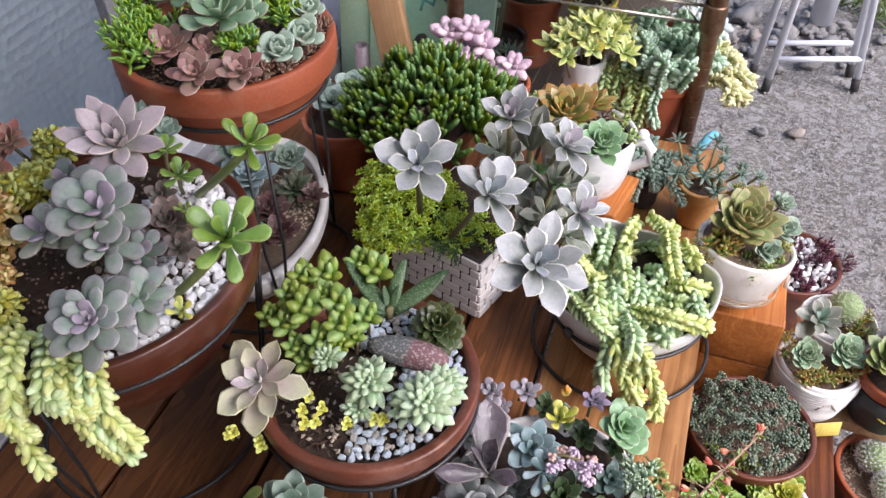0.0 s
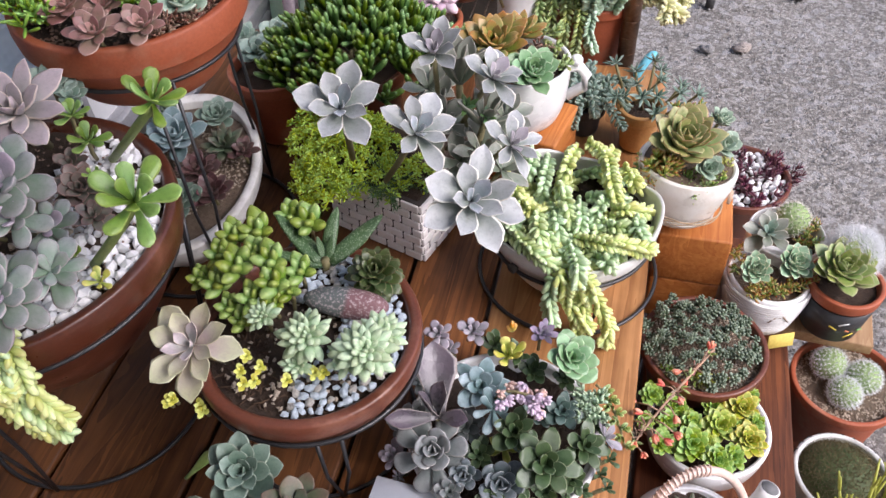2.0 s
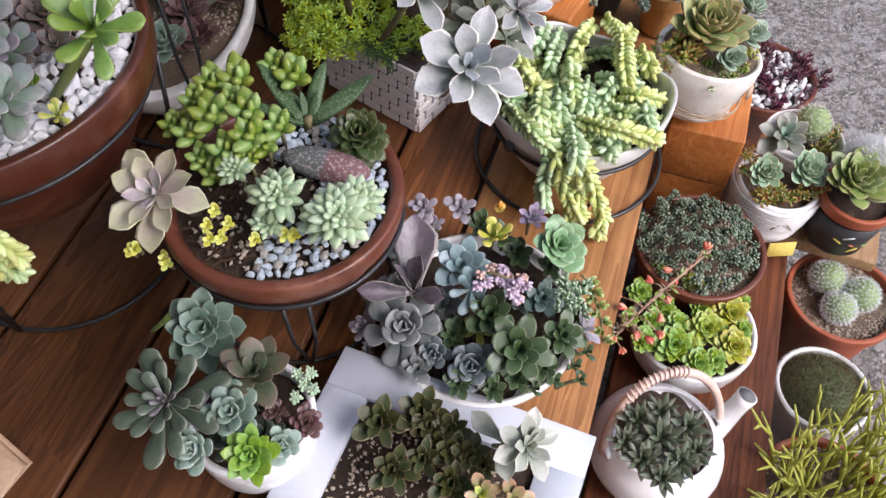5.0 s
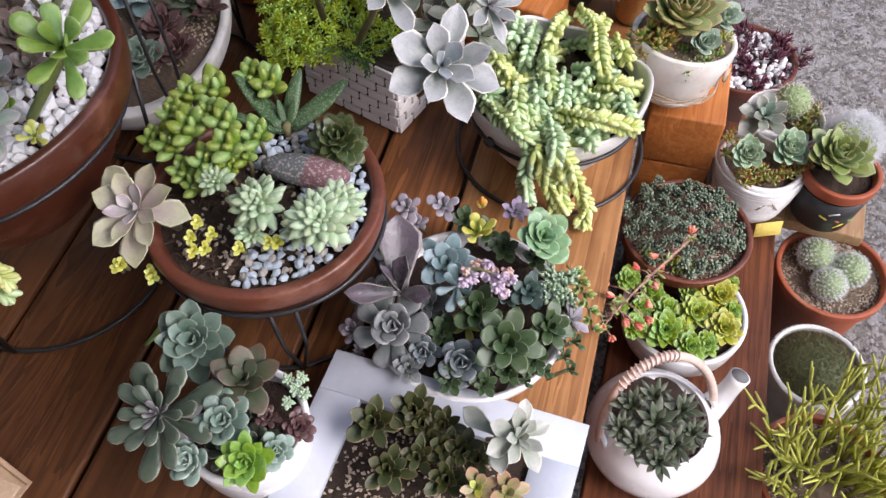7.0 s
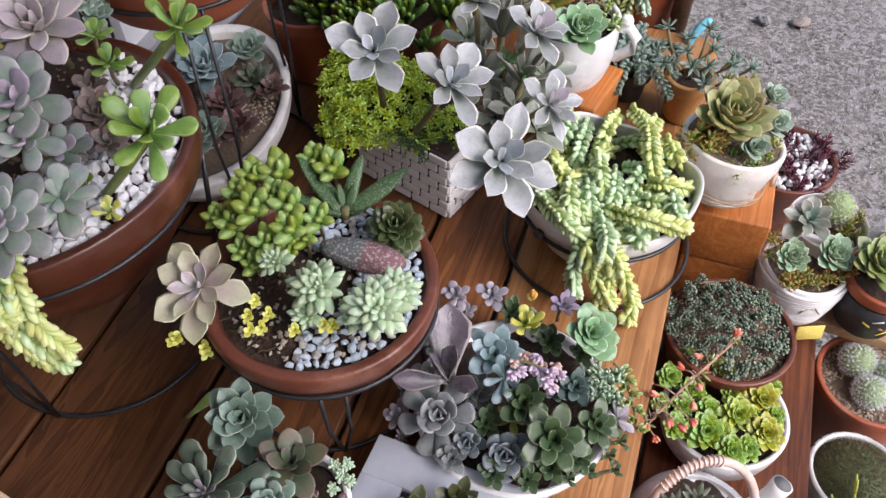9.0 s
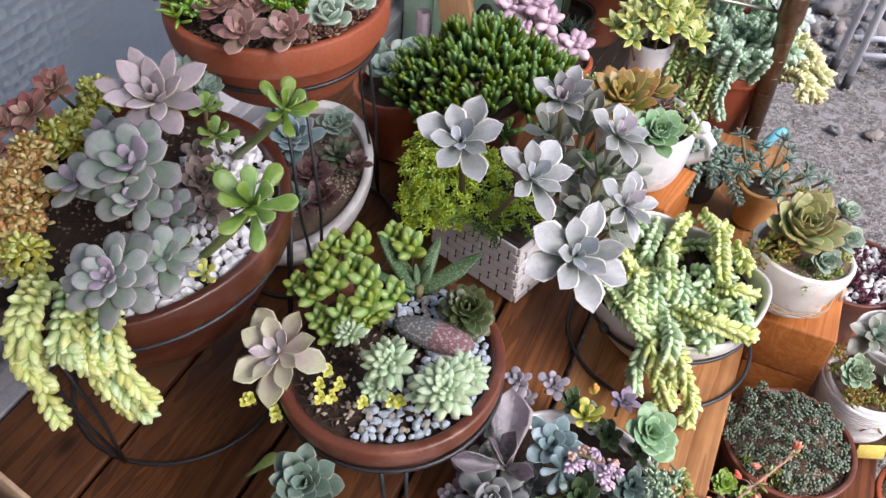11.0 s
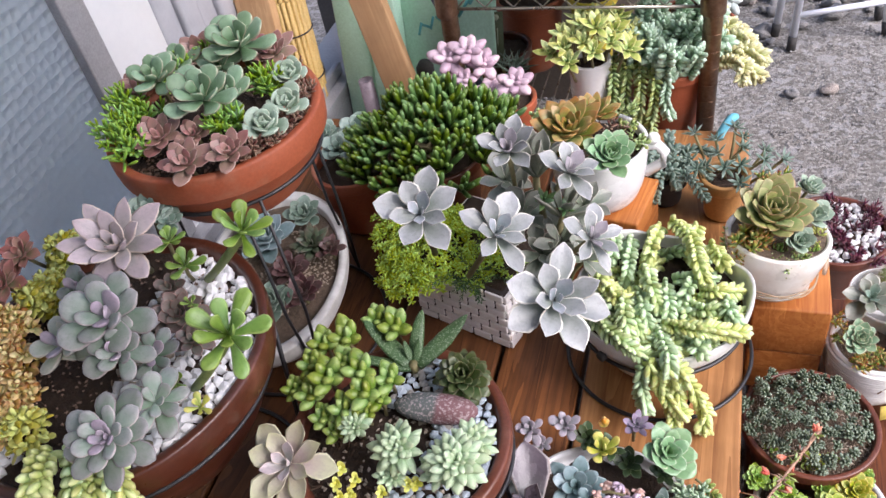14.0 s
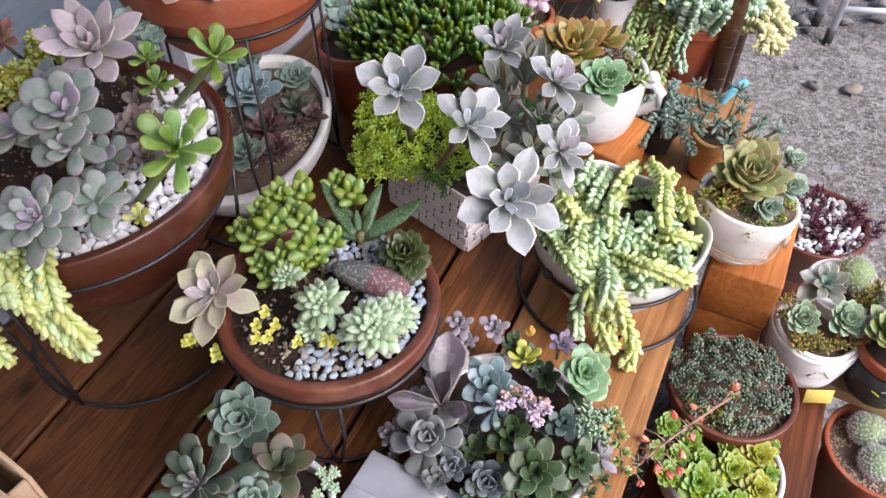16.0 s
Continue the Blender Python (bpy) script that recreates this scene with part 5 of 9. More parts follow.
# star plant, jelly beans, mint stars and flowers in the clay bowl
rosette(mid_bowl, "ghost", PINKGHOST, -0.138, 0.385, 0.185, 0.0422, 16, (-0.2, -0.4), stem=0.06, heart=PALEPINK, inner=0.2, wide=0.95, low=-6, high=78, openness=0.55)
rosette(mid_bowl, "jelly", JELLY, -0.060, 0.532, 0.158, 0.0227, 8, (0, -0.2), low=24, high=86, inner=0.65, wide=1.2)
rosette(mid_bowl, "jelly", JELLY, -0.078, 0.545, 0.156, 0.0195, 8, (0, -0.2), low=24, high=86, inner=0.65, wide=1.2)
rosette(mid_bowl, "jelly", JELLY, -0.104, 0.523, 0.163, 0.0235, 8, (0, -0.2), low=24, high=86, inner=0.65, wide=1.2)
rosette(mid_bowl, "jelly", JELLY, -0.125, 0.522, 0.160, 0.0202, 8, (0, -0.2), low=24, high=86, inner=0.65, wide=1.2)
rosette(mid_bowl, "jelly", JELLY, -0.116, 0.474, 0.170, 0.0244, 8, (0, -0.2), low=24, high=86, inner=0.65, wide=1.2)
rosette(mid_bowl, "jelly", JELLY, -0.086, 0.470, 0.178, 0.0219, 8, (0, -0.2), low=24, high=86, inner=0.65, wide=1.2)
rosette(mid_bowl, "jelly", JELLY, -0.084, 0.454, 0.170, 0.0229, 8, (0, -0.2), low=24, high=86, inner=0.65, wide=1.2)
rosette(mid_bowl, "jelly", JELLY, -0.064, 0.466, 0.168, 0.0190, 8, (0, -0.2), low=24, high=86, inner=0.65, wide=1.2)
rosette(mid_bowl, "jelly", JELLY, -0.134, 0.469, 0.158, 0.0193, 8, (0, -0.2), low=24, high=86, inner=0.65, wide=1.2)
rosette(mid_bowl, "jelly", JELLY, -0.103, 0.447, 0.160, 0.0199, 8, (0, -0.2), low=24, high=86, inner=0.65, wide=1.2)
rosette(mid_bowl, "jelly", JELLY, -0.114, 0.437, 0.146, 0.0159, 8, (0, -0.2), low=24, high=86, inner=0.65, wide=1.2)
rosette(mid_bowl, "jelly", JELLY, -0.151, 0.481, 0.153, 0.0163, 8, (0, -0.2), low=24, high=86, inner=0.65, wide=1.2)
rosette(mid_bowl, "jelly", JELLY, -0.074, 0.455, 0.158, 0.0169, 8, (0, -0.2), low=24, high=86, inner=0.65, wide=1.2)
rosette(mid_bowl, "jelly", JELLY, -0.102, 0.485, 0.173, 0.0192, 8, (0, -0.2), low=24, high=86, inner=0.65, wide=1.2)
rosette(mid_bowl, "jelly", JELLY, -0.134, 0.497, 0.163, 0.0186, 8, (0, -0.2), low=24, high=86, inner=0.65, wide=1.2)
rosette(mid_bowl, "jelly", JELLY, -0.125, 0.451, 0.148, 0.0171, 8, (0, -0.2), low=24, high=86, inner=0.65, wide=1.2)
rosette(mid_bowl, "jelly", JELLY, -0.088, 0.445, 0.153, 0.0158, 8, (0, -0.2), low=24, high=86, inner=0.65, wide=1.2)
fan(mid_bowl, GASTERIA, (-0.048, 0.498, 0.141))
rosette(mid_bowl, "round", CONE, -0.004, 0.470, 0.152, 0.0262, 46, (0.05, -0.3), low=-25, high=86, inner=0.62, wide=0.62, openness=0.8)
rosette(mid_bowl, "bean", MINTSTAR, -0.058, 0.398, 0.168, 0.0250, 34, (-0.05, -0.35), wide=1.1, inner=0.4, low=-5, openness=0.8)
rosette(mid_bowl, "bean", MINTSTAR, -0.095, 0.429, 0.160, 0.0167, 22, (-0.1, -0.3), wide=1.1, inner=0.4)
rosette(mid_bowl, "bean", MINTSTAR, -0.013, 0.378, 0.170, 0.0262, 40, (0.1, -0.35), wide=1.1, inner=0.45, low=-5, openness=0.8)
rosette(mid_bowl, "bean", MINTSTAR, -0.027, 0.381, 0.160, 0.0187, 30, (-0.1, -0.4), wide=1.1, inner=0.45)
rosette(mid_bowl, "bean", MINTSTAR, -0.000, 0.396, 0.164, 0.0215, 30, (0.2, -0.2), wide=1.1, inner=0.45)
rosette(mid_bowl, "bean", MINTSTAR, -0.067, 0.386, 0.150, 0.0154, 20, (0, -0.5), wide=1.1, inner=0.4)
rosette(mid_bowl, "round", YELLOWFLOWER, -0.107, 0.397, 0.152, 0.0070, 8, (0, -0.4), name='flower', stem=0.012)
rosette(mid_bowl, "round", YELLOWFLOWER, -0.111, 0.385, 0.150, 0.0070, 8, (0, -0.4), name='flower', stem=0.012)
rosette(mid_bowl, "round", YELLOWFLOWER, -0.096, 0.387, 0.150, 0.0070, 8, (0, -0.4), name='flower', stem=0.012)
rosette(mid_bowl, "round", YELLOWFLOWER, -0.108, 0.374, 0.148, 0.0069, 8, (0, -0.4), name='flower', stem=0.012)
rosette(mid_bowl, "round", YELLOWFLOWER, -0.075, 0.374, 0.148, 0.0069, 8, (0, -0.4), name='flower', stem=0.012)
rosette(mid_bowl, "round", YELLOWFLOWER, -0.054, 0.378, 0.148, 0.0069, 8, (0, -0.4), name='flower', stem=0.012)
rosette(mid_bowl, "round", YELLOWFLOWER, -0.047, 0.378, 0.148, 0.0070, 8, (0, -0.4), name='flower', stem=0.012)
rosette(mid_bowl, "round", YELLOWFLOWER, -0.171, 0.377, 0.130, 0.0071, 8, (0, -0.4), name='flower', stem=0.012)
rosette(mid_bowl, "round", YELLOWFLOWER, -0.167, 0.377, 0.132, 0.0071, 8, (0, -0.4), name='flower', stem=0.012)
rosette(mid_bowl, "round", YELLOWFLOWER, -0.148, 0.376, 0.122, 0.0072, 8, (0, -0.4), name='flower', stem=0.012)
rosette(mid_bowl, "round", YELLOWFLOWER, -0.146, 0.372, 0.120, 0.0072, 8, (0, -0.4), name='flower', stem=0.012)
rosette(mid_bowl, "round", YELLOWFLOWER, -0.100, 0.376, 0.148, 0.0069, 8, (0, -0.4), name='flower', stem=0.012)

# grey rosettes and lime sedum in the brick planter
rosette(brick_planter, "ghost", GHOST, -0.023, 0.593, 0.234, 0.0477, 12, (0.0, -0.55), stem=0.12, low=0, high=76, openness=0.75, inner=0.16, wide=1.00, heart=GHOSTHEART)
rosette(brick_planter, "ghost", GHOST, 0.040, 0.569, 0.220, 0.0438, 12, (0.35, -0.45), stem=0.1, low=-4, high=78, openness=0.8, inner=0.18, wide=0.91, heart=GHOSTHEART)
rosette(brick_planter, "ghost", GHOST, 0.081, 0.509, 0.190, 0.0535, 14, (0.25, -0.65), stem=0.1, low=-4, high=78, openness=0.75, inner=0.18, wide=0.96, heart=GHOSTHEART)
rosette(brick_planter, "ghost", GHOST, 0.064, 0.652, 0.245, 0.0373, 12, (-0.05, -0.4), stem=0.13, low=15, high=80, openness=0.8, inner=0.3, wide=0.86, heart=GHOSTPINK)
rosette(brick_planter, "ghost", GHOST, 0.114, 0.627, 0.230, 0.0371, 12, (0.4, -0.35), stem=0.12, low=0, high=78, openness=0.7, inner=0.2, wide=0.91, heart=GHOSTPINK)
rosette(brick_planter, "ghost", GHOST, 0.122, 0.561, 0.205, 0.0376, 12, (0.55, -0.5), stem=0.1, low=-6, high=78, openness=0.7, inner=0.2, wide=0.86, heart=GHOSTPINK)
rosette(brick_planter, "ghost", PALEAGAVE, 0.088, 0.665, 0.200, 0.0537, 7, (0.0, 0.0), stem=0.07, low=48, high=82, inner=0.7, wide=0.71)
rosette(brick_planter, "ghost", PALEAGAVE, 0.106, 0.623, 0.180, 0.0438, 6, (0.2, 0.1), stem=0.05, low=35, high=80, inner=0.7, wide=0.71)
rosette(brick_planter, "ghost", PALEAGAVE, 0.069, 0.685, 0.160, 0.0390, 8, (-0.3, -0.2), stem=0.04, low=5, high=60, inner=0.5, wide=0.83)
rosette(brick_planter, "ghost", PALEAGAVE, 0.119, 0.590, 0.150, 0.0334, 7, (0.5, -0.3), stem=0.04, low=0, high=60, inner=0.5, wide=0.83)
rosette(brick_planter, "ghost", PALEAGAVE, 0.069, 0.646, 0.165, 0.0406, 9, (0.1, -0.3), stem=0.05, low=0, high=66, inner=0.4, wide=0.94)
rosette(brick_planter, "ghost", PALEAGAVE, 0.102, 0.613, 0.155, 0.0398, 9, (0.1, -0.3), stem=0.05, low=0, high=66, inner=0.4, wide=0.94)
rosette(brick_planter, "ghost", PALEAGAVE, 0.058, 0.701, 0.170, 0.0393, 9, (0.1, -0.3), stem=0.05, low=0, high=66, inner=0.4, wide=0.94)
rosette(brick_planter, "ghost", PALEAGAVE, 0.129, 0.644, 0.170, 0.0346, 9, (0.1, -0.3), stem=0.05, low=0, high=66, inner=0.4, wide=0.94)
rosette(brick_planter, "ghost", PALEAGAVE, 0.082, 0.606, 0.150, 0.0367, 9, (0.1, -0.3), stem=0.05, low=0, high=66, inner=0.4, wide=0.94)
rosette(brick_planter, "lance", FERN, 0.090, 0.622, 0.205, 0.0143, 9, (0, -0.4), low=10, wide=1.1, stem=0.05)
rosette(brick_planter, "lance", FERN, 0.108, 0.611, 0.200, 0.0120, 9, (0.2, -0.4), low=10, wide=1.1, stem=0.05)
tufts(brick_planter, LIME, -0.030, 0.705, 0.080, 0.056, 0.048, 0.034, 201, 0.0085, "bean", 10)
tufts(brick_planter, LIME, 0.022, 0.668, 0.080, 0.044, 0.034, 0.014, 108, 0.0085, "bean", 10)
tufts(brick_planter, LIME, -0.058, 0.740, 0.080, 0.044, 0.044, 0.036, 139, 0.0085, "bean", 10)
tufts(brick_planter, LIME, -0.072, 0.690, 0.066, 0.026, 0.034, 0.022, 77, 0.0085, "bean", 10)
tufts(brick_planter, LIME, -0.050, 0.668, 0.070, 0.034, 0.022, 0.020, 77, 0.0085, "bean", 10)
tufts(brick_planter, LIME, -0.015, 0.725, 0.100, 0.028, 0.026, 0.018, 62, 0.0085, "bean", 10)

# trailing donkey tail
donkey(donkey_pot, DONKEY_MINT, 0.0124, [(0.167, 0.688, 0.090), (0.159, 0.646, 0.104), (0.153, 0.641, 0.090)])
donkey(donkey_pot, DONKEY_MINT, 0.0124, [(0.183, 0.675, 0.088), (0.171, 0.627, 0.102), (0.166, 0.615, 0.088)])
donkey(donkey_pot, DONKEY_YELLOW, 0.0124, [(0.136, 0.649, 0.090), (0.138, 0.606, 0.104), (0.150, 0.600, 0.090)])
donkey(donkey_pot, DONKEY_MIX, 0.0124, [(0.185, 0.621, 0.094), (0.183, 0.583, 0.108), (0.185, 0.568, 0.094)])
donkey(donkey_pot, DONKEY_YELLOW, 0.0124, [(0.215, 0.681, 0.094), (0.195, 0.636, 0.108), (0.191, 0.631, 0.094)])
donkey(donkey_pot, DONKEY_YELLOW, 0.0124, [(0.226, 0.678, 0.102), (0.234, 0.635, 0.116), (0.232, 0.601, 0.116), (0.235, 0.592, 0.102)])
donkey(donkey_pot, DONKEY_YELLOW, 0.0124, [(0.251, 0.672, 0.096), (0.238, 0.628, 0.110), (0.241, 0.612, 0.096)])
donkey(donkey_pot, DONKEY_YELLOW, 0.0124, [(0.259, 0.646, 0.090), (0.259, 0.609, 0.104), (0.265, 0.614, 0.090)])
donkey(donkey_pot, DONKEY_MIX, 0.0124, [(0.118, 0.583, 0.086), (0.134, 0.540, 0.100), (0.149, 0.518, 0.100), (0.165, 0.516, 0.086)])
donkey(donkey_pot, DONKEY_MIX, 0.0124, [(0.155, 0.586, 0.094), (0.150, 0.550, 0.108), (0.152, 0.537, 0.094)])
donkey(donkey_pot, DONKEY_MINT, 0.0124, [(0.173, 0.597, 0.088), (0.170, 0.561, 0.102), (0.172, 0.546, 0.088)])
donkey(donkey_pot, DONKEY_YELLOW, 0.0124, [(0.186, 0.548, 0.092), (0.206, 0.527, 0.106), (0.226, 0.520, 0.106), (0.253, 0.523, 0.092)])
donkey(donkey_pot, DONKEY_MINT, 0.0124, [(0.234, 0.610, 0.086), (0.217, 0.579, 0.100), (0.212, 0.578, 0.086)])
donkey(donkey_pot, DONKEY_YELLOW, 0.0124, [(0.234, 0.584, 0.088), (0.243, 0.571, 0.102), (0.267, 0.579, 0.088)])
donkey(donkey_pot, DONKEY_MINT, 0.0124, [(0.257, 0.580, 0.084), (0.248, 0.548, 0.098), (0.256, 0.533, 0.084)])
donkey(donkey_pot, DONKEY_MINT, 0.0124, [(0.203, 0.607, 0.084), (0.196, 0.570, 0.098), (0.194, 0.561, 0.084)])
donkey(donkey_pot, DONKEY_MINT, 0.0124, [(0.180, 0.548, 0.086), (0.180, 0.508, 0.100), (0.180, 0.498, 0.086)])
donkey(donkey_pot, DONKEY_MINT, 0.0124, [(0.213, 0.610, 0.082), (0.228, 0.599, 0.096), (0.250, 0.606, 0.082)])
donkey(donkey_pot, DONKEY_MIX, 0.0124, [(0.221, 0.571, 0.082), (0.231, 0.554, 0.096), (0.255, 0.570, 0.082)])
donkey(donkey_pot, DONKEY_MIX, 0.0124, [(0.167, 0.583, 0.086), (0.159, 0.551, 0.100), (0.164, 0.540, 0.086)])
donkey(donkey_pot, DONKEY_MINT, 0.0124, [(0.126, 0.594, 0.084), (0.130, 0.570, 0.098), (0.152, 0.593, 0.084)])
donkey(donkey_pot, DONKEY_MIX, 0.0124, [(0.139, 0.576, 0.082), (0.143, 0.549, 0.096), (0.161, 0.553, 0.082)])
donkey(donkey_pot, DONKEY_MINT, 0.0124, [(0.219, 0.530, 0.080), (0.210, 0.512, 0.094), (0.217, 0.518, 0.080)])
donkey(donkey_pot, DONKEY_YELLOW, 0.0124, [(0.147, 0.612, 0.088), (0.149, 0.581, 0.102), (0.168, 0.594, 0.088)])
donkey(donkey_pot, DONKEY_YELLOW, 0.0124, [(0.162, 0.502, 0.095), (0.169, 0.507, 0.062), (0.183, 0.503, 0.030), (0.185, 0.489, 0.014)])
donkey(donkey_pot, DONKEY_YELLOW, 0.0124, [(0.187, 0.495, 0.092), (0.203, 0.501, 0.050), (0.214, 0.492, 0.024), (0.212, 0.482, 0.010)])
donkey(donkey_pot, DONKEY_YELLOW, 0.0124, [(0.177, 0.498, 0.092), (0.187, 0.502, 0.060), (0.190, 0.497, 0.034)])
donkey(donkey_pot, DONKEY_MINT, 0.0124, [(0.157, 0.503, 0.088), (0.156, 0.504, 0.056), (0.158, 0.496, 0.034)])
donkey(donkey_pot, DONKEY_MIX, 0.0124, [(0.182, 0.510, 0.098), (0.188, 0.502, 0.080), (0.194, 0.502, 0.056)])
donkey(donkey_pot, DONKEY_YELLOW, 0.0124, [(0.169, 0.499, 0.085), (0.176, 0.502, 0.050), (0.193, 0.490, 0.024)])
donkey(donkey_pot, DONKEY_YELLOW, 0.0118, [(0.244, 0.586, 0.070), (0.241, 0.618, 0.086), (0.237, 0.651, 0.080)])
donkey(donkey_pot, DONKEY_MINT, 0.0118, [(0.186, 0.567, 0.070), (0.209, 0.564, 0.086), (0.233, 0.561, 0.080)])
donkey(donkey_pot, DONKEY_YELLOW, 0.0118, [(0.176, 0.537, 0.070), (0.186, 0.527, 0.086), (0.195, 0.518, 0.080)])
donkey(donkey_pot, DONKEY_MINT, 0.0118, [(0.191, 0.592, 0.070), (0.181, 0.590, 0.086), (0.171, 0.587, 0.080)])
donkey(donkey_pot, DONKEY_MINT, 0.0118, [(0.159, 0.549, 0.070), (0.140, 0.582, 0.086), (0.120, 0.615, 0.080)])
donkey(donkey_pot, DONKEY_MIX, 0.0118, [(0.210, 0.536, 0.070), (0.182, 0.533, 0.086), (0.155, 0.530, 0.080)])
donkey(donkey_pot, DONKEY_MIX, 0.0118, [(0.133, 0.585, 0.070), (0.127, 0.582, 0.086), (0.120, 0.579, 0.080)])
donkey(donkey_pot, DONKEY_YELLOW, 0.0118, [(0.169, 0.564, 0.070), (0.172, 0.551, 0.086), (0.175, 0.538, 0.080)])
donkey(donkey_pot, DONKEY_MIX, 0.0118, [(0.155, 0.555, 0.070), (0.136, 0.576, 0.086), (0.118, 0.596, 0.080)])
donkey(donkey_pot, DONKEY_MINT, 0.0118, [(0.169, 0.632, 0.070), (0.173, 0.645, 0.086), (0.177, 0.658, 0.080)])
donkey(donkey_pot, DONKEY_YELLOW, 0.0118, [(0.147, 0.578, 0.070), (0.161, 0.553, 0.086), (0.176, 0.527, 0.080)])
donkey(donkey_pot, DONKEY_MINT, 0.0118, [(0.201, 0.655, 0.070), (0.231, 0.647, 0.086), (0.261, 0.639, 0.080)])
donkey(donkey_pot, DONKEY_MIX, 0.0118, [(0.235, 0.557, 0.070), (0.232, 0.543, 0.086), (0.228, 0.528, 0.080)])
donkey(donkey_pot, DONKEY_YELLOW, 0.0118, [(0.172, 0.640, 0.070), (0.150, 0.626, 0.086), (0.128, 0.612, 0.080)])
donkey(donkey_pot, DONKEY_MIX, 0.0118, [(0.179, 0.545, 0.070), (0.151, 0.562, 0.086), (0.124, 0.578, 0.080)])
donkey(donkey_pot, DONKEY_MIX, 0.0118, [(0.189, 0.534, 0.070), (0.190, 0.526, 0.086), (0.190, 0.518, 0.080)])
donkey(donkey_pot, DONKEY_MINT, 0.0118, [(0.166, 0.570, 0.070), (0.175, 0.554, 0.086), (0.184, 0.538, 0.080)])
donkey(donkey_pot, DONKEY_YELLOW, 0.0118, [(0.221, 0.558, 0.070), (0.241, 0.569, 0.086), (0.260, 0.580, 0.080)])
donkey(donkey_pot, DONKEY_MINT, 0.0118, [(0.244, 0.572, 0.070), (0.230, 0.548, 0.086), (0.215, 0.525, 0.080)])
donkey(donkey_pot, DONKEY_MIX, 0.0118, [(0.221, 0.584, 0.070), (0.215, 0.567, 0.086), (0.209, 0.550, 0.080)])
donkey(donkey_pot, DONKEY_MINT, 0.0118, [(0.155, 0.603, 0.070), (0.145, 0.596, 0.086), (0.135, 0.589, 0.080)])
donkey(donkey_pot, DONKEY_YELLOW, 0.0118, [(0.179, 0.614, 0.070), (0.191, 0.627, 0.086), (0.204, 0.640, 0.080)])
donkey(donkey_pot, DONKEY_MIX, 0.0118, [(0.248, 0.589, 0.070), (0.237, 0.560, 0.086), (0.227, 0.531, 0.080)])
donkey(donkey_pot, DONKEY_MIX, 0.0118, [(0.139, 0.595, 0.070), (0.129, 0.596, 0.086), (0.119, 0.597, 0.080)])
donkey(donkey_pot, DONKEY_YELLOW, 0.0118, [(0.197, 0.539, 0.070), (0.229, 0.547, 0.086), (0.262, 0.555, 0.080)])
donkey(donkey_pot, DONKEY_YELLOW, 0.0118, [(0.228, 0.598, 0.070), (0.225, 0.575, 0.086), (0.222, 0.551, 0.080)])

# green rosettes in the cream pot
rosette(agave_pot, "keel", TANGREEN, 0.326, 0.667, 0.096, 0.0484, 40, (0, -0.3), stem=0.03, low=24, high=84, inner=0.5, wide=1.0, openness=0.8)
rosette(agave_pot, "echeveria", PALEMINT, 0.376, 0.697, 0.098, 0.0207, 18, (0.3, -0.2), low=25, openness=0.9, inner=0.45)
rosette(agave_pot, "echeveria", PALEMINT, 0.366, 0.657, 0.096, 0.0225, 18, (0.25, -0.4), low=25, openness=0.9, inner=0.45)
rosette(agave_pot, "echeveria", PALEMINT, 0.343, 0.631, 0.090, 0.0201, 18, (0.05, -0.6), low=25, openness=0.9, inner=0.45)
clump(agave_pot, REDSPIKE, "bean", 0.299, 0.645, 0.092, 0.0121, 110, 0.012, up=0.6)
clump(agave_pot, REDSPIKE, "bean", 0.349, 0.726, 0.098, 0.0105, 50, 0.011, up=0.6)
clump(agave_pot, JELLY, "bean", 0.326, 0.627, 0.078, 0.0097, 40, 0.008)
clump(agave_pot, JELLY, "bean", 0.318, 0.636, 0.078, 0.0104, 50, 0.0085)
clump(agave_pot, GREENBEAD, "bean", 0.332, 0.623, 0.078, 0.0103, 50, 0.0085)
clump(agave_pot, REDSPIKE, "bean", 0.315, 0.646, 0.078, 0.0105, 50, 0.0085)
clump(agave_pot, JELLY, "bean", 0.347, 0.626, 0.078, 0.0104, 50, 0.0085)
clump(agave_pot, REDSPIKE, "bean", 0.295, 0.643, 0.078, 0.0104, 50, 0.0085)
clump(agave_pot, GREENBEAD, "bean", 0.292, 0.665, 0.078, 0.0105, 50, 0.0085)
clump(agave_pot, YELLOWGREEN, "bean", 0.372, 0.649, 0.080, 0.0076, 26, 0.008)

# red-tipped rosettes in the glossy white pot
rosette(white_pot, "keel", REDTIP, 0.136, 0.764, 0.172, 0.0461, 32, (-0.1, -0.3), low=14, high=82, inner=0.4, wide=0.85, openness=0.8)
rosette(white_pot, "keel", REDTIP, 0.168, 0.797, 0.165, 0.0333, 22, (0.1, -0.1), low=14, high=82, inner=0.4, wide=0.85, openness=0.8)
rosette(white_pot, "echeveria", GREENROS, 0.169, 0.720, 0.166, 0.0336, 26, (0.1, -0.5), low=10, high=84, inner=0.35, wide=0.85, openness=0.8)
rosette(white_pot, "echeveria", REDTIP, 0.126, 0.764, 0.150, 0.0221, 14, (-0.3, -0.3), low=5, inner=0.35, wide=0.8)
clump(white_pot, BROWNBEAD, "bean", 0.181, 0.781, 0.160, 0.0145, 44, 0.008)
clump(white_pot, GREENBEAD, "round", 0.203, 0.798, 0.165, 0.0161, 50, 0.008)
clump(white_pot, GREENBEAD, "round", 0.207, 0.759, 0.155, 0.0144, 44, 0.008)
clump(white_pot, GREENBEAD, "round", 0.118, 0.822, 0.155, 0.0149, 50, 0.008)

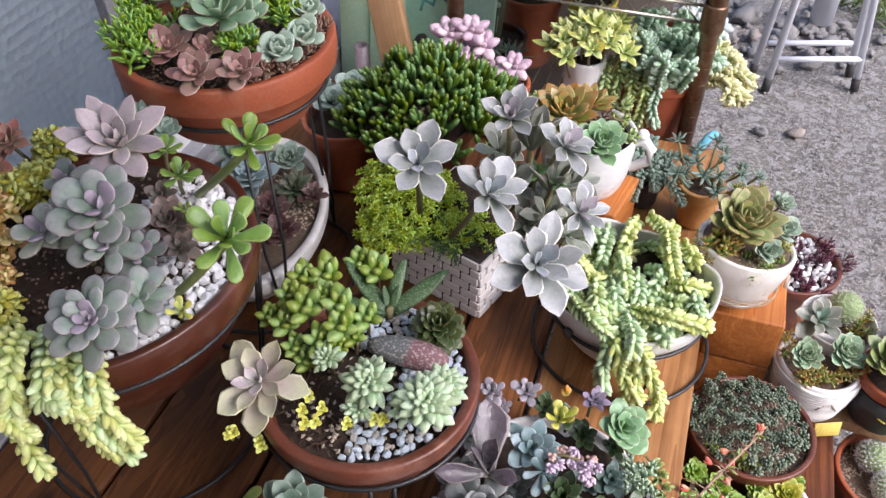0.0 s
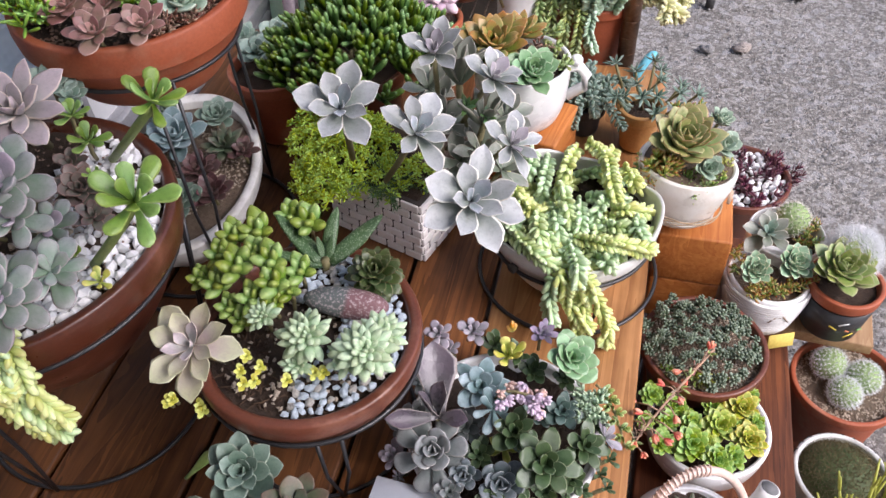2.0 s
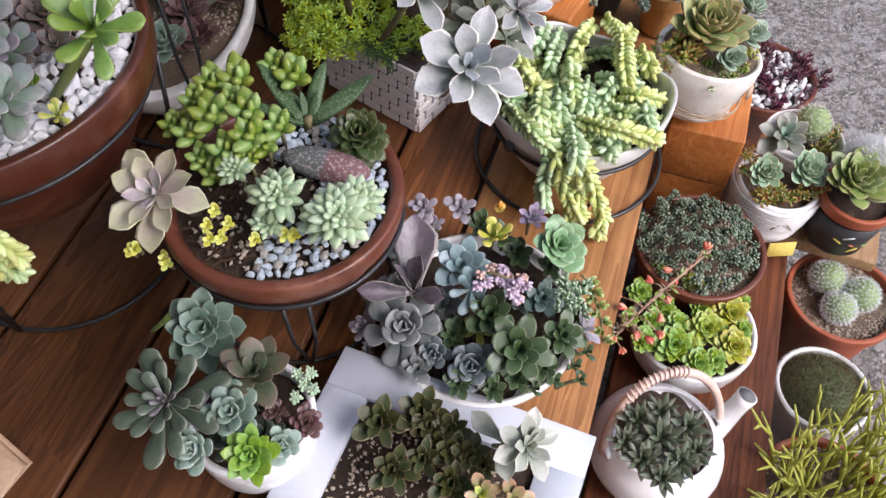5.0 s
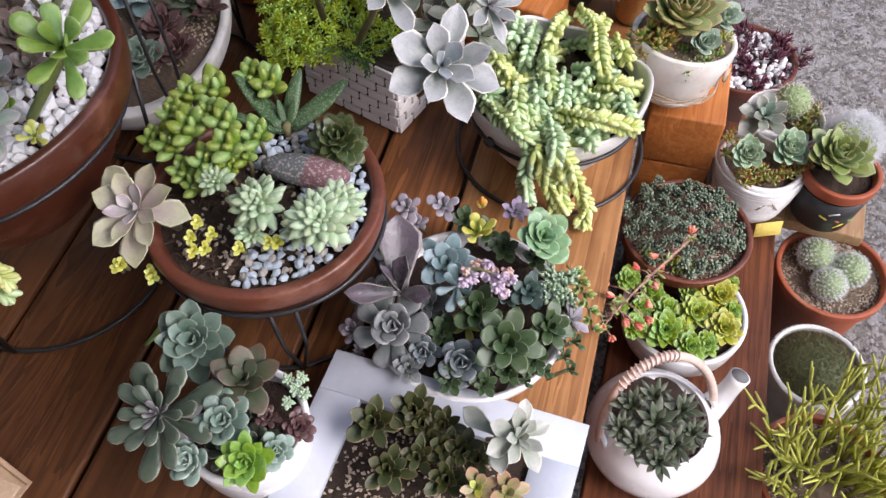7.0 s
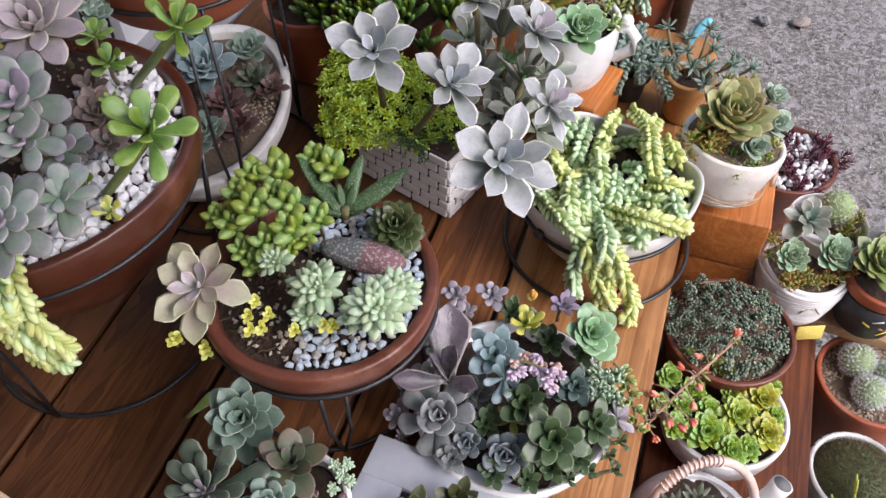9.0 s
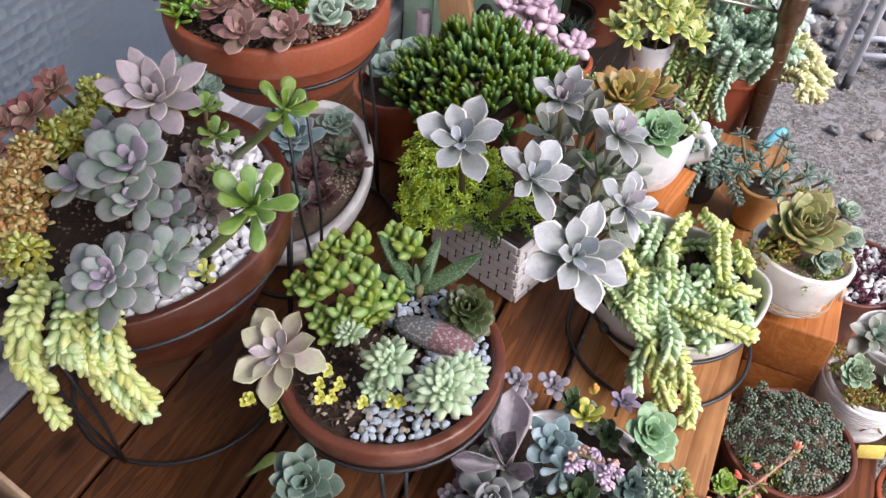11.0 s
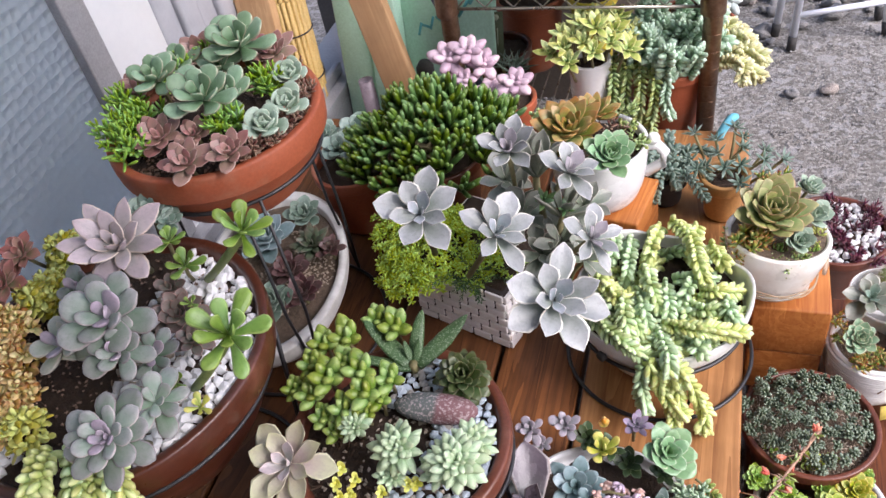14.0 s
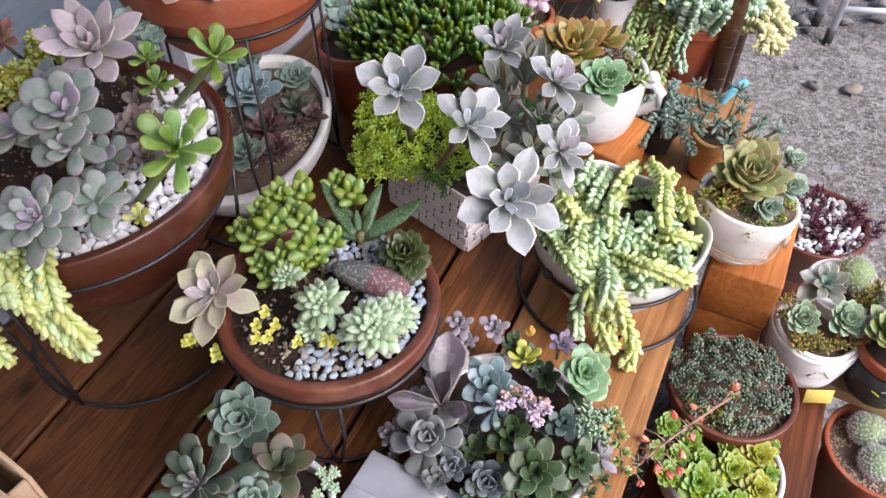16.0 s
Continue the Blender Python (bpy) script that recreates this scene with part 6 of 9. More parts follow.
# blue and dark rosettes in the grey pot
rosette(grey_pot, "echeveria", BLUE, -0.230, 0.761, 0.088, 0.0400, 24, (0.0, -0.25), wide=0.85)
rosette(grey_pot, "echeveria", BLUEGREEN, -0.186, 0.794, 0.088, 0.0270, 20, (0.0, -0.25), wide=0.95)
rosette(grey_pot, "lance", DARKGREEN, -0.172, 0.738, 0.088, 0.0320, 20, (0.0, -0.25), wide=1.2)
rosette(grey_pot, "echeveria", DARKRED, -0.197, 0.700, 0.088, 0.0280, 22, (0.0, -0.25), wide=0.8)
rosette(grey_pot, "echeveria", DARKRED, -0.178, 0.663, 0.088, 0.0260, 22, (0.0, -0.25), wide=0.8)
rosette(grey_pot, "echeveria", BLUEGREEN, -0.211, 0.655, 0.088, 0.0290, 24, (0.0, -0.25), wide=0.9)
rosette(grey_pot, "echeveria", DARKRED, -0.150, 0.728, 0.088, 0.0200, 14, (0.0, -0.25), wide=0.75)
rosette(grey_pot, "echeveria", BLUEGREEN, -0.253, 0.812, 0.088, 0.0290, 20, (0.0, -0.25), wide=0.9)

# pale blue rosettes in the back pot
rosette(back_pot, "round", MINTBLUE, -0.142, 0.890, 0.110, 0.0284, 14, (0, -0.3))
rosette(back_pot, "round", MINTBLUE, -0.120, 0.927, 0.110, 0.0276, 14, (0, -0.3))
rosette(back_pot, "round", MINTBLUE, -0.117, 0.862, 0.110, 0.0222, 14, (0, -0.3))
rosette(back_pot, "round", MINTBLUE, -0.161, 0.927, 0.110, 0.0233, 14, (0, -0.3))
rosette(back_pot, "round", MINTBLUE, -0.102, 0.883, 0.110, 0.0211, 14, (0, -0.3))

# yellow-green rosettes and coral flowers
rosette(aeonium_pot, "round", AEONIUM, 0.267, 0.470, -0.078, 0.0157, 34, (0.0, -0.35), low=4, high=84, wide=0.72, inner=0.25, openness=0.8)
rosette(aeonium_pot, "round", AEONIUM, 0.293, 0.493, -0.078, 0.0161, 34, (0.0, -0.35), low=4, high=84, wide=0.72, inner=0.25, openness=0.8)
rosette(aeonium_pot, "round", AEOMID, 0.323, 0.475, -0.078, 0.0221, 34, (0.0, -0.35), low=4, high=84, wide=0.72, inner=0.25, openness=0.8)
rosette(aeonium_pot, "round", AEONIUM, 0.348, 0.474, -0.078, 0.0148, 34, (0.0, -0.35), low=4, high=84, wide=0.72, inner=0.25, openness=0.8)
rosette(aeonium_pot, "round", AEONIUM, 0.288, 0.454, -0.078, 0.0157, 34, (0.0, -0.35), low=4, high=84, wide=0.72, inner=0.25, openness=0.8)
rosette(aeonium_pot, "round", AEOMID, 0.326, 0.426, -0.078, 0.0222, 34, (0.0, -0.35), low=4, high=84, wide=0.72, inner=0.25, openness=0.8)
rosette(aeonium_pot, "round", AEOYELLOW, 0.355, 0.443, -0.078, 0.0213, 34, (0.0, -0.35), low=4, high=84, wide=0.72, inner=0.25, openness=0.8)
rosette(aeonium_pot, "round", AEONIUM, 0.291, 0.408, -0.078, 0.0230, 34, (0.0, -0.35), low=4, high=84, wide=0.72, inner=0.25, openness=0.8)
rosette(aeonium_pot, "round", AEOYELLOW, 0.349, 0.406, -0.078, 0.0215, 34, (0.0, -0.35), low=4, high=84, wide=0.72, inner=0.25, openness=0.8)
rosette(aeonium_pot, "round", AEONIUM, 0.312, 0.388, -0.078, 0.0178, 34, (0.0, -0.35), low=4, high=84, wide=0.72, inner=0.25, openness=0.8)
rosette(aeonium_pot, "round", AEONIUM, 0.328, 0.390, -0.078, 0.0154, 34, (0.0, -0.35), low=4, high=84, wide=0.72, inner=0.25, openness=0.8)
rosette(aeonium_pot, "round", AEONIUM, 0.299, 0.432, -0.078, 0.0155, 34, (0.0, -0.35), low=4, high=84, wide=0.72, inner=0.25, openness=0.8)
rosette(aeonium_pot, "round", AEONIUM, 0.264, 0.413, -0.078, 0.0165, 34, (0.0, -0.35), low=4, high=84, wide=0.72, inner=0.25, openness=0.8)
rosette(aeonium_pot, "round", AEONIUM, 0.363, 0.425, -0.078, 0.0125, 34, (0.0, -0.35), low=4, high=84, wide=0.72, inner=0.25, openness=0.8)
rosette(aeonium_pot, "round", AEONIUM, 0.327, 0.450, -0.078, 0.0145, 34, (0.0, -0.35), low=4, high=84, wide=0.72, inner=0.25, openness=0.8)
rosette(aeonium_pot, "round", AEONIUM, 0.368, 0.456, -0.078, 0.0128, 34, (0.0, -0.35), low=4, high=84, wide=0.72, inner=0.25, openness=0.8)
rosette(aeonium_pot, "round", AEONIUM, 0.275, 0.436, -0.078, 0.0142, 34, (0.0, -0.35), low=4, high=84, wide=0.72, inner=0.25, openness=0.8)
rosette(aeonium_pot, "round", AEONIUM, 0.312, 0.484, -0.078, 0.0134, 34, (0.0, -0.35), low=4, high=84, wide=0.72, inner=0.25, openness=0.8)
rosette(aeonium_pot, "round", AEONIUM, 0.342, 0.420, -0.078, 0.0131, 34, (0.0, -0.35), low=4, high=84, wide=0.72, inner=0.25, openness=0.8)
rosette(aeonium_pot, "round", AEOMID, 0.308, 0.410, -0.078, 0.0116, 34, (0.0, -0.35), low=4, high=84, wide=0.72, inner=0.25, openness=0.8)
rosette(aeonium_pot, "round", AEONIUM, 0.343, 0.453, -0.078, 0.0120, 34, (0.0, -0.35), low=4, high=84, wide=0.72, inner=0.25, openness=0.8)
rosette(aeonium_pot, "round", AEONIUM, 0.252, 0.439, -0.078, 0.0115, 34, (0.0, -0.35), low=4, high=84, wide=0.72, inner=0.25, openness=0.8)

# dark lance leaves in the teapot
rosette(teapot, "lance", SLATE, 0.252, 0.296, -0.040, 0.0286, 18, (0, -0.2), low=8, high=80, inner=0.5, wide=0.85)
rosette(teapot, "lance", SLATE, 0.235, 0.313, -0.040, 0.0228, 18, (0, -0.2), low=8, high=80, inner=0.5, wide=0.85)
rosette(teapot, "lance", SLATE, 0.276, 0.305, -0.040, 0.0236, 18, (0, -0.2), low=8, high=80, inner=0.5, wide=0.85)
rosette(teapot, "lance", SLATE, 0.233, 0.277, -0.040, 0.0222, 18, (0, -0.2), low=8, high=80, inner=0.5, wide=0.85)
rosette(teapot, "lance", SLATE, 0.264, 0.275, -0.040, 0.0238, 18, (0, -0.2), low=8, high=80, inner=0.5, wide=0.85)
rosette(teapot, "lance", SLATE, 0.256, 0.320, -0.040, 0.0212, 18, (0, -0.2), low=8, high=80, inner=0.5, wide=0.85)
rosette(teapot, "lance", SLATE, 0.247, 0.261, -0.040, 0.0210, 18, (0, -0.2), low=8, high=80, inner=0.5, wide=0.85)
rosette(teapot, "lance", SLATE, 0.281, 0.284, -0.040, 0.0189, 18, (0, -0.2), low=8, high=80, inner=0.5, wide=0.85)
rosette(teapot, "lance", SLATE, 0.221, 0.293, -0.040, 0.0190, 18, (0, -0.2), low=8, high=80, inner=0.5, wide=0.85)

# pale rosettes in the small white pots
rosette(mini_pot, "echeveria", PALEGREENEDGE, 0.414, 0.597, -0.040, 0.0229, 34, (-0.1, -0.45), low=14, high=84, openness=0.9, inner=0.35, wide=0.85)
rosette(mini_pot, "echeveria", PALEGREENEDGE, 0.460, 0.601, -0.040, 0.0268, 34, (0.1, -0.45), low=14, high=84, openness=0.9, inner=0.35, wide=0.85)
rosette(plastic_pot, "ghost", PALEAGAVE, 0.449, 0.651, -0.040, 0.0352, 13, (-0.1, -0.35), low=-4, high=74, openness=0.7, inner=0.22, wide=1.0, stem=0.03, heart=MINTBLUE)
clump(mini_pot, REDSPIKE, "bean", 0.407, 0.640, -0.050, 0.0076, 30, 0.008)
clump(mini_pot, REDSPIKE, "bean", 0.409, 0.618, -0.050, 0.0075, 30, 0.008)
clump(mini_pot, REDSPIKE, "bean", 0.430, 0.576, -0.050, 0.0074, 30, 0.008)
clump(mini_pot, REDSPIKE, "bean", 0.420, 0.580, -0.050, 0.0074, 30, 0.008)
clump(mini_pot, REDSPIKE, "bean", 0.406, 0.577, -0.050, 0.0073, 30, 0.008)
clump(mini_pot, REDSPIKE, "bean", 0.440, 0.579, -0.050, 0.0075, 30, 0.008)
clump(mini_pot, REDSPIKE, "bean", 0.462, 0.580, -0.050, 0.0075, 30, 0.008)
clump(mini_pot, REDSPIKE, "bean", 0.479, 0.594, -0.050, 0.0076, 30, 0.008)
clump(mini_pot, REDSPIKE, "bean", 0.488, 0.600, -0.050, 0.0077, 30, 0.008)
clump(plastic_pot, REDSPIKE, "bean", 0.503, 0.654, -0.052, 0.0095, 34, 0.0085)
clump(plastic_pot, REDSPIKE, "bean", 0.491, 0.642, -0.052, 0.0093, 34, 0.0085)
clump(plastic_pot, REDSPIKE, "bean", 0.514, 0.665, -0.052, 0.0096, 34, 0.0085)
rosette(black_pot, "keel", AGAVEGREEN, 0.506, 0.582, -0.036, 0.0400, 40, (0, -0.3), wide=1.1, inner=0.4, low=10, openness=0.85, high=86)

# crowded rosettes in the low white planter
rosette(purple_planter, "lilac", LILACGREY, 0.046, 0.469, 0.063, 0.0163, 11, (-0.1, -0.3), low=0, high=76, wide=0.85, inner=0.3)
rosette(purple_planter, "lilac", LILACGREY, 0.078, 0.469, 0.063, 0.0168, 11, (0.05, -0.3), low=0, high=76, wide=0.85, inner=0.3)
rosette(purple_planter, "lilac", LILACGREY, 0.054, 0.458, 0.053, 0.0132, 9, (-0.2, -0.4), low=0, high=70, wide=0.85, inner=0.3)
rosette(purple_planter, "keel", VIOLET, 0.142, 0.462, 0.058, 0.0169, 14, (0.1, -0.2), low=10, high=78, wide=0.9, inner=0.25)
rosette(purple_planter, "round", GREENROS, 0.160, 0.424, 0.068, 0.0285, 20, (0.2, -0.35), low=6, high=82, openness=0.75, inner=0.26, wide=1.0)
rosette(purple_planter, "spoon", YELLOWGREEN, 0.106, 0.437, 0.063, 0.0218, 9, (0, -0.2), low=30, high=84, wide=0.9, inner=0.5)
rosette(purple_planter, "lance", DEEPGREEN, 0.116, 0.441, 0.058, 0.0170, 8, (0, -0.2), low=25, high=75, wide=1.3, inner=0.6)
rosette(purple_planter, "round", BLUE, 0.078, 0.403, 0.068, 0.0287, 15, (0.0, -0.4), low=4, high=78, openness=0.7, inner=0.3, wide=0.75)
rosette(purple_planter, "spoon", BLUE, 0.085, 0.380, 0.070, 0.0225, 8, (0.1, -0.7), low=0, high=50, inner=0.6, wide=0.9)
rosette(purple_planter, "lilac", SMOKE, 0.032, 0.352, 0.058, 0.0233, 13, (-0.1, -0.4), low=24, high=82, openness=0.8, inner=0.35, wide=1.15)
rosette(purple_planter, "spoon", SMOKE, 0.031, 0.354, 0.052, 0.0357, 8, (-0.1, -0.5), low=-8, high=10, inner=0.85, wide=1.15)
rosette(purple_planter, "lilac", LILACGREY, -0.003, 0.362, 0.038, 0.0155, 12, (-0.5, -0.4), low=-4, high=76, inner=0.3, wide=0.85)
rosette(purple_planter, "bean", LILACGREY, 0.000, 0.353, 0.018, 0.0098, 9, (-0.5, -0.7), low=10, high=70, inner=0.5, wide=1.0)
rosette(purple_planter, "echeveria", DEEPGREEN, 0.101, 0.362, 0.058, 0.0245, 13, (0.05, -0.35), low=10, high=78, inner=0.35, wide=0.8)
rosette(purple_planter, "echeveria", YELLOWGREEN, 0.092, 0.359, 0.040, 0.0163, 5, (0, -0.6), low=-5, high=25, inner=0.8, wide=0.8)
rosette(purple_planter, "lilac", SLATEBLUE, 0.055, 0.336, 0.042, 0.0188, 15, (-0.1, -0.5), low=14, high=82, inner=0.35, wide=0.95, openness=0.8)
rosette(purple_planter, "lilac", SLATEBLUE, 0.084, 0.325, 0.042, 0.0243, 17, (0, -0.5), low=12, high=82, inner=0.35, wide=1.05, openness=0.85)
rosette(purple_planter, "round", DEEPGREEN, 0.122, 0.329, 0.060, 0.0321, 15, (0.1, -0.45), low=-4, high=78, openness=0.75, inner=0.26, wide=0.8)
rosette(purple_planter, "round", DEEPGREEN, 0.157, 0.344, 0.056, 0.0244, 14, (0.3, -0.35), low=-4, high=78, openness=0.75, inner=0.26, wide=0.75)
rosette(purple_planter, "round", BLUEGREENDARK, 0.145, 0.379, 0.056, 0.0202, 14, (0.1, -0.3), low=5, high=78, inner=0.3, wide=0.8)
rosette(purple_planter, "round", BLUEGREENDARK, 0.126, 0.385, 0.048, 0.0165, 12, (0.1, -0.3), low=5, high=78, inner=0.3, wide=0.8)
rosette(purple_planter, "ghost", LILACGREY, 0.177, 0.354, 0.048, 0.0192, 8, (0.6, -0.2), low=0, high=60, inner=0.4, wide=0.8)
rosette(purple_planter, "echeveria", SMOKE, 0.007, 0.389, 0.042, 0.0196, 12, (0, -0.3), low=0, high=70, inner=0.3, wide=0.85)
rosette(purple_planter, "echeveria", SMOKE, 0.061, 0.381, 0.042, 0.0214, 12, (0, -0.3), low=0, high=70, inner=0.3, wide=0.85)
rosette(purple_planter, "echeveria", DEEPGREEN, 0.113, 0.353, 0.042, 0.0172, 12, (0, -0.3), low=0, high=70, inner=0.3, wide=0.85)
rosette(purple_planter, "echeveria", DEEPGREEN, 0.143, 0.322, 0.042, 0.0160, 12, (0, -0.3), low=0, high=70, inner=0.3, wide=0.85)
rosette(purple_planter, "echeveria", DEEPGREEN, 0.101, 0.304, 0.042, 0.0138, 12, (0, -0.3), low=0, high=70, inner=0.3, wide=0.85)
rosette(purple_planter, "echeveria", DEEPGREEN, 0.174, 0.375, 0.042, 0.0167, 12, (0, -0.3), low=0, high=70, inner=0.3, wide=0.85)
rosette(purple_planter, "echeveria", SMOKE, 0.026, 0.433, 0.042, 0.0182, 12, (0, -0.3), low=0, high=70, inner=0.3, wide=0.85)
rosette(purple_planter, "echeveria", DEEPGREEN, 0.097, 0.465, 0.042, 0.0176, 12, (0, -0.3), low=0, high=70, inner=0.3, wide=0.85)
rosette(purple_planter, "echeveria", DEEPGREEN, 0.129, 0.433, 0.042, 0.0173, 12, (0, -0.3), low=0, high=70, inner=0.3, wide=0.85)
rosette(purple_planter, "echeveria", DEEPGREEN, 0.070, 0.353, 0.042, 0.0181, 12, (0, -0.3), low=0, high=70, inner=0.3, wide=0.85)
rosette(purple_planter, "echeveria", SMOKE, 0.042, 0.322, 0.042, 0.0158, 12, (0, -0.3), low=0, high=70, inner=0.3, wide=0.85)
rosette(purple_planter, "echeveria", DEEPGREEN, 0.074, 0.309, 0.042, 0.0157, 12, (0, -0.3), low=0, high=70, inner=0.3, wide=0.85)
rosette(purple_planter, "echeveria", SMOKE, 0.022, 0.398, 0.042, 0.0167, 12, (0, -0.3), low=0, high=70, inner=0.3, wide=0.85)
rosette(purple_planter, "echeveria", DEEPGREEN, 0.120, 0.314, 0.042, 0.0158, 12, (0, -0.3), low=0, high=70, inner=0.3, wide=0.85)
rosette(purple_planter, "echeveria", DEEPGREEN, 0.156, 0.421, 0.042, 0.0152, 12, (0, -0.3), low=0, high=70, inner=0.3, wide=0.85)
rosette(purple_planter, "spoon", DEEPGREEN, 0.150, 0.315, 0.036, 0.0104, 7, (0.5, -0.3), inner=0.6, wide=1.0)
rosette(purple_planter, "spoon", DEEPGREEN, 0.168, 0.327, 0.036, 0.0115, 7, (0.5, -0.3), inner=0.6, wide=1.0)
rosette(purple_planter, "spoon", DEEPGREEN, 0.179, 0.340, 0.036, 0.0106, 7, (0.5, -0.3), inner=0.6, wide=1.0)
rosette(purple_planter, "spoon", DEEPGREEN, 0.165, 0.346, 0.036, 0.0106, 7, (0.5, -0.3), inner=0.6, wide=1.0)
rosette(purple_planter, "spoon", DEEPGREEN, 0.171, 0.315, 0.036, 0.0085, 7, (0.5, -0.3), inner=0.6, wide=1.0)
rosette(purple_planter, "spoon", DEEPGREEN, 0.134, 0.307, 0.036, 0.0094, 7, (0.5, -0.3), inner=0.6, wide=1.0)
clump(purple_planter, MINTSTARJ, "fat", 0.173, 0.396, 0.056, 0.0064, 26, 0.0085)
clump(purple_planter, MINTSTARJ, "fat", 0.173, 0.386, 0.056, 0.0063, 26, 0.0085)
clump(purple_planter, MINTSTARJ, "fat", 0.176, 0.378, 0.056, 0.0063, 26, 0.0085)
clump(purple_planter, MINTSTARJ, "fat", 0.168, 0.380, 0.056, 0.0063, 26, 0.0085)

# dark rosettes in the white frame
rosette(frame_planter, "echeveria", FORESTGREEN, 0.014, 0.273, 0.050, 0.0242, 14, (0, -0.25), low=6, high=80, wide=0.72, inner=0.38, openness=0.8)
rosette(frame_planter, "echeveria", FORESTGREEN, 0.046, 0.281, 0.050, 0.0254, 14, (0, -0.25), low=6, high=80, wide=0.72, inner=0.38, openness=0.8)
rosette(frame_planter, "echeveria", FORESTGREEN, 0.052, 0.270, 0.050, 0.0195, 14, (0, -0.25), low=6, high=80, wide=0.72, inner=0.38, openness=0.8)
rosette(frame_planter, "echeveria", FORESTGREEN, 0.067, 0.267, 0.050, 0.0194, 14, (0, -0.25), low=6, high=80, wide=0.72, inner=0.38, openness=0.8)
rosette(frame_planter, "echeveria", FORESTGREEN, 0.025, 0.236, 0.050, 0.0225, 14, (0, -0.25), low=6, high=80, wide=0.72, inner=0.38, openness=0.8)
rosette(frame_planter, "echeveria", FORESTGREEN, 0.047, 0.244, 0.050, 0.0186, 14, (0, -0.25), low=6, high=80, wide=0.72, inner=0.38, openness=0.8)
rosette(frame_planter, "echeveria", FORESTGREEN, 0.069, 0.249, 0.050, 0.0192, 14, (0, -0.25), low=6, high=80, wide=0.72, inner=0.38, openness=0.8)
rosette(frame_planter, "echeveria", FORESTGREEN, 0.081, 0.246, 0.050, 0.0203, 14, (0, -0.25), low=6, high=80, wide=0.72, inner=0.38, openness=0.8)
rosette(frame_planter, "echeveria", FORESTGREEN, 0.067, 0.226, 0.050, 0.0201, 14, (0, -0.25), low=6, high=80, wide=0.72, inner=0.38, openness=0.8)
rosette(frame_planter, "echeveria", FORESTGREEN, 0.058, 0.257, 0.050, 0.0148, 14, (0, -0.25), low=6, high=80, wide=0.72, inner=0.38, openness=0.8)
rosette(frame_planter, "echeveria", FORESTGREEN, 0.091, 0.239, 0.050, 0.0146, 14, (0, -0.25), low=6, high=80, wide=0.72, inner=0.38, openness=0.8)
rosette(frame_planter, "ghost", PALEGHOST, 0.119, 0.241, 0.085, 0.0288, 13, (0.4, -0.35), stem=0.05, low=-6, high=76, openness=0.7, inner=0.3, wide=0.92)
rosette(frame_planter, "ghost", PALEGHOST, 0.106, 0.250, 0.070, 0.0347, 3, (-0.3, -0.1), stem=0.04, low=10, high=35, inner=0.9, wide=0.9)
rosette(frame_planter, "echeveria", PEACH, 0.088, 0.215, 0.062, 0.0176, 9, (0, -0.3), low=4, high=74, inner=0.4, wide=0.8, heart=YELLOWGREEN)
rosette(frame_planter, "echeveria", PEACH, 0.109, 0.210, 0.060, 0.0193, 9, (0.2, -0.3), low=4, high=74, inner=0.4, wide=0.8)

# blue-green rosettes in the white textured pot
rosette(blue_pot, "echeveria", BLUEGREEN, -0.115, 0.326, 0.100, 0.0347, 24, (0.05, -0.35), stem=0.05, low=0, high=82, inner=0.25, wide=0.85, openness=0.7)
rosette(blue_pot, "spoon", GREYBLUE, -0.128, 0.262, 0.112, 0.0455, 30, (-0.15, -0.3), stem=0.06, low=-12, high=82, inner=0.12, wide=0.74, openness=0.6, grow=1.1, heart=MAUVEHEART)
rosette(blue_pot, "lilac", BLUEGREEN, -0.084, 0.258, 0.105, 0.0241, 20, (0, -0.3), low=6, high=82, inner=0.3, wide=0.9, openness=0.85)
rosette(blue_pot, "keel", DARKRED2, -0.073, 0.286, 0.108, 0.0311, 12, (0.1, -0.05), low=2, high=72, inner=0.25, wide=1.15, openness=0.75, heart=DARKGREEN)
rosette(blue_pot, "lilac", MINTBLUE, -0.108, 0.235, 0.095, 0.0193, 24, (-0.2, -0.45), low=18, high=86, inner=0.4, wide=0.95, openness=0.9)
rosette(blue_pot, "keel", BRIGHTROS, -0.068, 0.230, 0.098, 0.0238, 24, (0, -0.4), low=8, high=84, inner=0.35, wide=1.0, openness=0.8)
rosette(blue_pot, "lilac", MINTBLUE, -0.051, 0.239, 0.092, 0.0165, 17, (0.3, -0.35), low=15, high=82, inner=0.35, openness=0.85)
rosette(blue_pot, "lilac", DARKRED, -0.037, 0.258, 0.086, 0.0151, 20, (0.5, -0.25), low=10, high=84, inner=0.35, wide=0.8)
rosette(blue_pot, "lilac", DARKRED, -0.058, 0.265, 0.088, 0.0110, 14, (0.1, -0.1), low=10, high=84, inner=0.35, wide=0.8)
rosette(blue_pot, "fat", MINTSTARJ, -0.044, 0.292, 0.094, 0.0060, 16, (0.3, -0.3), low=8, high=84, inner=0.5, wide=1.0, stem=0.03)
rosette(blue_pot, "fat", MINTSTARJ, -0.035, 0.293, 0.094, 0.0060, 16, (0.3, -0.3), low=8, high=84, inner=0.5, wide=1.0, stem=0.03)
rosette(blue_pot, "fat", MINTSTARJ, -0.032, 0.280, 0.094, 0.0059, 16, (0.3, -0.3), low=8, high=84, inner=0.5, wide=1.0, stem=0.03)
rosette(blue_pot, "fat", MINTSTARJ, -0.044, 0.274, 0.094, 0.0059, 16, (0.3, -0.3), low=8, high=84, inner=0.5, wide=1.0, stem=0.03)
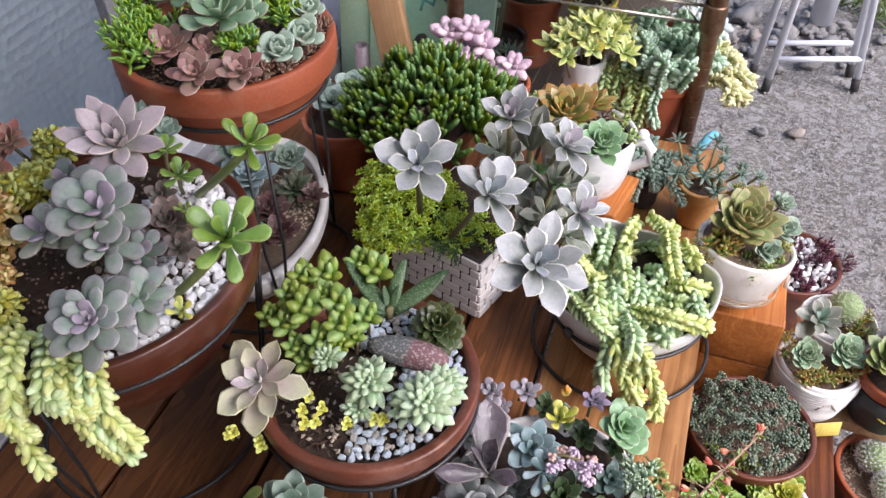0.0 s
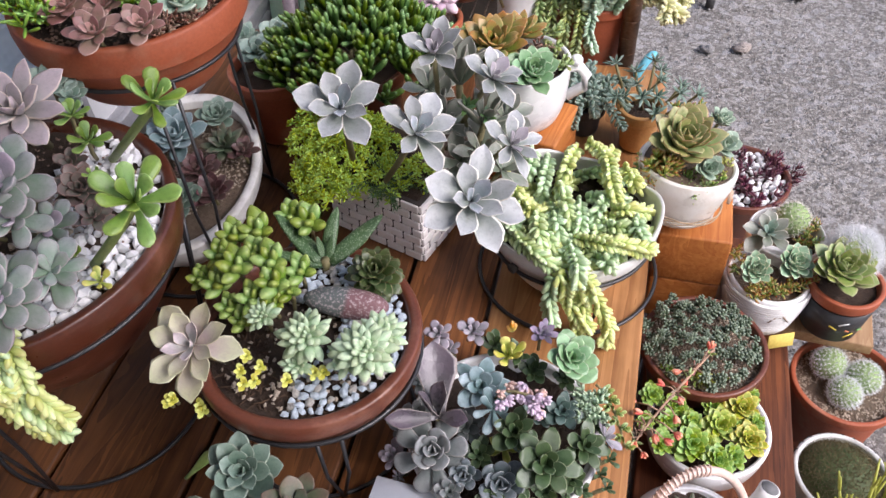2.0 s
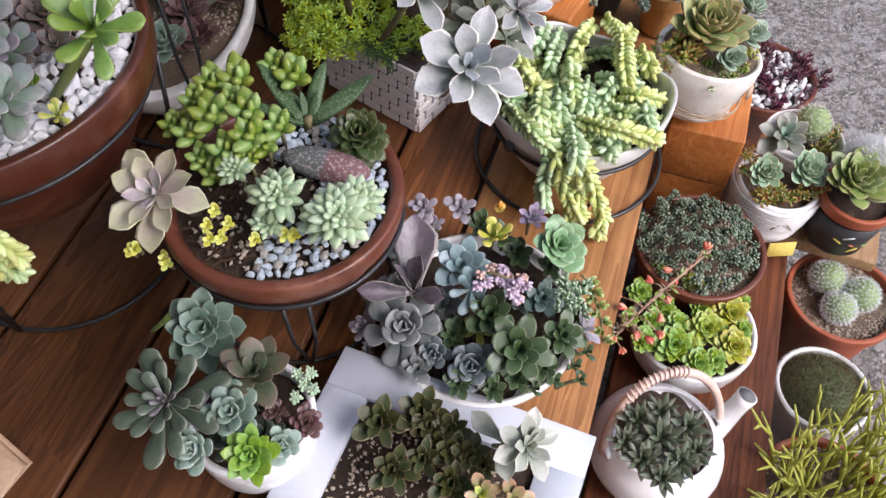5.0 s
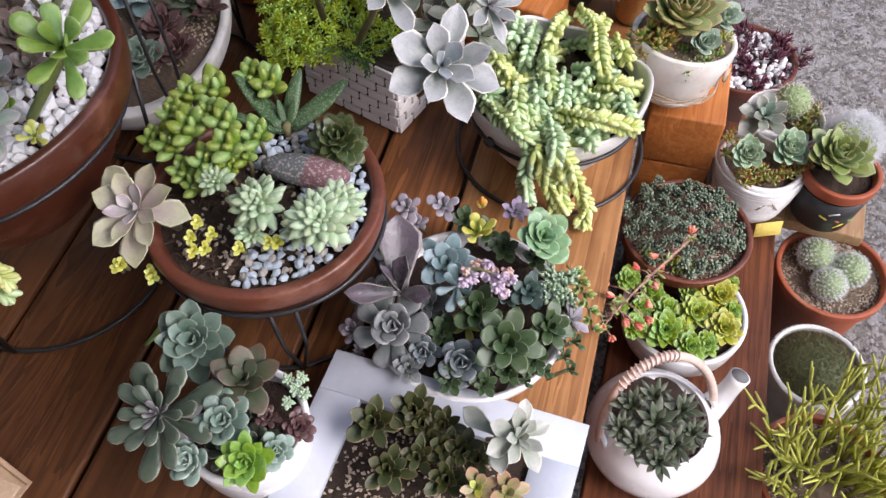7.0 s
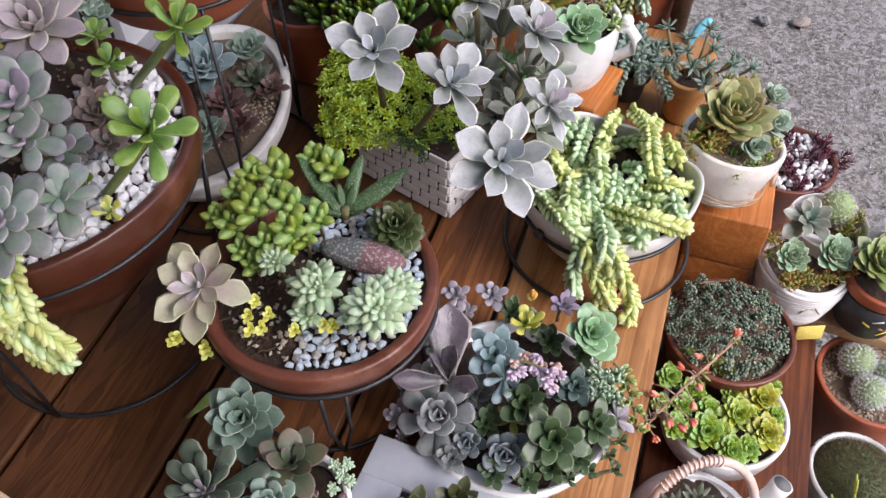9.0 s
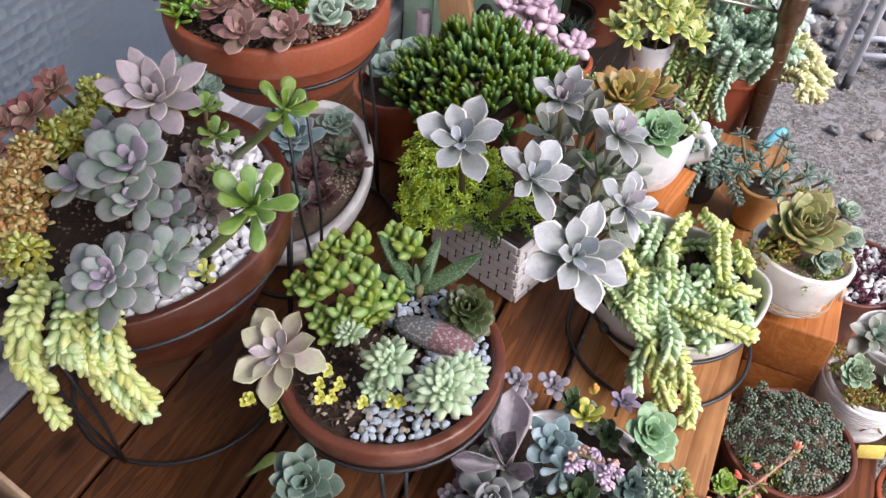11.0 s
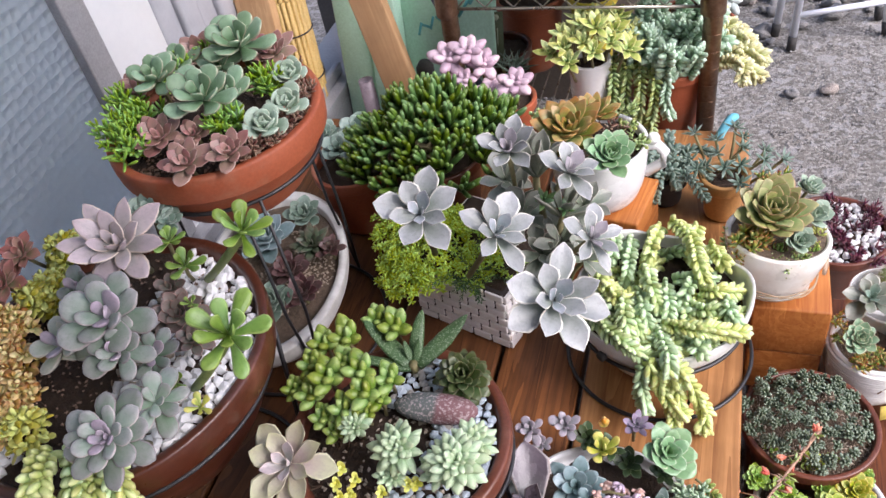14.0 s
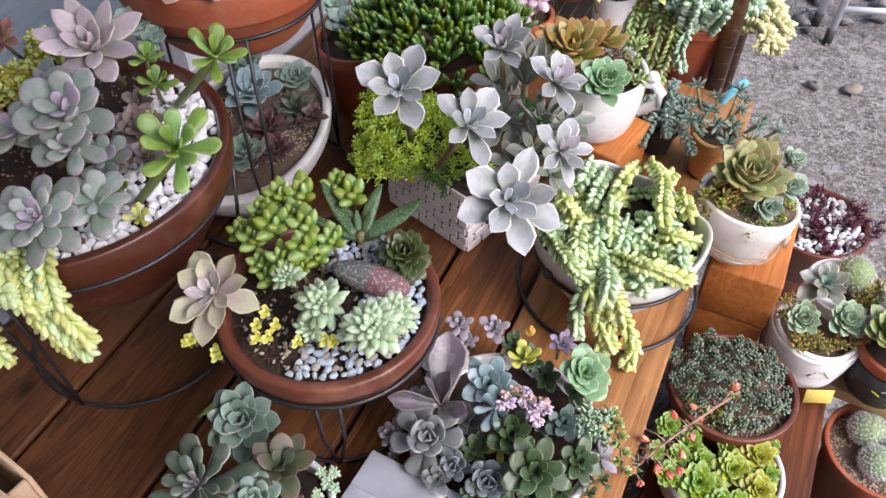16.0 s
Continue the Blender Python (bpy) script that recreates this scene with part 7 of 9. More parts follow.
rosette(blue_pot, "fat", MINTSTARJ, -0.039, 0.284, 0.094, 0.0059, 16, (0.3, -0.3), low=8, high=84, inner=0.5, wide=1.0, stem=0.03)
rosette(blue_pot, "lilac", GREYBLUE, -0.126, 0.311, 0.078, 0.0182, 10, (0, -0.2), low=0, high=70, inner=0.4, wide=0.8)
rosette(blue_pot, "lilac", GREYBLUE, -0.098, 0.295, 0.078, 0.0178, 10, (0, -0.2), low=0, high=70, inner=0.4, wide=0.8)
rosette(blue_pot, "lilac", GREYBLUE, -0.066, 0.253, 0.078, 0.0171, 10, (0, -0.2), low=0, high=70, inner=0.4, wide=0.8)
rosette(blue_pot, "lilac", GREYBLUE, -0.075, 0.276, 0.078, 0.0174, 10, (0, -0.2), low=0, high=70, inner=0.4, wide=0.8)
rosette(blue_pot, "lilac", GREYBLUE, -0.089, 0.246, 0.078, 0.0172, 10, (0, -0.2), low=0, high=70, inner=0.4, wide=0.8)


def leaf_between(core, mesh, a, b, wide=1.0, roll=0.0):
    """One leaf from a to b, in the core's own axes."""
    a, b = Vector(a), Vector(b)
    d = (b - a).normalized()
    side = Vector((0, 0, 1)).cross(d).normalized()
    m = Matrix((d, side, d.cross(side))).transposed().to_4x4()
    ln = (b - a).length
    return link_mesh("leaf", mesh, None, core, "", Matrix.Translation(a) @ m @ pose(0, 0, 0, roll, 0, 0) @ Matrix.Diagonal((ln, ln * wide, ln, 1)))


# broad purple leaves that curl over the low planter's rim
foot = Vector((0.038, 0.378, 0.070))
core = part("rosette", tube([(0, 0, 0), (0.002, 0, -0.02), (0, 0.002, -0.045)], 0.0035, seg=7), STEM, purple_planter, "", purple_planter.matrix_basis.inverted() @ Matrix.Translation(foot))
for k, (tip, wide, roll) in enumerate((((0.038, 0.437, 0.095), 0.95, 12), ((-0.007, 0.374, 0.080), 0.72, -35), ((0.063, 0.367, 0.076), 1.1, 20), ((0.021, 0.388, 0.092), 0.8, 40), ((0.045, 0.393, 0.100), 1.0, -20))):
    leaf_between(core, leaf_mesh("ghost", PURPLELEAF)[k % 3], (0, 0, 0), Vector(tip) - foot, wide, roll)

# thick green stalks of the spoon plants
GREENSTALK = surface("green_stalk", (0.16, 0.22, 0.06), (0.24, 0.30, 0.09), 0.5, 120, 600)
inv = big_bowl.matrix_basis.inverted()
part("stalk", tube([inv @ p for p in bezier((-0.213, 0.551, 0.235), (-0.178, 0.507, 0.285), (-0.149, 0.503, 0.318))], 0.0036, seg=10), GREENSTALK, big_bowl)
part("stalk", tube([inv @ p for p in bezier((-0.205, 0.434, 0.232), (-0.174, 0.410, 0.275), (-0.151, 0.414, 0.303))], 0.0036, seg=10), GREENSTALK, big_bowl)


def at(lx, ly):
    """From the deck's own axes to the world."""
    c, s = math.cos(radians(AXIS)), math.sin(radians(AXIS))
    return c * lx - s * ly, s * lx + c * ly


# ---------------------------------------------------------------- pebbles, chips and stones in the bowls
WHITEPEB = surface("white_pebble", (0.72, 0.71, 0.70), (0.82, 0.82, 0.81), 0.55, 60, 300, 0.15)
BLUECHIP = surface("blue_grey_chip", (0.34, 0.41, 0.47), (0.56, 0.63, 0.69), 0.7, 90, 400, 0.4)
TANPEB = surface("tan_pebble", (0.30, 0.24, 0.18), (0.44, 0.38, 0.30), 0.7, 80, 400, 0.3)
white_stones = pebble_meshes("pebble", WHITEPEB, 5, 0.85, 0.5, 3, 1)
blue_chips = pebble_meshes("stone_chip", BLUECHIP, 5, 0.6, 0.6, 9, 1)
PALECHIP = surface("pale_chip", (0.30, 0.28, 0.24), (0.46, 0.44, 0.40), 0.7, 90, 400, 0.4)
blue_chips += pebble_meshes("stone_chip", PALECHIP, 2, 0.6, 0.6, 19, 1)
tan_stones = pebble_meshes("pebble", TANPEB, 3, 0.7, 0.3, 5)


def ring_places(cx, cy, z, r0, r1, a0, a1, count, rs, gap):
    """Places spread over a piece of a ring, none nearer than gap to another."""
    out = []
    for _ in range(count * 30):
        a, r = radians(rs.uniform(a0, a1)), math.sqrt(rs.uniform(r0 * r0, r1 * r1))
        p = (cx + r * math.cos(a), cy + r * math.sin(a), z + rs.uniform(0, 0.003))
        if all((p[0] - q[0]) ** 2 + (p[1] - q[1]) ** 2 > gap * gap for q in out):
            out.append(p)
        if len(out) == count:
            break
    return out


rs = random.Random(5)
bx, by = -0.288, 0.486
pebbles(big_bowl, white_stones, ring_places(bx, by, 0.226, 0.040, 0.121, -75, 65, 230, rs, 0.0072), 0.0112, rs)
pebbles(big_bowl, white_stones, ring_places(bx, by, 0.226, 0.104, 0.121, 165, 240, 46, rs, 0.0075), 0.0112, rs)
pebbles(big_bowl, tan_stones, ring_places(bx, by, 0.228, 0.02, 0.065, -60, 60, 60, rs, 0.006), 0.0080, rs)
mx, my = mid_bowl.location.x, mid_bowl.location.y
pebbles(mid_bowl, blue_chips, ring_places(mx, my, 0.134, 0.030, 0.081, -50, 100, 210, rs, 0.0058), 0.0094, rs, "stone_chip")
pebbles(mid_bowl, blue_chips, ring_places(mx, my, 0.133, 0.035, 0.081, -100, -50, 80, rs, 0.0058), 0.0084, rs, "stone_chip")
rs = random.Random(61)
BARK = surface("dry_brown_fibre", (0.045, 0.026, 0.015), (0.12, 0.07, 0.04), 0.9, 300, 900)
bits = bmesh.new()
for k in range(120):
    a, q = radians(rs.uniform(170, 285)), 0.082 * math.sqrt(rs.uniform(0.15, 1))
    c0 = Vector((q * math.cos(a), q * math.sin(a), 0.074 + rs.uniform(0, 0.003)))
    an, ln = rs.uniform(0, 6.283), rs.uniform(0.005, 0.016)
    d0 = Vector((math.cos(an), math.sin(an), rs.uniform(-0.1, 0.25))) * ln
    strip = tube([c0 - d0 / 2, c0 + Vector((0, 0, 0.001)), c0 + d0 / 2], rs.uniform(0.0003, 0.0008), seg=4)
    tmp = bpy.data.meshes.new("tmp")
    strip.to_mesh(tmp)
    strip.free()
    bits.from_mesh(tmp)
    bpy.data.meshes.remove(tmp)
tagged(part("dry_fibre", bits, BARK, mid_bowl, "dry brown fibres on the soil"), kind="stuff")
TOPGRIT = surface("brown_grit", (0.16, 0.09, 0.06), (0.32, 0.22, 0.16), 0.9, 500, 1500, 0.2)
grit(mid_bowl, TANPEB, mx, my - 0.02, 0.133, 0.07, 0.055, 260, 0.0022, 4)
grit(big_bowl, TOPGRIT, bx, by, 0.229, 0.11, 0.11, 700, 0.0016, 6)
grit(top_bowl, TOPGRIT, top_bowl.location.x, top_bowl.location.y, 0.300, 0.092, 0.092, 1500, 0.0020, 8)
grit(grey_pot, GRITMAT, grey_pot.location.x, grey_pot.location.y, 0.069, 0.074, 0.074, 1200, 0.0017, 9)
grit(cactus_pot, GRITMAT, cactus_pot.location.x, cactus_pot.location.y, -0.180, 0.058, 0.058, 1500, 0.0015, 10)
grit(moss_pot, GRITMAT, moss_pot.location.x, moss_pot.location.y, -0.180, 0.046, 0.046, 600, 0.0015, 11)
grit(stick_pot, GRITMAT, stick_pot.location.x, stick_pot.location.y, -0.180, 0.060, 0.060, 1200, 0.0016, 12)
grit(dark_pot, GRITMAT, dark_pot.location.x, dark_pot.location.y, -0.070, 0.062, 0.062, 1500, 0.0014, 13)
grit(plastic_pot, GRITMAT, plastic_pot.location.x, plastic_pot.location.y, -0.074, 0.041, 0.041, 700, 0.0013, 14)
fx, fy = (frame_planter.matrix_basis @ Vector((0.107, -0.10, 0)))[:2]
grit(frame_planter, GRITMAT, fx, fy, 0.027, 0.072, 0.060, 800, 0.0017, 15, -22)


def stone_material():
    m, nt, p = nodes_of("speckled_stone")
    co = coords(nt)
    split = noisen(nt, coords(nt, "Object", (1, 0.4, 1)), 14, 2)
    sep = nt.nodes.new("ShaderNodeSeparateXYZ")
    nt.links.new(co, sep.inputs[0])
    side = mathn(nt, "ADD", mathn(nt, "MULTIPLY", sep.outputs[0], 30), mathn(nt, "MULTIPLY", split, 0.9))
    c = ramp(nt, side, [(0.38, (0.10, 0.115, 0.11)), (0.5, (0.17, 0.085, 0.09))])
    sp = noisen(nt, co, 420, 2)
    c = mixc(nt, mathn(nt, "MULTIPLY", ramp(nt, sp, [(0.52, 0.0), (0.62, 1.0)]), 0.6), c, (0.50, 0.42, 0.42))
    nt.links.new(c, p.inputs["Base Color"])
    p.inputs["Roughness"].default_value = 0.75
    bump(nt, p, sp, 0.3, 0.001)
    return m


bm = bmesh.new()
bmesh.ops.create_icosphere(bm, subdivisions=4, radius=1)
for v in bm.verts:
    d = 1 + 0.07 * noise.noise(v.co * 1.6) + 0.02 * noise.noise(v.co * 5)
    v.co = Vector((v.co.x * 0.0365, v.co.y * 0.0135, v.co.z * 0.0125)) * d
STONE_AT = (-0.029, 0.447, 0.146)
ob = part("river_stone", bm, stone_material(), None, "", pose(*STONE_AT, 0, 4, -12))
tagged(ob, "smooth grey and rose speckled stone lying in a clay bowl", "stone")

# ---------------------------------------------------------------- blocks and boards on the bench
beams = [(0.0915, 0.172, 0.700, 0.83, -0.150, -0.079), (0.0915, 0.172, 0.698, 0.83, -0.0765, -0.003)]
for x0, x1, y0, y1, z0, z1 in beams:
    b = part("wooden_beam", block(x1 - x0, y1 - y0, z1 - z0, 0.003, 2), WOOD_BLOCK)
    b.matrix_basis = pose(0, 0, 0, 0, 0, AXIS) @ pose((x0 + x1) / 2, (y0 + y1) / 2, (z0 + z1) / 2)
    tagged(b, "short orange-brown timber beam stacked beside the table", "timber", "stacked beams")
b = part("wooden_block", block(0.105, 0.085, 0.0695, 0.003, 2), WOOD_BLOCK)
b.matrix_basis = pose(0.174, 0.775, 0.0350, 0, 0, -30)
tagged(b, "orange-brown wooden block under a white pot", "timber")
b = part("wooden_board", block(0.185, 0.105, 0.016, 0.002, 2), WOOD_RAW)
b.matrix_basis = pose(*at(0.272, 0.750), -0.142, 0, 0, AXIS - 4)
tagged(b, "short pale board across the bench under small pots", "board")

# saucer and badge of the cream pot, small feet of others
part("saucer", lathe(rounded([(0.001, 0.0), (0.032, 0.0), (0.041, 0.009), (0.0425, 0.012), (0.0405, 0.012), (0.034, 0.006), (0.001, 0.005)]), 56, 0.01), CREAM, agave_pot, m=pose(0, 0, -0.0005))
BADGE = surface("tan_stamp", (0.46, 0.30, 0.20), (0.52, 0.36, 0.25), 0.5)
part("badge", tube([(0.0525, -0.004, 0.046), (0.0550, -0.004, 0.0462)], 0.0075, seg=20), BADGE, agave_pot, "round tan stamp", pose(0, 0, 0, 0, 0, -38))
TWINE = surface("thin_twine", (0.30, 0.22, 0.14), (0.40, 0.30, 0.20), 0.9, 90, 500)
for k in range(3):
    part("cord", tube([(0.0478 * math.cos(a) * (1 + 0.004 * math.sin(5 * a + k)), 0.0478 * math.sin(a), 0.017 + 0.0022 * k + 0.0012 * math.sin(7 * a + k * 2)) for a in (2 * math.pi * j / 60 for j in range(60))], 0.0008, True, 6), TWINE, agave_pot, "tan cord round the foot")

part("ear", tube([(0.050, 0, 0.074), (0.064, 0, 0.076), (0.072, 0, 0.066), (0.070, 0, 0.050), (0.052, 0, 0.036)], 0.0062, seg=12), WHITE, white_pot, "small white ear handle", pose(0, 0, 0, 0, 0, -18))
part("ear_knob", lathe(rounded([(0.001, 0), (0.006, 0.001), (0.0075, 0.006), (0.005, 0.011), (0.001, 0.012)]), 20), WHITE, white_pot, "", pose(0, 0, 0, 0, 0, -18) @ pose(0.060, 0, 0.078))
# rope wrapping and tag of the small white pot
ROPE = surface("white_rope", (0.76, 0.74, 0.70), (0.86, 0.85, 0.82), 0.85, 120, 700, 0.5)
for k in range(17):
    z = 0.004 + k * 0.0037
    t = z / 0.07
    r = 0.0474 * (0.75 + 0.25 * min(1, t * 1.35) ** 0.7) + 0.0018
    part("rope_turn", tube([(r * math.cos(a), r * math.sin(a), z + 0.0009 * math.sin(a * 3 + k)) for a in (2 * math.pi * j / 40 for j in range(40))], 0.0021, True, 6), ROPE, mini_pot)
YELLOWCARD = surface("yellow_card", (0.72, 0.55, 0.10), (0.80, 0.64, 0.16), 0.7)
ob = part("plant_label", block(0.032, 0.0012, 0.020, 0.0004, 1, (0, 0, 0.010)), YELLOWCARD, None, "", pose(0.452, 0.5535, -0.134, -14, 0, 4))
tagged(ob, "small yellow card leaning on a white pot", "label")
bm = tube([(-0.012, -0.002, 0.038), (-0.004, -0.003, 0.048), (0.004, -0.003, 0.044), (0.010, -0.002, 0.052)], 0.0009, seg=5)
part("twig", bm, TWINE, mini_pot, "crossed brown twigs", pose(0, -0.046, 0))
part("twig", tube([(0.012, -0.002, 0.036), (0.002, -0.004, 0.050)], 0.0009, seg=5), TWINE, mini_pot, "", pose(0, -0.046, 0))

# black painted band with coloured strokes
BLACKPAINT = surface("black_paint", (0.02, 0.02, 0.022), (0.04, 0.04, 0.04), 0.45, 60, 300)
h0, h1 = 0.006, 0.060
r0, r1 = 0.0325, 0.0396
part("painted_band", lathe([(r0 + 0.0008, h0), (r1 + 0.0008, h1), (r1 - 0.001, h1), (r0 - 0.001, h0)], 48), BLACKPAINT, black_pot, "black painted band")
for k, (a, z, w, c) in enumerate(((-118, 0.034, 0.010, (0.75, 0.60, 0.08)), (-104, 0.044, 0.012, (0.72, 0.72, 0.70)), (-92, 0.030, 0.006, (0.60, 0.20, 0.08)), (-84, 0.020, 0.012, (0.75, 0.60, 0.08)), (-64, 0.026, 0.010, (0.16, 0.46, 0.12)))):
    r = r0 + (r1 - r0) * (z - h0) / (h1 - h0) + 0.0012
    paint = surface("paint_stroke", c, tuple(min(1, v * 1.1) for v in c), 0.5)
    part("paint_stroke", block(w, 0.0008, 0.0025, 0.0003, 1), paint, black_pot, "", pose(0, 0, 0, 0, 0, a + 90) @ pose(0, -r, z, 8, 25 * (-1) ** k, 0))


# ---------------------------------------------------------------- cacti and other odd plants
SPINE = surface("pale_spine", (0.62, 0.60, 0.52), (0.74, 0.72, 0.66), 0.7)
SPINEBROWN = surface("brown_spine", (0.075, 0.055, 0.022), (0.16, 0.13, 0.055), 0.7, 300, 900)
SPINEWHITE = surface("white_hair", (0.72, 0.73, 0.74), (0.80, 0.81, 0.82), 0.8)
CACTUS = surface("cactus_skin", (0.20, 0.30, 0.10), (0.30, 0.40, 0.17), 0.6, 60, 400)
CACTUSDULL = surface("dull_cactus_skin", (0.05, 0.075, 0.02), (0.08, 0.11, 0.035), 0.7, 60, 400)


def cactus(pot, x, y, z, r, mat, spine, areoles, per, length, tall=1.0, thin=0.00022, name="cactus", jitter=0.5):
    """A globe of warts in spirals, each wart tipped with a star of spines."""
    rs = np.random.RandomState(int(x * 7000 + y * 900))
    inv = pot.matrix_basis.inverted()
    c = inv @ Vector((x, y, z))
    bm = bmesh.new()
    bmesh.ops.create_uvsphere(bm, u_segments=34, v_segments=20, radius=r)
    pts = []
    for k in range(areoles):
        f = (k + 0.5) / areoles
        zz = 1 - 1.55 * f
        q = math.sqrt(max(0, 1 - zz * zz))
        a = k * 2.39996
        pts.append(Vector((q * math.cos(a), q * math.sin(a), zz)))
    for v in bm.verts:
        d = v.co.normalized()
        near = max(d.dot(p) for p in pts)
        v.co = d * r * (0.94 + 0.10 * max(0, 1 - (1 - near) * areoles * 0.5))
        v.co.z *= tall
    body = part(name, bm, mat, pot, "", Matrix.Translation(c))
    verts, faces = [], []
    for p in pts:
        for j in range(per):
            w = Vector(rs.randn(3)).normalized()
            d = (p * (1 - jitter) + w * jitter).normalized()
            if d.dot(p) < 0:
                d = -d
            s = d.cross(Vector((0.3, 0.5, 0.8))).normalized() * thin
            u = d.cross(s).normalized() * thin
            b0 = Vector((p.x, p.y, p.z * tall)) * r * 1.01
            ln = length * (0.6 + 0.6 * rs.rand())
            i = len(verts)
            verts += [b0 + s, b0 - s * 0.5 + u, b0 - s * 0.5 - u, b0 + d * ln]
            faces += [(i, i + 1, i + 3), (i + 1, i + 2, i + 3), (i + 2, i, i + 3)]
    me = bpy.data.meshes.new("spine_cover")
    me.from_pydata([tuple(v) for v in verts], [], faces)
    tagged(link_mesh("spine_cover", me, spine, body), kind="stuff")
    return body


cactus(cactus_pot, 0.519, 0.545, -0.166, 0.0195, CACTUS, SPINEWHITE, 150, 13, 0.0052, 0.95, 0.00024)
cactus(cactus_pot, 0.552, 0.522, -0.168, 0.0195, CACTUS, SPINEWHITE, 150, 13, 0.0052, 0.95, 0.00024)
cactus(cactus_pot, 0.521, 0.504, -0.168, 0.0180, CACTUS, SPINEWHITE, 150, 13, 0.0052, 0.95, 0.00024)
cactus(moss_pot, 0.478, 0.407, -0.190, 0.0445, CACTUSDULL, SPINEBROWN, 900, 7, 0.0085, 0.70, 0.00030, jitter=0.6)
cactus(plastic_pot, 0.490, 0.677, -0.046, 0.020, CACTUS, SPINE, 130, 8, 0.006, 1.05)
cactus(black_pot, 0.532, 0.606, -0.034, 0.026, CACTUS, SPINEWHITE, 260, 22, 0.013, 0.95, 0.00022, "cactus", 0.7)


for k in range(15):
    a = radians(-60 + 14 * k)
    part("stitch", tube([(0.0505 * math.cos(a), 0.0505 * math.sin(a), 0.1295), (0.0530 * math.cos(a + 0.04), 0.0530 * math.sin(a + 0.04), 0.126), (0.0528 * math.cos(a + 0.06), 0.0528 * math.sin(a + 0.06), 0.121)], 0.0009, seg=5), RUBBER, moss_pot, "dark stitch over the rim")


def branch(points_r, pot, mat, name="stem"):
    pts, taper, r = points_r
    inv = pot.matrix_basis.inverted()
    return part(name, tube([inv @ Vector(p) for p in pts], r, seg=6, taper=taper), mat, pot)


rs = random.Random(21)
for k in range(58):
    a, q = rs.uniform(0, 6.283), 0.045 * math.sqrt(rs.random())
    p = Vector((stick_pot.location.x + 0.010 + q * math.cos(a), stick_pot.location.y - 0.004 + q * math.sin(a), -0.181))
    d = Vector((math.cos(a) * q * 16 + rs.uniform(-0.3, 0.3), math.sin(a) * q * 16 + rs.uniform(-0.3, 0.3), 1)).normalized()
    n = rs.choice((2, 3))
    for s in range(n):
        ln = rs.uniform(0.026, 0.044)
        e = p + d * ln
        m2 = p + d * ln * 0.5 + Vector((rs.uniform(-1, 1), rs.uniform(-1, 1), 0)) * 0.003
        branch(([p, m2, e], (1.0, 0.92, 0.75), 0.0022 - 0.0003 * s), stick_pot, STICK)
        for side in (-1, 1):
            w = (d + Vector((rs.uniform(-0.8, 0.8), rs.uniform(-0.8, 0.8), 0.1))).normalized()
            branch(([e, e + w * 0.010, e + w * rs.uniform(0.018, 0.032)], (0.9, 0.85, 0.5), 0.0017), stick_pot, STICK)
        p, d = e, (d + Vector((rs.uniform(-0.5, 0.5), rs.uniform(-0.5, 0.5), 0.1))).normalized()

# small dark sedum, packed
tagged(tufts(dark_pot, SEDUMDARK, dark_pot.location.x - 0.004, dark_pot.location.y + 0.004, -0.062, 0.060, 0.060, 0.020, 120, 0.0082, "fat", 16), "small dark green sedum rosettes", kind="stuff")

# purple trailing sedum with white pebbles
rs = random.Random(9)
mats = []
for k in range(60):
    a, q = rs.uniform(0, 6.283), 0.070 * math.sqrt(rs.random())
    x, y = purple_pot.location.x + 0.012 + q * math.cos(a), purple_pot.location.y + q * math.sin(a)
    mats += spray(x, y, -0.198, (math.cos(a) * q * 12, math.sin(a) * q * 12, 0.6), 0.016, 0.013, 12, rs, 75, 137.5, 0.1, 0.5, 30)
joined("sedum", purple_pot, PURPLEDARK, "lance", mats, "dark purple sedum shoots", "stuff", 5)
pebbles(purple_pot, white_stones, ring_places(purple_pot.location.x, purple_pot.location.y, -0.199, 0.012, 0.068, -180, 180, 130, rs, 0.009), 0.012, rs)

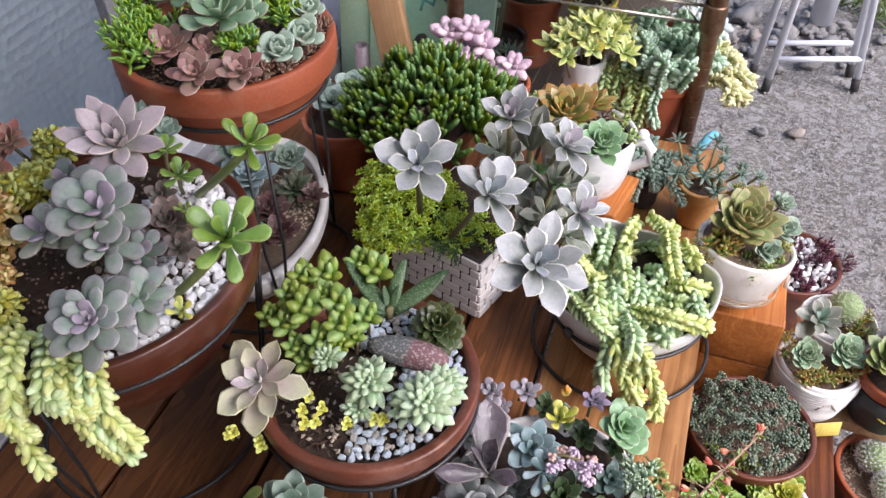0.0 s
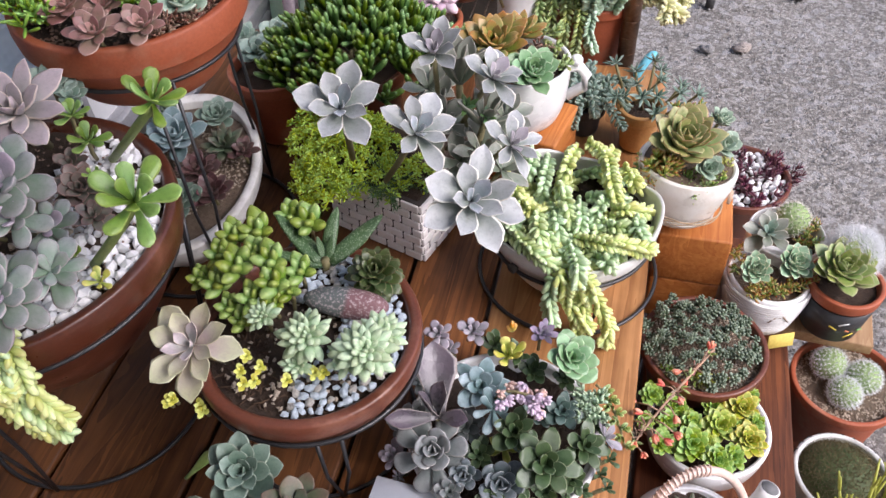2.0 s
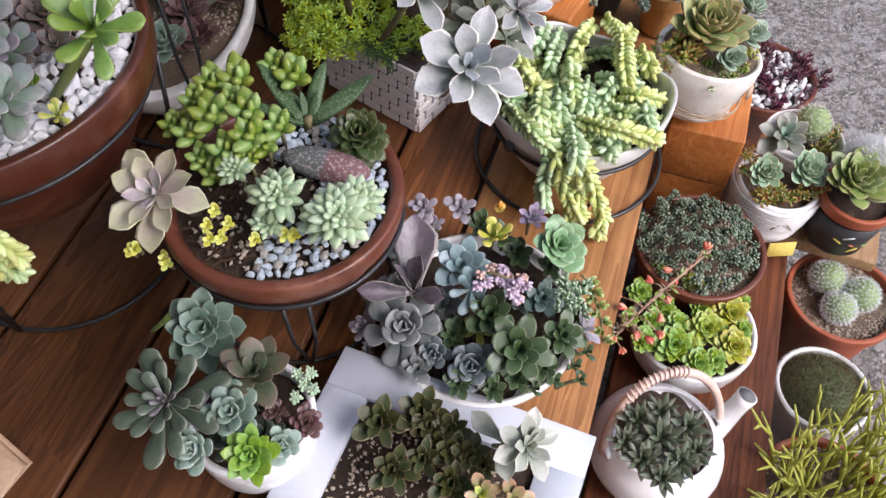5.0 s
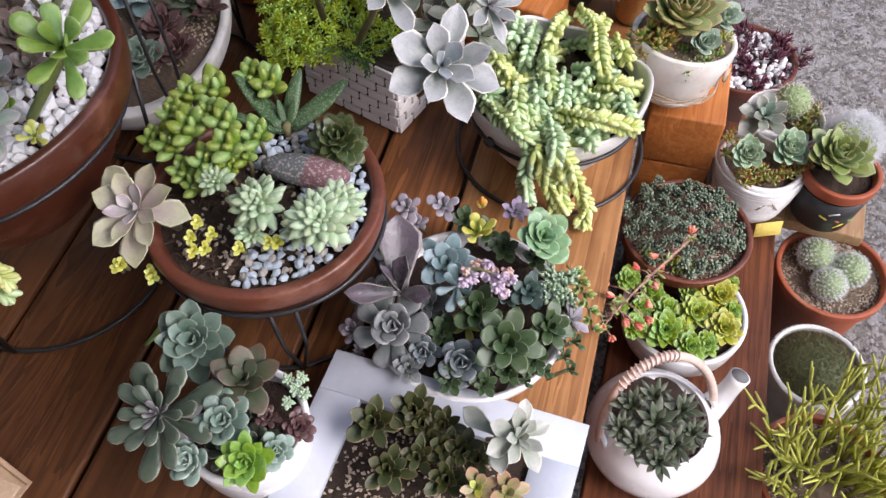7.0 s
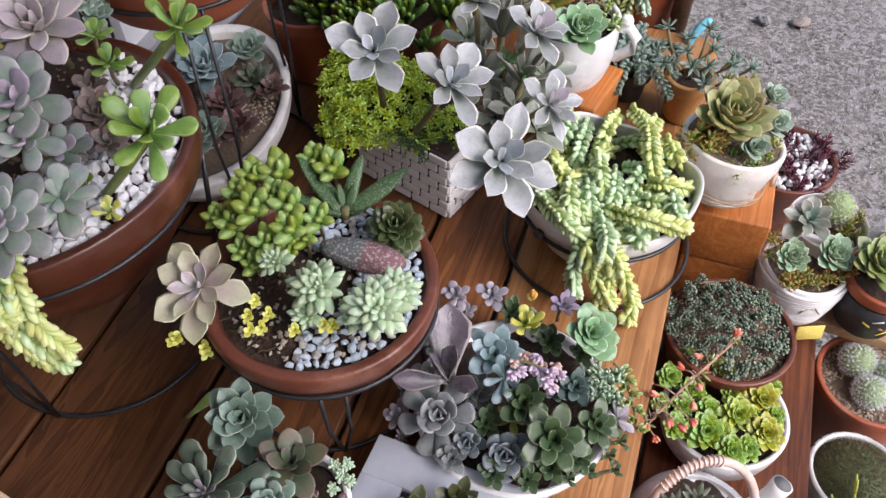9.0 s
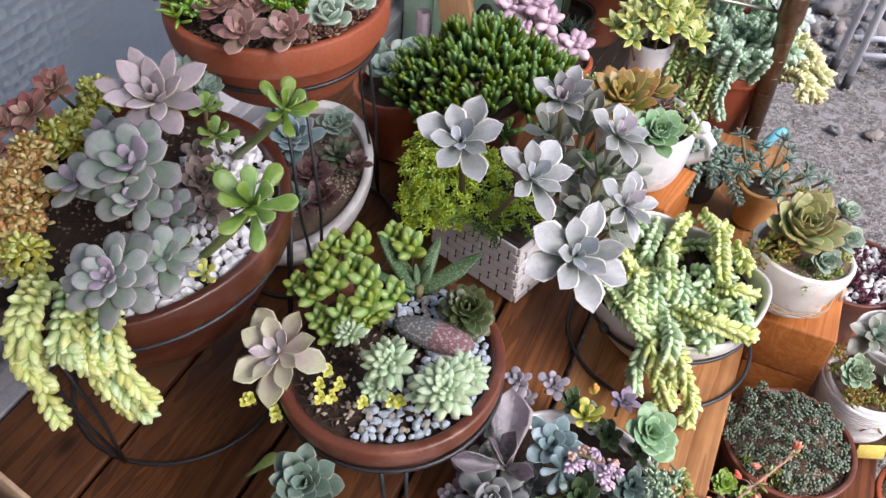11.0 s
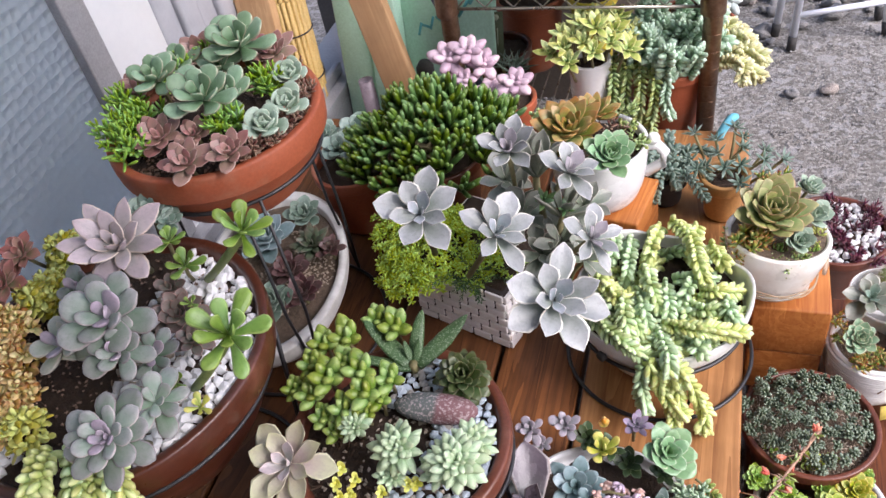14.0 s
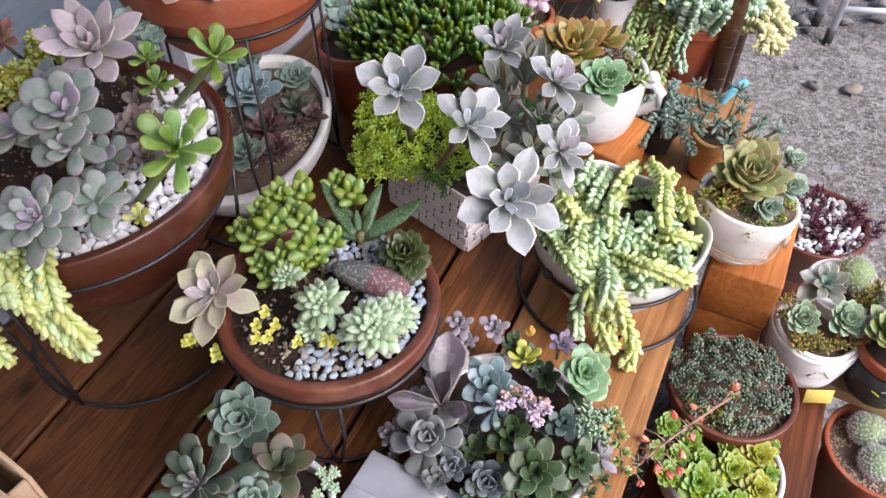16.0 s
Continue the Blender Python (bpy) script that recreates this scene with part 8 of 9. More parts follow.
# coral flower spray of the yellow-green pot
inv = aeonium_pot.matrix_basis.inverted()
STALK = surface("pinkish_stalk", (0.34, 0.20, 0.13), (0.42, 0.27, 0.18), 0.6, 200, 700)
main = [Vector(p) for p in ((0.326, 0.481, -0.020), (0.279, 0.434, 0.000), (0.252, 0.409, 0.004), (0.222, 0.382, 0.000), (0.212, 0.373, -0.010))]
main = [main[0] + Vector((0.004, 0.006, -0.05))] + main
part("flower_stalk", tube([inv @ p for p in main], 0.0014, seg=8, taper=[1.2, 1.1, 1, 0.9, 0.7, 0.5]), STALK, aeonium_pot)
rs = random.Random(31)
for place in ((0.280, 0.448, -0.004), (0.257, 0.428, 0.004), (0.228, 0.418, -0.004), (0.229, 0.401, 0.004), (0.269, 0.419, -0.004), (0.257, 0.396, 0.004), (0.235, 0.383, -0.004), (0.251, 0.378, 0.004), (0.243, 0.377, -0.004), (0.218, 0.361, 0.004), (0.280, 0.436, -0.004), (0.212, 0.369, 0.004), (0.219, 0.399, -0.004), (0.311, 0.465, 0.004)):
    p = Vector(place)
    near = min((a + (b - a) * s for a, b in zip(main[1:], main[2:]) for s in (0, 0.25, 0.5, 0.75, 1)), key=lambda q: (q - p).length)
    part("flower_stalk", tube([inv @ near, inv @ (near * 0.5 + p * 0.5 + Vector((0, 0, 0.003))), inv @ p], 0.0007, seg=5), STALK, aeonium_pot)
    out_d = (p - near).normalized() + Vector((rs.uniform(-0.3, 0.3), rs.uniform(-0.3, 0.3), rs.uniform(-0.4, 0.2)))
    joined("flower", aeonium_pot, CORAL, "fat", spray(p.x, p.y, p.z, out_d, 0.001, 0.0088, 5, rs, 24, 72, 0, 0.1, 20, 0.85), "", "stuff", 6)
for k in range(16):
    p = main[1 + k % 4].lerp(main[2 + k % 4], rs.random())
    joined("bract", aeonium_pot, BROWNBEAD if k % 3 else GREENBEAD, "lance", spray(p.x, p.y, p.z, (rs.uniform(-1, 1), rs.uniform(-1, 1), 0.4), 0.004, 0.009, 3, rs, 50, 137.5, 0, 0.2, 30), "", "stuff", 5)

PEACHBUD = L("peach_bud", (0.50, 0.34, 0.30), (0.58, 0.40, 0.34), (0.60, 0.42, 0.36))
# pale pink bud heads in the low white planter
rs = random.Random(33)
inv = purple_planter.matrix_basis.inverted()
for k, place in enumerate(((0.092, 0.389, 0.082), (0.095, 0.378, 0.086), (0.090, 0.374, 0.090), (0.103, 0.390, 0.082), (0.107, 0.382, 0.086), (0.113, 0.389, 0.090), (0.117, 0.388, 0.082), (0.111, 0.378, 0.086), (0.119, 0.375, 0.090), (0.125, 0.385, 0.082), (0.122, 0.372, 0.086), (0.126, 0.372, 0.090), (0.120, 0.367, 0.082), (0.123, 0.363, 0.086), (0.116, 0.367, 0.090), (0.099, 0.394, 0.082))):
    p = Vector(place)
    joined("bud", purple_planter, PINKBUD if k % 3 else PEACHBUD, "fat", spray(p.x, p.y, p.z, (rs.uniform(-0.6, 0.6), -0.6, rs.uniform(-0.2, 0.5)), 0.003, 0.0078, 9, rs, 60, 137.5, 0, 0.3, 12), "", "stuff", 6)
part("flower_stalk", tube([inv @ p for p in bezier((0.083, 0.393, 0.050), (0.094, 0.387, 0.105), (0.123, 0.376, 0.080))], 0.0014, seg=6), STEM, purple_planter)
joined("bud", purple_planter, L("orange_bud", (0.60, 0.50, 0.12), (0.70, 0.46, 0.10), (0.72, 0.34, 0.08)), "fat", spray(0.111, 0.448, 0.085, (0, 0, 1), 0.004, 0.012, 5, rs, 25, 137.5, 0, 0.3, 8), "", "stuff", 6)
# trailing shoot over the planter's edge
line = bezier((0.180, 0.404, 0.055), (0.194, 0.393, 0.050), (0.202, 0.365, 0.010), 10)
part("trailing_stem", tube([inv @ p for p in line], 0.0012, seg=6), STEM, purple_planter)
for k, p in enumerate(line[2:]):
    joined("sprig", purple_planter, GREENBEAD, "round", spray(p.x, p.y, p.z, (0.5 - k % 2, -0.3, 0.4), 0.006, 0.008, 6, rs), "", "stuff", 5)

# ferny sprigs at the brick planter's front
mats = []
for k in range(26):
    a = rs.uniform(0, 6.283)
    mats += spray(0.012 + rs.uniform(-0.03, 0.03), 0.655 + rs.uniform(-0.014, 0.014), 0.088, (math.cos(a), math.sin(a) - 0.8, 0.3), 0.040, 0.006, 22, rs, 70, 137.5, 0.1, 0.3, 40)
joined("fern", brick_planter, FERN, "blade", mats, "", "stuff", 5)

# ---------------------------------------------------------------- dark finger plant behind the brick planter
finger_pot = potted("potted_crassula", -0.020, 0.850, 0.115, 0.062, 0.115, pot_profile(0.062, 0.115), TERRA_DARK, "brown pot crowded with dark green finger-leaved crassula")
rs = random.Random(41)
mats = []
for k in range(95):
    a, q = k * 2.39996 + rs.uniform(-0.2, 0.2), 0.088 * math.sqrt((k + 0.5) / 95)
    x, y = -0.014 + q * math.cos(a) * 1.12, 0.832 + q * math.sin(a) * 0.9
    z = 0.125 + 0.056 * (1 - (q / 0.088) ** 2) + 0.020 * noise.noise((x * 45, y * 45, 3.0)) + rs.uniform(-0.008, 0.008)
    d = Vector((math.cos(a) * q * 5 + rs.uniform(-0.2, 0.2), math.sin(a) * q * 5 - 0.25 + rs.uniform(-0.2, 0.2), 1))
    mats += spray(x, y, z - 0.010, d, 0.020, 0.030, 8, rs, 40, 137.5, 0, 0.3, 12, 0.95)
joined("crassula", finger_pot, GOLLUM, "finger", mats, "", "stuff", 6, (0, 1, 3, 5, 6))
for k in range(18):
    a, q = k * 2.39996, 0.055 * math.sqrt((k + 0.5) / 18)
    p = Vector((-0.014 + q * math.cos(a), 0.845 + q * math.sin(a), 0.145 - q * 0.3))
    branch(([Vector((p.x * 0.6 - 0.008, 0.848, 0.105)), (p + Vector((-0.008, 0.848, 0.105))) / 2, p], (1, 0.9, 0.7), 0.004), finger_pot, STEM)

# ---------------------------------------------------------------- back row of pots
pink_pot = potted("potted_moonstone", 0.082, 0.985, 0.085, 0.040, 0.085, pot_profile(0.040, 0.085), TERRA, "terracotta pot of plump pale pink moonstone leaves")
for x, y, z, r, n in ((0.010, 1.035, 0.125, 0.034, 12), (0.038, 1.030, 0.135, 0.032, 12), (0.055, 1.020, 0.118, 0.030, 12), (0.095, 0.965, 0.115, 0.030, 13), (0.078, 0.958, 0.100, 0.026, 11), (0.060, 0.985, 0.095, 0.028, 12), (0.028, 1.005, 0.108, 0.026, 10)):
    rosette(pink_pot, "fat", MOONPINK, x, y, z, r, n, (0, -0.3), wide=1.15, low=0, stem=0.05)

yellow_pot = potted("potted_sedum", 0.202, 1.026, 0.100, 0.029, 0.110, cup_profile(0.029, 0.110, 0.75), WHITE, "slim white vase pot of variegated yellow-green sedum")
rs = random.Random(43)
for k in range(22):
    a, q = k * 2.39996, 0.062 * math.sqrt((k + 0.5) / 22)
    rosette(yellow_pot, "lance", YELLOWSPOON, 0.205 + q * math.cos(a), 1.020 + q * math.sin(a) * 0.8, 0.118 + 0.040 * (1 - (q / 0.062) ** 2) + rs.uniform(-0.01, 0.01), rs.uniform(0.022, 0.03), 12, (math.cos(a) * q * 6, math.sin(a) * q * 6 - 0.25), wide=1.2, stem=0.05)

hang_pot = potted("potted_sedum", 0.318, 1.050, 0.070, 0.066, 0.125, pot_profile(0.066, 0.125), TERRA, "terracotta pot of blue-green trailing sedum on the rack")


def trail(pot, mat, pts, leaf, name="stem"):
    return donkey(pot, mat, leaf * 1.2, pts, name, 1.0, 58)


rs = random.Random(44)
for k in range(30):
    a, q = k * 2.39996, 0.058 * math.sqrt((k + 0.5) / 30)
    x, y = 0.318 + q * math.cos(a), 1.045 + q * math.sin(a)
    ox, oy = math.cos(a) * q, math.sin(a) * q
    trail(hang_pot, TRAILGREEN, [(x, y, 0.065), (x + ox * 0.15, y + oy * 0.15 - 0.003, 0.085 + rs.uniform(0, 0.02)), (x + ox * 0.3, y + oy * 0.3 - 0.008, 0.105 + rs.uniform(-0.01, 0.03))], 0.015)
for x, y, l in ((0.252, 1.005, 0.09), (0.268, 0.990, 0.11), (0.240, 1.015, 0.07), (0.232, 1.005, 0.10), (0.285, 0.982, 0.08), (0.300, 0.978, 0.05)):
    trail(hang_pot, TRAILGREEN if x > 0.29 else GREENBEAD, [(x, y + 0.03, 0.085), (x - 0.004, y, 0.075), (x - 0.008, y - 0.012, 0.075 - l * 0.5), (x - 0.010 + rs.uniform(-0.01, 0.01), y - 0.018, 0.08 - l)], 0.0105)
for k in range(13):
    a = radians(-75 + 11.5 * k)
    x, y = 0.352 + 0.03 * math.cos(a), 1.045 + 0.04 * math.sin(a)
    l = rs.uniform(-0.03, 0.012)
    trail(hang_pot, TRAILYELLOW, [(x, y, 0.07), (x + 0.022, y + 0.02 * math.sin(a), 0.082 + rs.uniform(0, 0.012)), (x + 0.034 + rs.uniform(-0.006, 0.01), y + 0.03 * math.sin(a) - 0.008, 0.080 - l * 0.6), (x + 0.040 + rs.uniform(-0.01, 0.014), y + 0.035 * math.sin(a) - 0.016, 0.068 - l)], 0.0125)

tag_pot = potted("empty_pot", *at(-0.296, 1.185), 0.030, 0.045, 0.085, pot_profile(0.045, 0.085), TERRA_DARK, "brown clay pot of dry soil with a green plant tag")
TAG = surface("dark_green_card", (0.11, 0.14, 0.07), (0.14, 0.17, 0.09), 0.5)
TAGPRINT = surface("pale_print", (0.52, 0.55, 0.38), (0.58, 0.60, 0.44), 0.6)
x, y = at(-0.300, 1.150)
tg = thing("plant_tag", x, y, 0.018, "dark green plant tag with a pale round mark", "plant tag", rz=-6)
part("card", block(0.022, 0.001, 0.085, 0.0003, 1, (0, 0, 0.040)), TAG, tg, m=pose(0, 0, 0, -12, 4, 0))
part("printed_mark", tube([(0, -0.0009, 0.074), (0, -0.0006, 0.074)], 0.0048, seg=20), TAGPRINT, tg, m=pose(0, 0, 0, -12, 4, 0))
for k in range(2):
    part("printed_bar", block(0.0016, 0.0004, 0.026, 0, 0, (-0.003 + 0.005 * k, -0.0009, 0.044)), TAGPRINT, tg, m=pose(0, 0, 0, -12, 4, 0))
far_pot = potted("potted_aloe", *at(-0.275, 1.300), 0.060, 0.060, 0.135, pot_profile(0.060, 0.135), TERRA, "terracotta pot of thin dark stems at the back")
rs = random.Random(45)
for k in range(9):
    a = rs.uniform(0, 6.283)
    p = far_pot.matrix_basis.translation + Vector((0.03 * math.cos(a), 0.03 * math.sin(a), 0.115))
    branch(([p, p + Vector((0.01 * math.cos(a), 0.01 * math.sin(a), 0.04)), p + Vector((0.03 * math.cos(a), 0.03 * math.sin(a), 0.075))], (1, 0.8, 0.5), 0.0022), far_pot, FERN)
fern_pot = potted("potted_aloe", *at(-0.262, 1.085), 0.045, 0.030, 0.045, pot_profile(0.030, 0.045), TERRA_DARK, "small brown pot of blue-green grassy leaves")
x, y = at(-0.262, 1.085)
for k in range(4):
    rosette(fern_pot, "blade", BLUEGREEN, x + 0.014 * math.cos(k * 2.4), y + 0.014 * math.sin(k * 2.4), 0.050, 0.032, 14, (0.2 * math.cos(k * 2.4), 0.2 * math.sin(k * 2.4)), low=15, wide=0.5)
YELLOWPLASTIC = surface("yellow_plastic", (0.55, 0.42, 0.03), (0.62, 0.50, 0.05), 0.4)
lemon_pot = potted("plant_pot", *at(-0.168, 1.29), 0.065, 0.042, 0.14, pot_profile(0.042, 0.14), YELLOWPLASTIC, "yellow plastic pot under the rack shelf")
silver_pot = potted("potted_pachyphytum", *at(-0.015, 1.305), 0.005, 0.072, 0.08, pot_profile(0.072, 0.08), TERRA, "terracotta pot of silvery round leaves and grit", GRITSOIL)
x, y = at(-0.015, 1.305)
grit(silver_pot, GRITMAT, x, y, -0.004, 0.064, 0.064, 1200, 0.0018, 17)
SILVER = L("silver_leaf", (0.36, 0.42, 0.40), (0.46, 0.52, 0.50), (0.50, 0.54, 0.52))
for dx, dy, r in ((0.03, -0.01, 0.036), (0.045, 0.02, 0.034), (0.01, 0.02, 0.032), (0.035, 0.045, 0.034), (0.06, -0.002, 0.028)):
    rosette(silver_pot, "fat", SILVER, x + dx, y + dy, 0.030, r, 11, (0.2, -0.3), wide=1.1, low=-15, stem=0.04)

# small pots beside the block
ob = potted("potted_sedum", 0.258, 0.826, 0.046, 0.028, 0.046, pot_profile(0.028, 0.046), RUBBER, "small black plastic pot of dark blue-green sedum")
rs = random.Random(46)
for k in range(12):
    a = k * 2.39996
    q = 0.024 * math.sqrt((k + 0.5) / 12)
    x, y = 0.258 + q * math.cos(a), 0.826 + q * math.sin(a)
    donkey(ob, BLUEGREEN, 0.0105, [(x, y, 0.044), (x + q * math.cos(a) * 0.6, y + q * math.sin(a) * 0.6 - 0.004, 0.068), (x + 2.0 * q * math.cos(a), y + 2.0 * q * math.sin(a) - 0.008, 0.056)])
OCHRE = surface("ochre_plastic", (0.40, 0.20, 0.06), (0.48, 0.26, 0.09), 0.5)
ob = potted("potted_senecio", 0.318, 0.786, 0.062, 0.030, 0.062, pot_profile(0.030, 0.062), OCHRE, "ochre pot of loose blue-green stems")
for k in range(16):
    a = k * 2.39996
    q = 0.052 * math.sqrt((k + 0.5) / 16)
    rosette(ob, "lance", BLUEGREEN, 0.328 + q * math.cos(a) * 1.2, 0.795 + q * math.sin(a), 0.080 + rs.uniform(-0.012, 0.012), 0.017, 11, (math.cos(a) * 0.6, math.sin(a) * 0.6 - 0.2), wide=0.75, low=5, stem=0.045)
SKYBLUE = surface("sky_blue_ribbon", (0.10, 0.42, 0.55), (0.16, 0.50, 0.62), 0.5)
ob = part("ribbon", tube(bezier((0.352, 0.930, -0.01), (0.372, 0.935, 0.040), (0.385, 0.945, 0.020), 8), 0.006, seg=8, taper=[0.4, 1, 1, 1, 1, 1, 1, 0.8, 0.4]), SKYBLUE, None)
tagged(ob, "sky-blue ribbon tied at the foot of the rack post", "ribbon")

# ---------------------------------------------------------------- wire rack
rack = thing("wire_rack", *at(-0.157, 1.05), GROUND_Z, "rusty chrome wire rack with ringed posts", "rack", rz=AXIS)
BASE = -GROUND_Z
for px, py in ((-0.178, 0.0), (0.178, 0.0), (-0.178, 0.36), (0.178, 0.36)):
    post = part("post", tube([(px, py, 0), (px + 0.004, py, 0.6), (px + 0.009, py, 1.25)], 0.0125, seg=20), RUST, rack)
    for k in range(47):
        part("groove_ring", tube(ring_points(0.0126, 0, 20), 0.00045, True, 5), RUST, post, "", pose(px + 0.0065 * (0.02 + k * 0.0258), py, 0.02 + k * 0.0258))
    for z in (0.235, 0.48):
        part("collar", lathe(rounded([(0.0128, z - 0.022), (0.0165, z - 0.020), (0.0158, z + 0.016), (0.0128, z + 0.018), (0.0126, z)]), 24), RUST, rack, "", pose(px + 0.002, py, 0))


def wire_shelf(z):
    for y in (0.0, 0.36):
        for dz in (-0.012, 0.012):
            part("shelf_rail", tube([(-0.165, y, z + dz), (0.165, y, z + dz)], 0.0024, seg=8), CHROME, rack)
        part("truss_wire", tube([(-0.160 + 0.020 * k, y, z + (0.010 if k % 2 else -0.010)) for k in range(17)], 0.0014, seg=6), CHROME, rack)
    for x in (-0.178, 0.178):
        for dz in (-0.012, 0.012):
            part("shelf_rail", tube([(x, 0.013, z + dz), (x, 0.347, z + dz)], 0.0024, seg=8), CHROME, rack)
    for k in range(15):
        part("shelf_wire", tube([(-0.154 + 0.022 * k, -0.001, z + 0.0165), (-0.154 + 0.022 * k, 0.361, z + 0.0165)], 0.0014, seg=6), CHROME, rack)


wire_shelf(BASE + 0.180)
wire_shelf(BASE - 0.092)
ob = part("foam_board", block(0.335, 0.36, 0.030, 0.002, 2), MINT, None, "", pose(0, 0, 0, 0, 0, AXIS) @ pose(-0.150, 1.235, 0.2135))
tagged(ob, "pale mint foam board lying on the wire shelf", "board")
ob = potted("plant_pot", *at(0.000, 1.125), 0.320, 0.050, 0.0913, pot_profile(0.050, 0.0913), TERRA, "terracotta pot on the mint board")
ob = potted("plant_pot", *at(-0.165, 1.125), 0.295, 0.034, 0.0663, pot_profile(0.034, 0.0663), TERRA_BOWL, "small red-brown pot on the mint board")

# ---------------------------------------------------------------- boards leaning in the corner
def leaning(name, lx, ly, w, d, h, lean_x, mat, label, category, side=0.0, z=GROUND_Z):
    ob = part(name, block(w, d, h, 0.002, 2, (0, 0, h / 2)), mat)
    ob.matrix_basis = pose(0, 0, 0, 0, 0, AXIS) @ pose(lx, ly, z, lean_x, side, 0)
    return tagged(ob, label, category, "leaning boards")


leaning("foam_board", -0.527, 1.080, 0.052, 0.03, 1.0, -9, MINT, "mint green foam board leaning in the corner", "board")
leaning("foam_board", -0.472, 1.074, 0.052, 0.03, 1.0, -9, MINT, "narrow mint green foam board leaning in the corner", "board")
fb = leaning("foam_board", -0.385, 1.120, 0.17, 0.03, 1.0, -7, MINT, "mint foam board with blue printed marks", "board")
PRINT = surface("blue_print", (0.12, 0.48, 0.50), (0.18, 0.55, 0.56), 0.7)
for k, (x, z, w, h, a) in enumerate(((-0.035, 0.38, 0.004, 0.022, 18), (-0.024, 0.385, 0.018, 0.004, 18), (-0.014, 0.39, 0.004, 0.022, 18), (0.000, 0.395, 0.018, 0.004, 40), (0.045, 0.42, 0.005, 0.05, 35), (0.065, 0.44, 0.005, 0.05, 35), (-0.045, 0.46, 0.004, 0.04, 20))):
    part("printed_bar", block(w, 0.0006, h, 0, 0), PRINT, fb, "", pose(x, -0.0153, z, 0, a, 0))
PLANKWOOD = wood_material("light_plank", (0.56, 0.32, 0.15), (0.72, 0.46, 0.24), 0.55, 0.05, 6.0, (1, 1, 0.08))
leaning("wooden_plank", -0.341, 1.000, 0.052, 0.018, 1.0, -8, PLANKWOOD, "pale orange pine plank leaning in the corner", "plank", -14)
leaning("wooden_plank", -0.612, 0.992, 0.058, 0.018, 0.85, -8, PLANKWOOD, "short pale pine plank standing on the window sill", "plank", 0, 0.0195)
BAMBOO = surface("yellow_bamboo", (0.50, 0.32, 0.09), (0.62, 0.44, 0.16), 0.5, 40, 300)
blind = thing("bamboo_blind", *at(-0.605, 1.060), GROUND_Z, "rolled yellow bamboo blind tied with dark cord", "blind", rz=AXIS)
for ring, count in ((0.026, 20), (0.017, 13), (0.008, 6)):
    for k in range(count):
        a = 2 * math.pi * k / count
        top = 0.475 + 0.010 * noise.noise((a * 3, ring * 200, 1.0))
        part("bamboo_rod", tube([(ring * math.cos(a), ring * math.sin(a), 0), (ring * math.cos(a) + 0.002, ring * math.sin(a) + 0.025, top)], 0.0042, seg=6), BAMBOO, blind)
for z in (0.06, 0.16, 0.26, 0.34, 0.42):
    part("cord", tube([(0.0312 * math.cos(a) + 0.004 * z, 0.0312 * math.sin(a) + 0.052 * z, z) for a in (2 * math.pi * j / 24 for j in range(24))], 0.0012, True, 5), RUBBER, blind)
NAVY = surface("navy_tube", (0.05, 0.06, 0.10), (0.09, 0.10, 0.16), 0.4, 40, 200)
um = thing("walking_pole", *at(-0.215, 1.105), GROUND_Z, "dark blue walking pole with a black grip in the corner", "pole", rz=AXIS)
part("shaft", tube([(0, 0, 0), (-0.187, 0.03, 0.50)], 0.0058, seg=12), NAVY, um)
part("grip", tube([(-0.187, 0.03, 0.50), (-0.191, 0.031, 0.51), (-0.236, 0.038, 0.63), (-0.240, 0.039, 0.64)], 0.0098, seg=14, taper=[0.8, 1, 1.05, 0.8]), RUBBER, um)
hd = thing("hand_tool", *at(-0.400, 1.080), GROUND_Z, "black rubber handle of a garden tool", "tool", rz=AXIS)
part("handle", tube([(0, 0, 0), (0, 0.01, 0.30), (0, 0.011, 0.348), (0, 0.0115, 0.358)], 0.015, seg=16, taper=[0.9, 1, 0.95, 0.5]), RUBBER, hd)
PIPE = surface("mauve_pipe", (0.20, 0.16, 0.19), (0.28, 0.23, 0.26), 0.5, 50, 200)
pp = thing("plastic_pipe", *at(-0.488, 1.055), GROUND_Z, "short mauve plastic pipe standing in the corner", "pipe", rz=AXIS)
part("tube", lathe([(0.012, 0), (0.012, 0.345), (0.006, 0.346), (0.0055, 0.30)], 20), PIPE, pp)

# ---------------------------------------------------------------- cardboard box
box = thing("cardboard_box", -0.264, 0.262, 0.0, "open brown cardboard box with torn flaps", "box", rz=AXIS - 10)
BW, BD, BH, BT = 0.27, 0.26, 0.095, 0.004
part("side_panel", block(BW, BT, BH, 0.0008, 1, (-BW / 2, -BT / 2, BH / 2 + 0.002)), CARD, box)
part("side_panel", block(BW, BT, BH, 0.0008, 1, (-BW / 2, -BD + BT / 2, BH / 2 + 0.002)), CARD, box)
part("side_panel", block(BT, BD - 2 * BT - 0.001, BH, 0.0008, 1, (-BT / 2, -BD / 2, BH / 2 + 0.002)), CARD, box)
part("side_panel", block(BT, BD - 2 * BT - 0.001, BH, 0.0008, 1, (-BW + BT / 2, -BD / 2, BH / 2 + 0.002)), CARD, box)
part("base_panel", block(BW, BD, 0.0018, 0, 0, (-BW / 2, -BD / 2, 0.001)), CARD, box)
flap = part("flap", block(0.125, 0.16, 0.0035, 0.0008, 2, (-0.0625, -0.08, 0)), CARD, box, "torn flap folded outwards", pose(0.058, -0.014, BH + 0.004, 0, 2, 6))
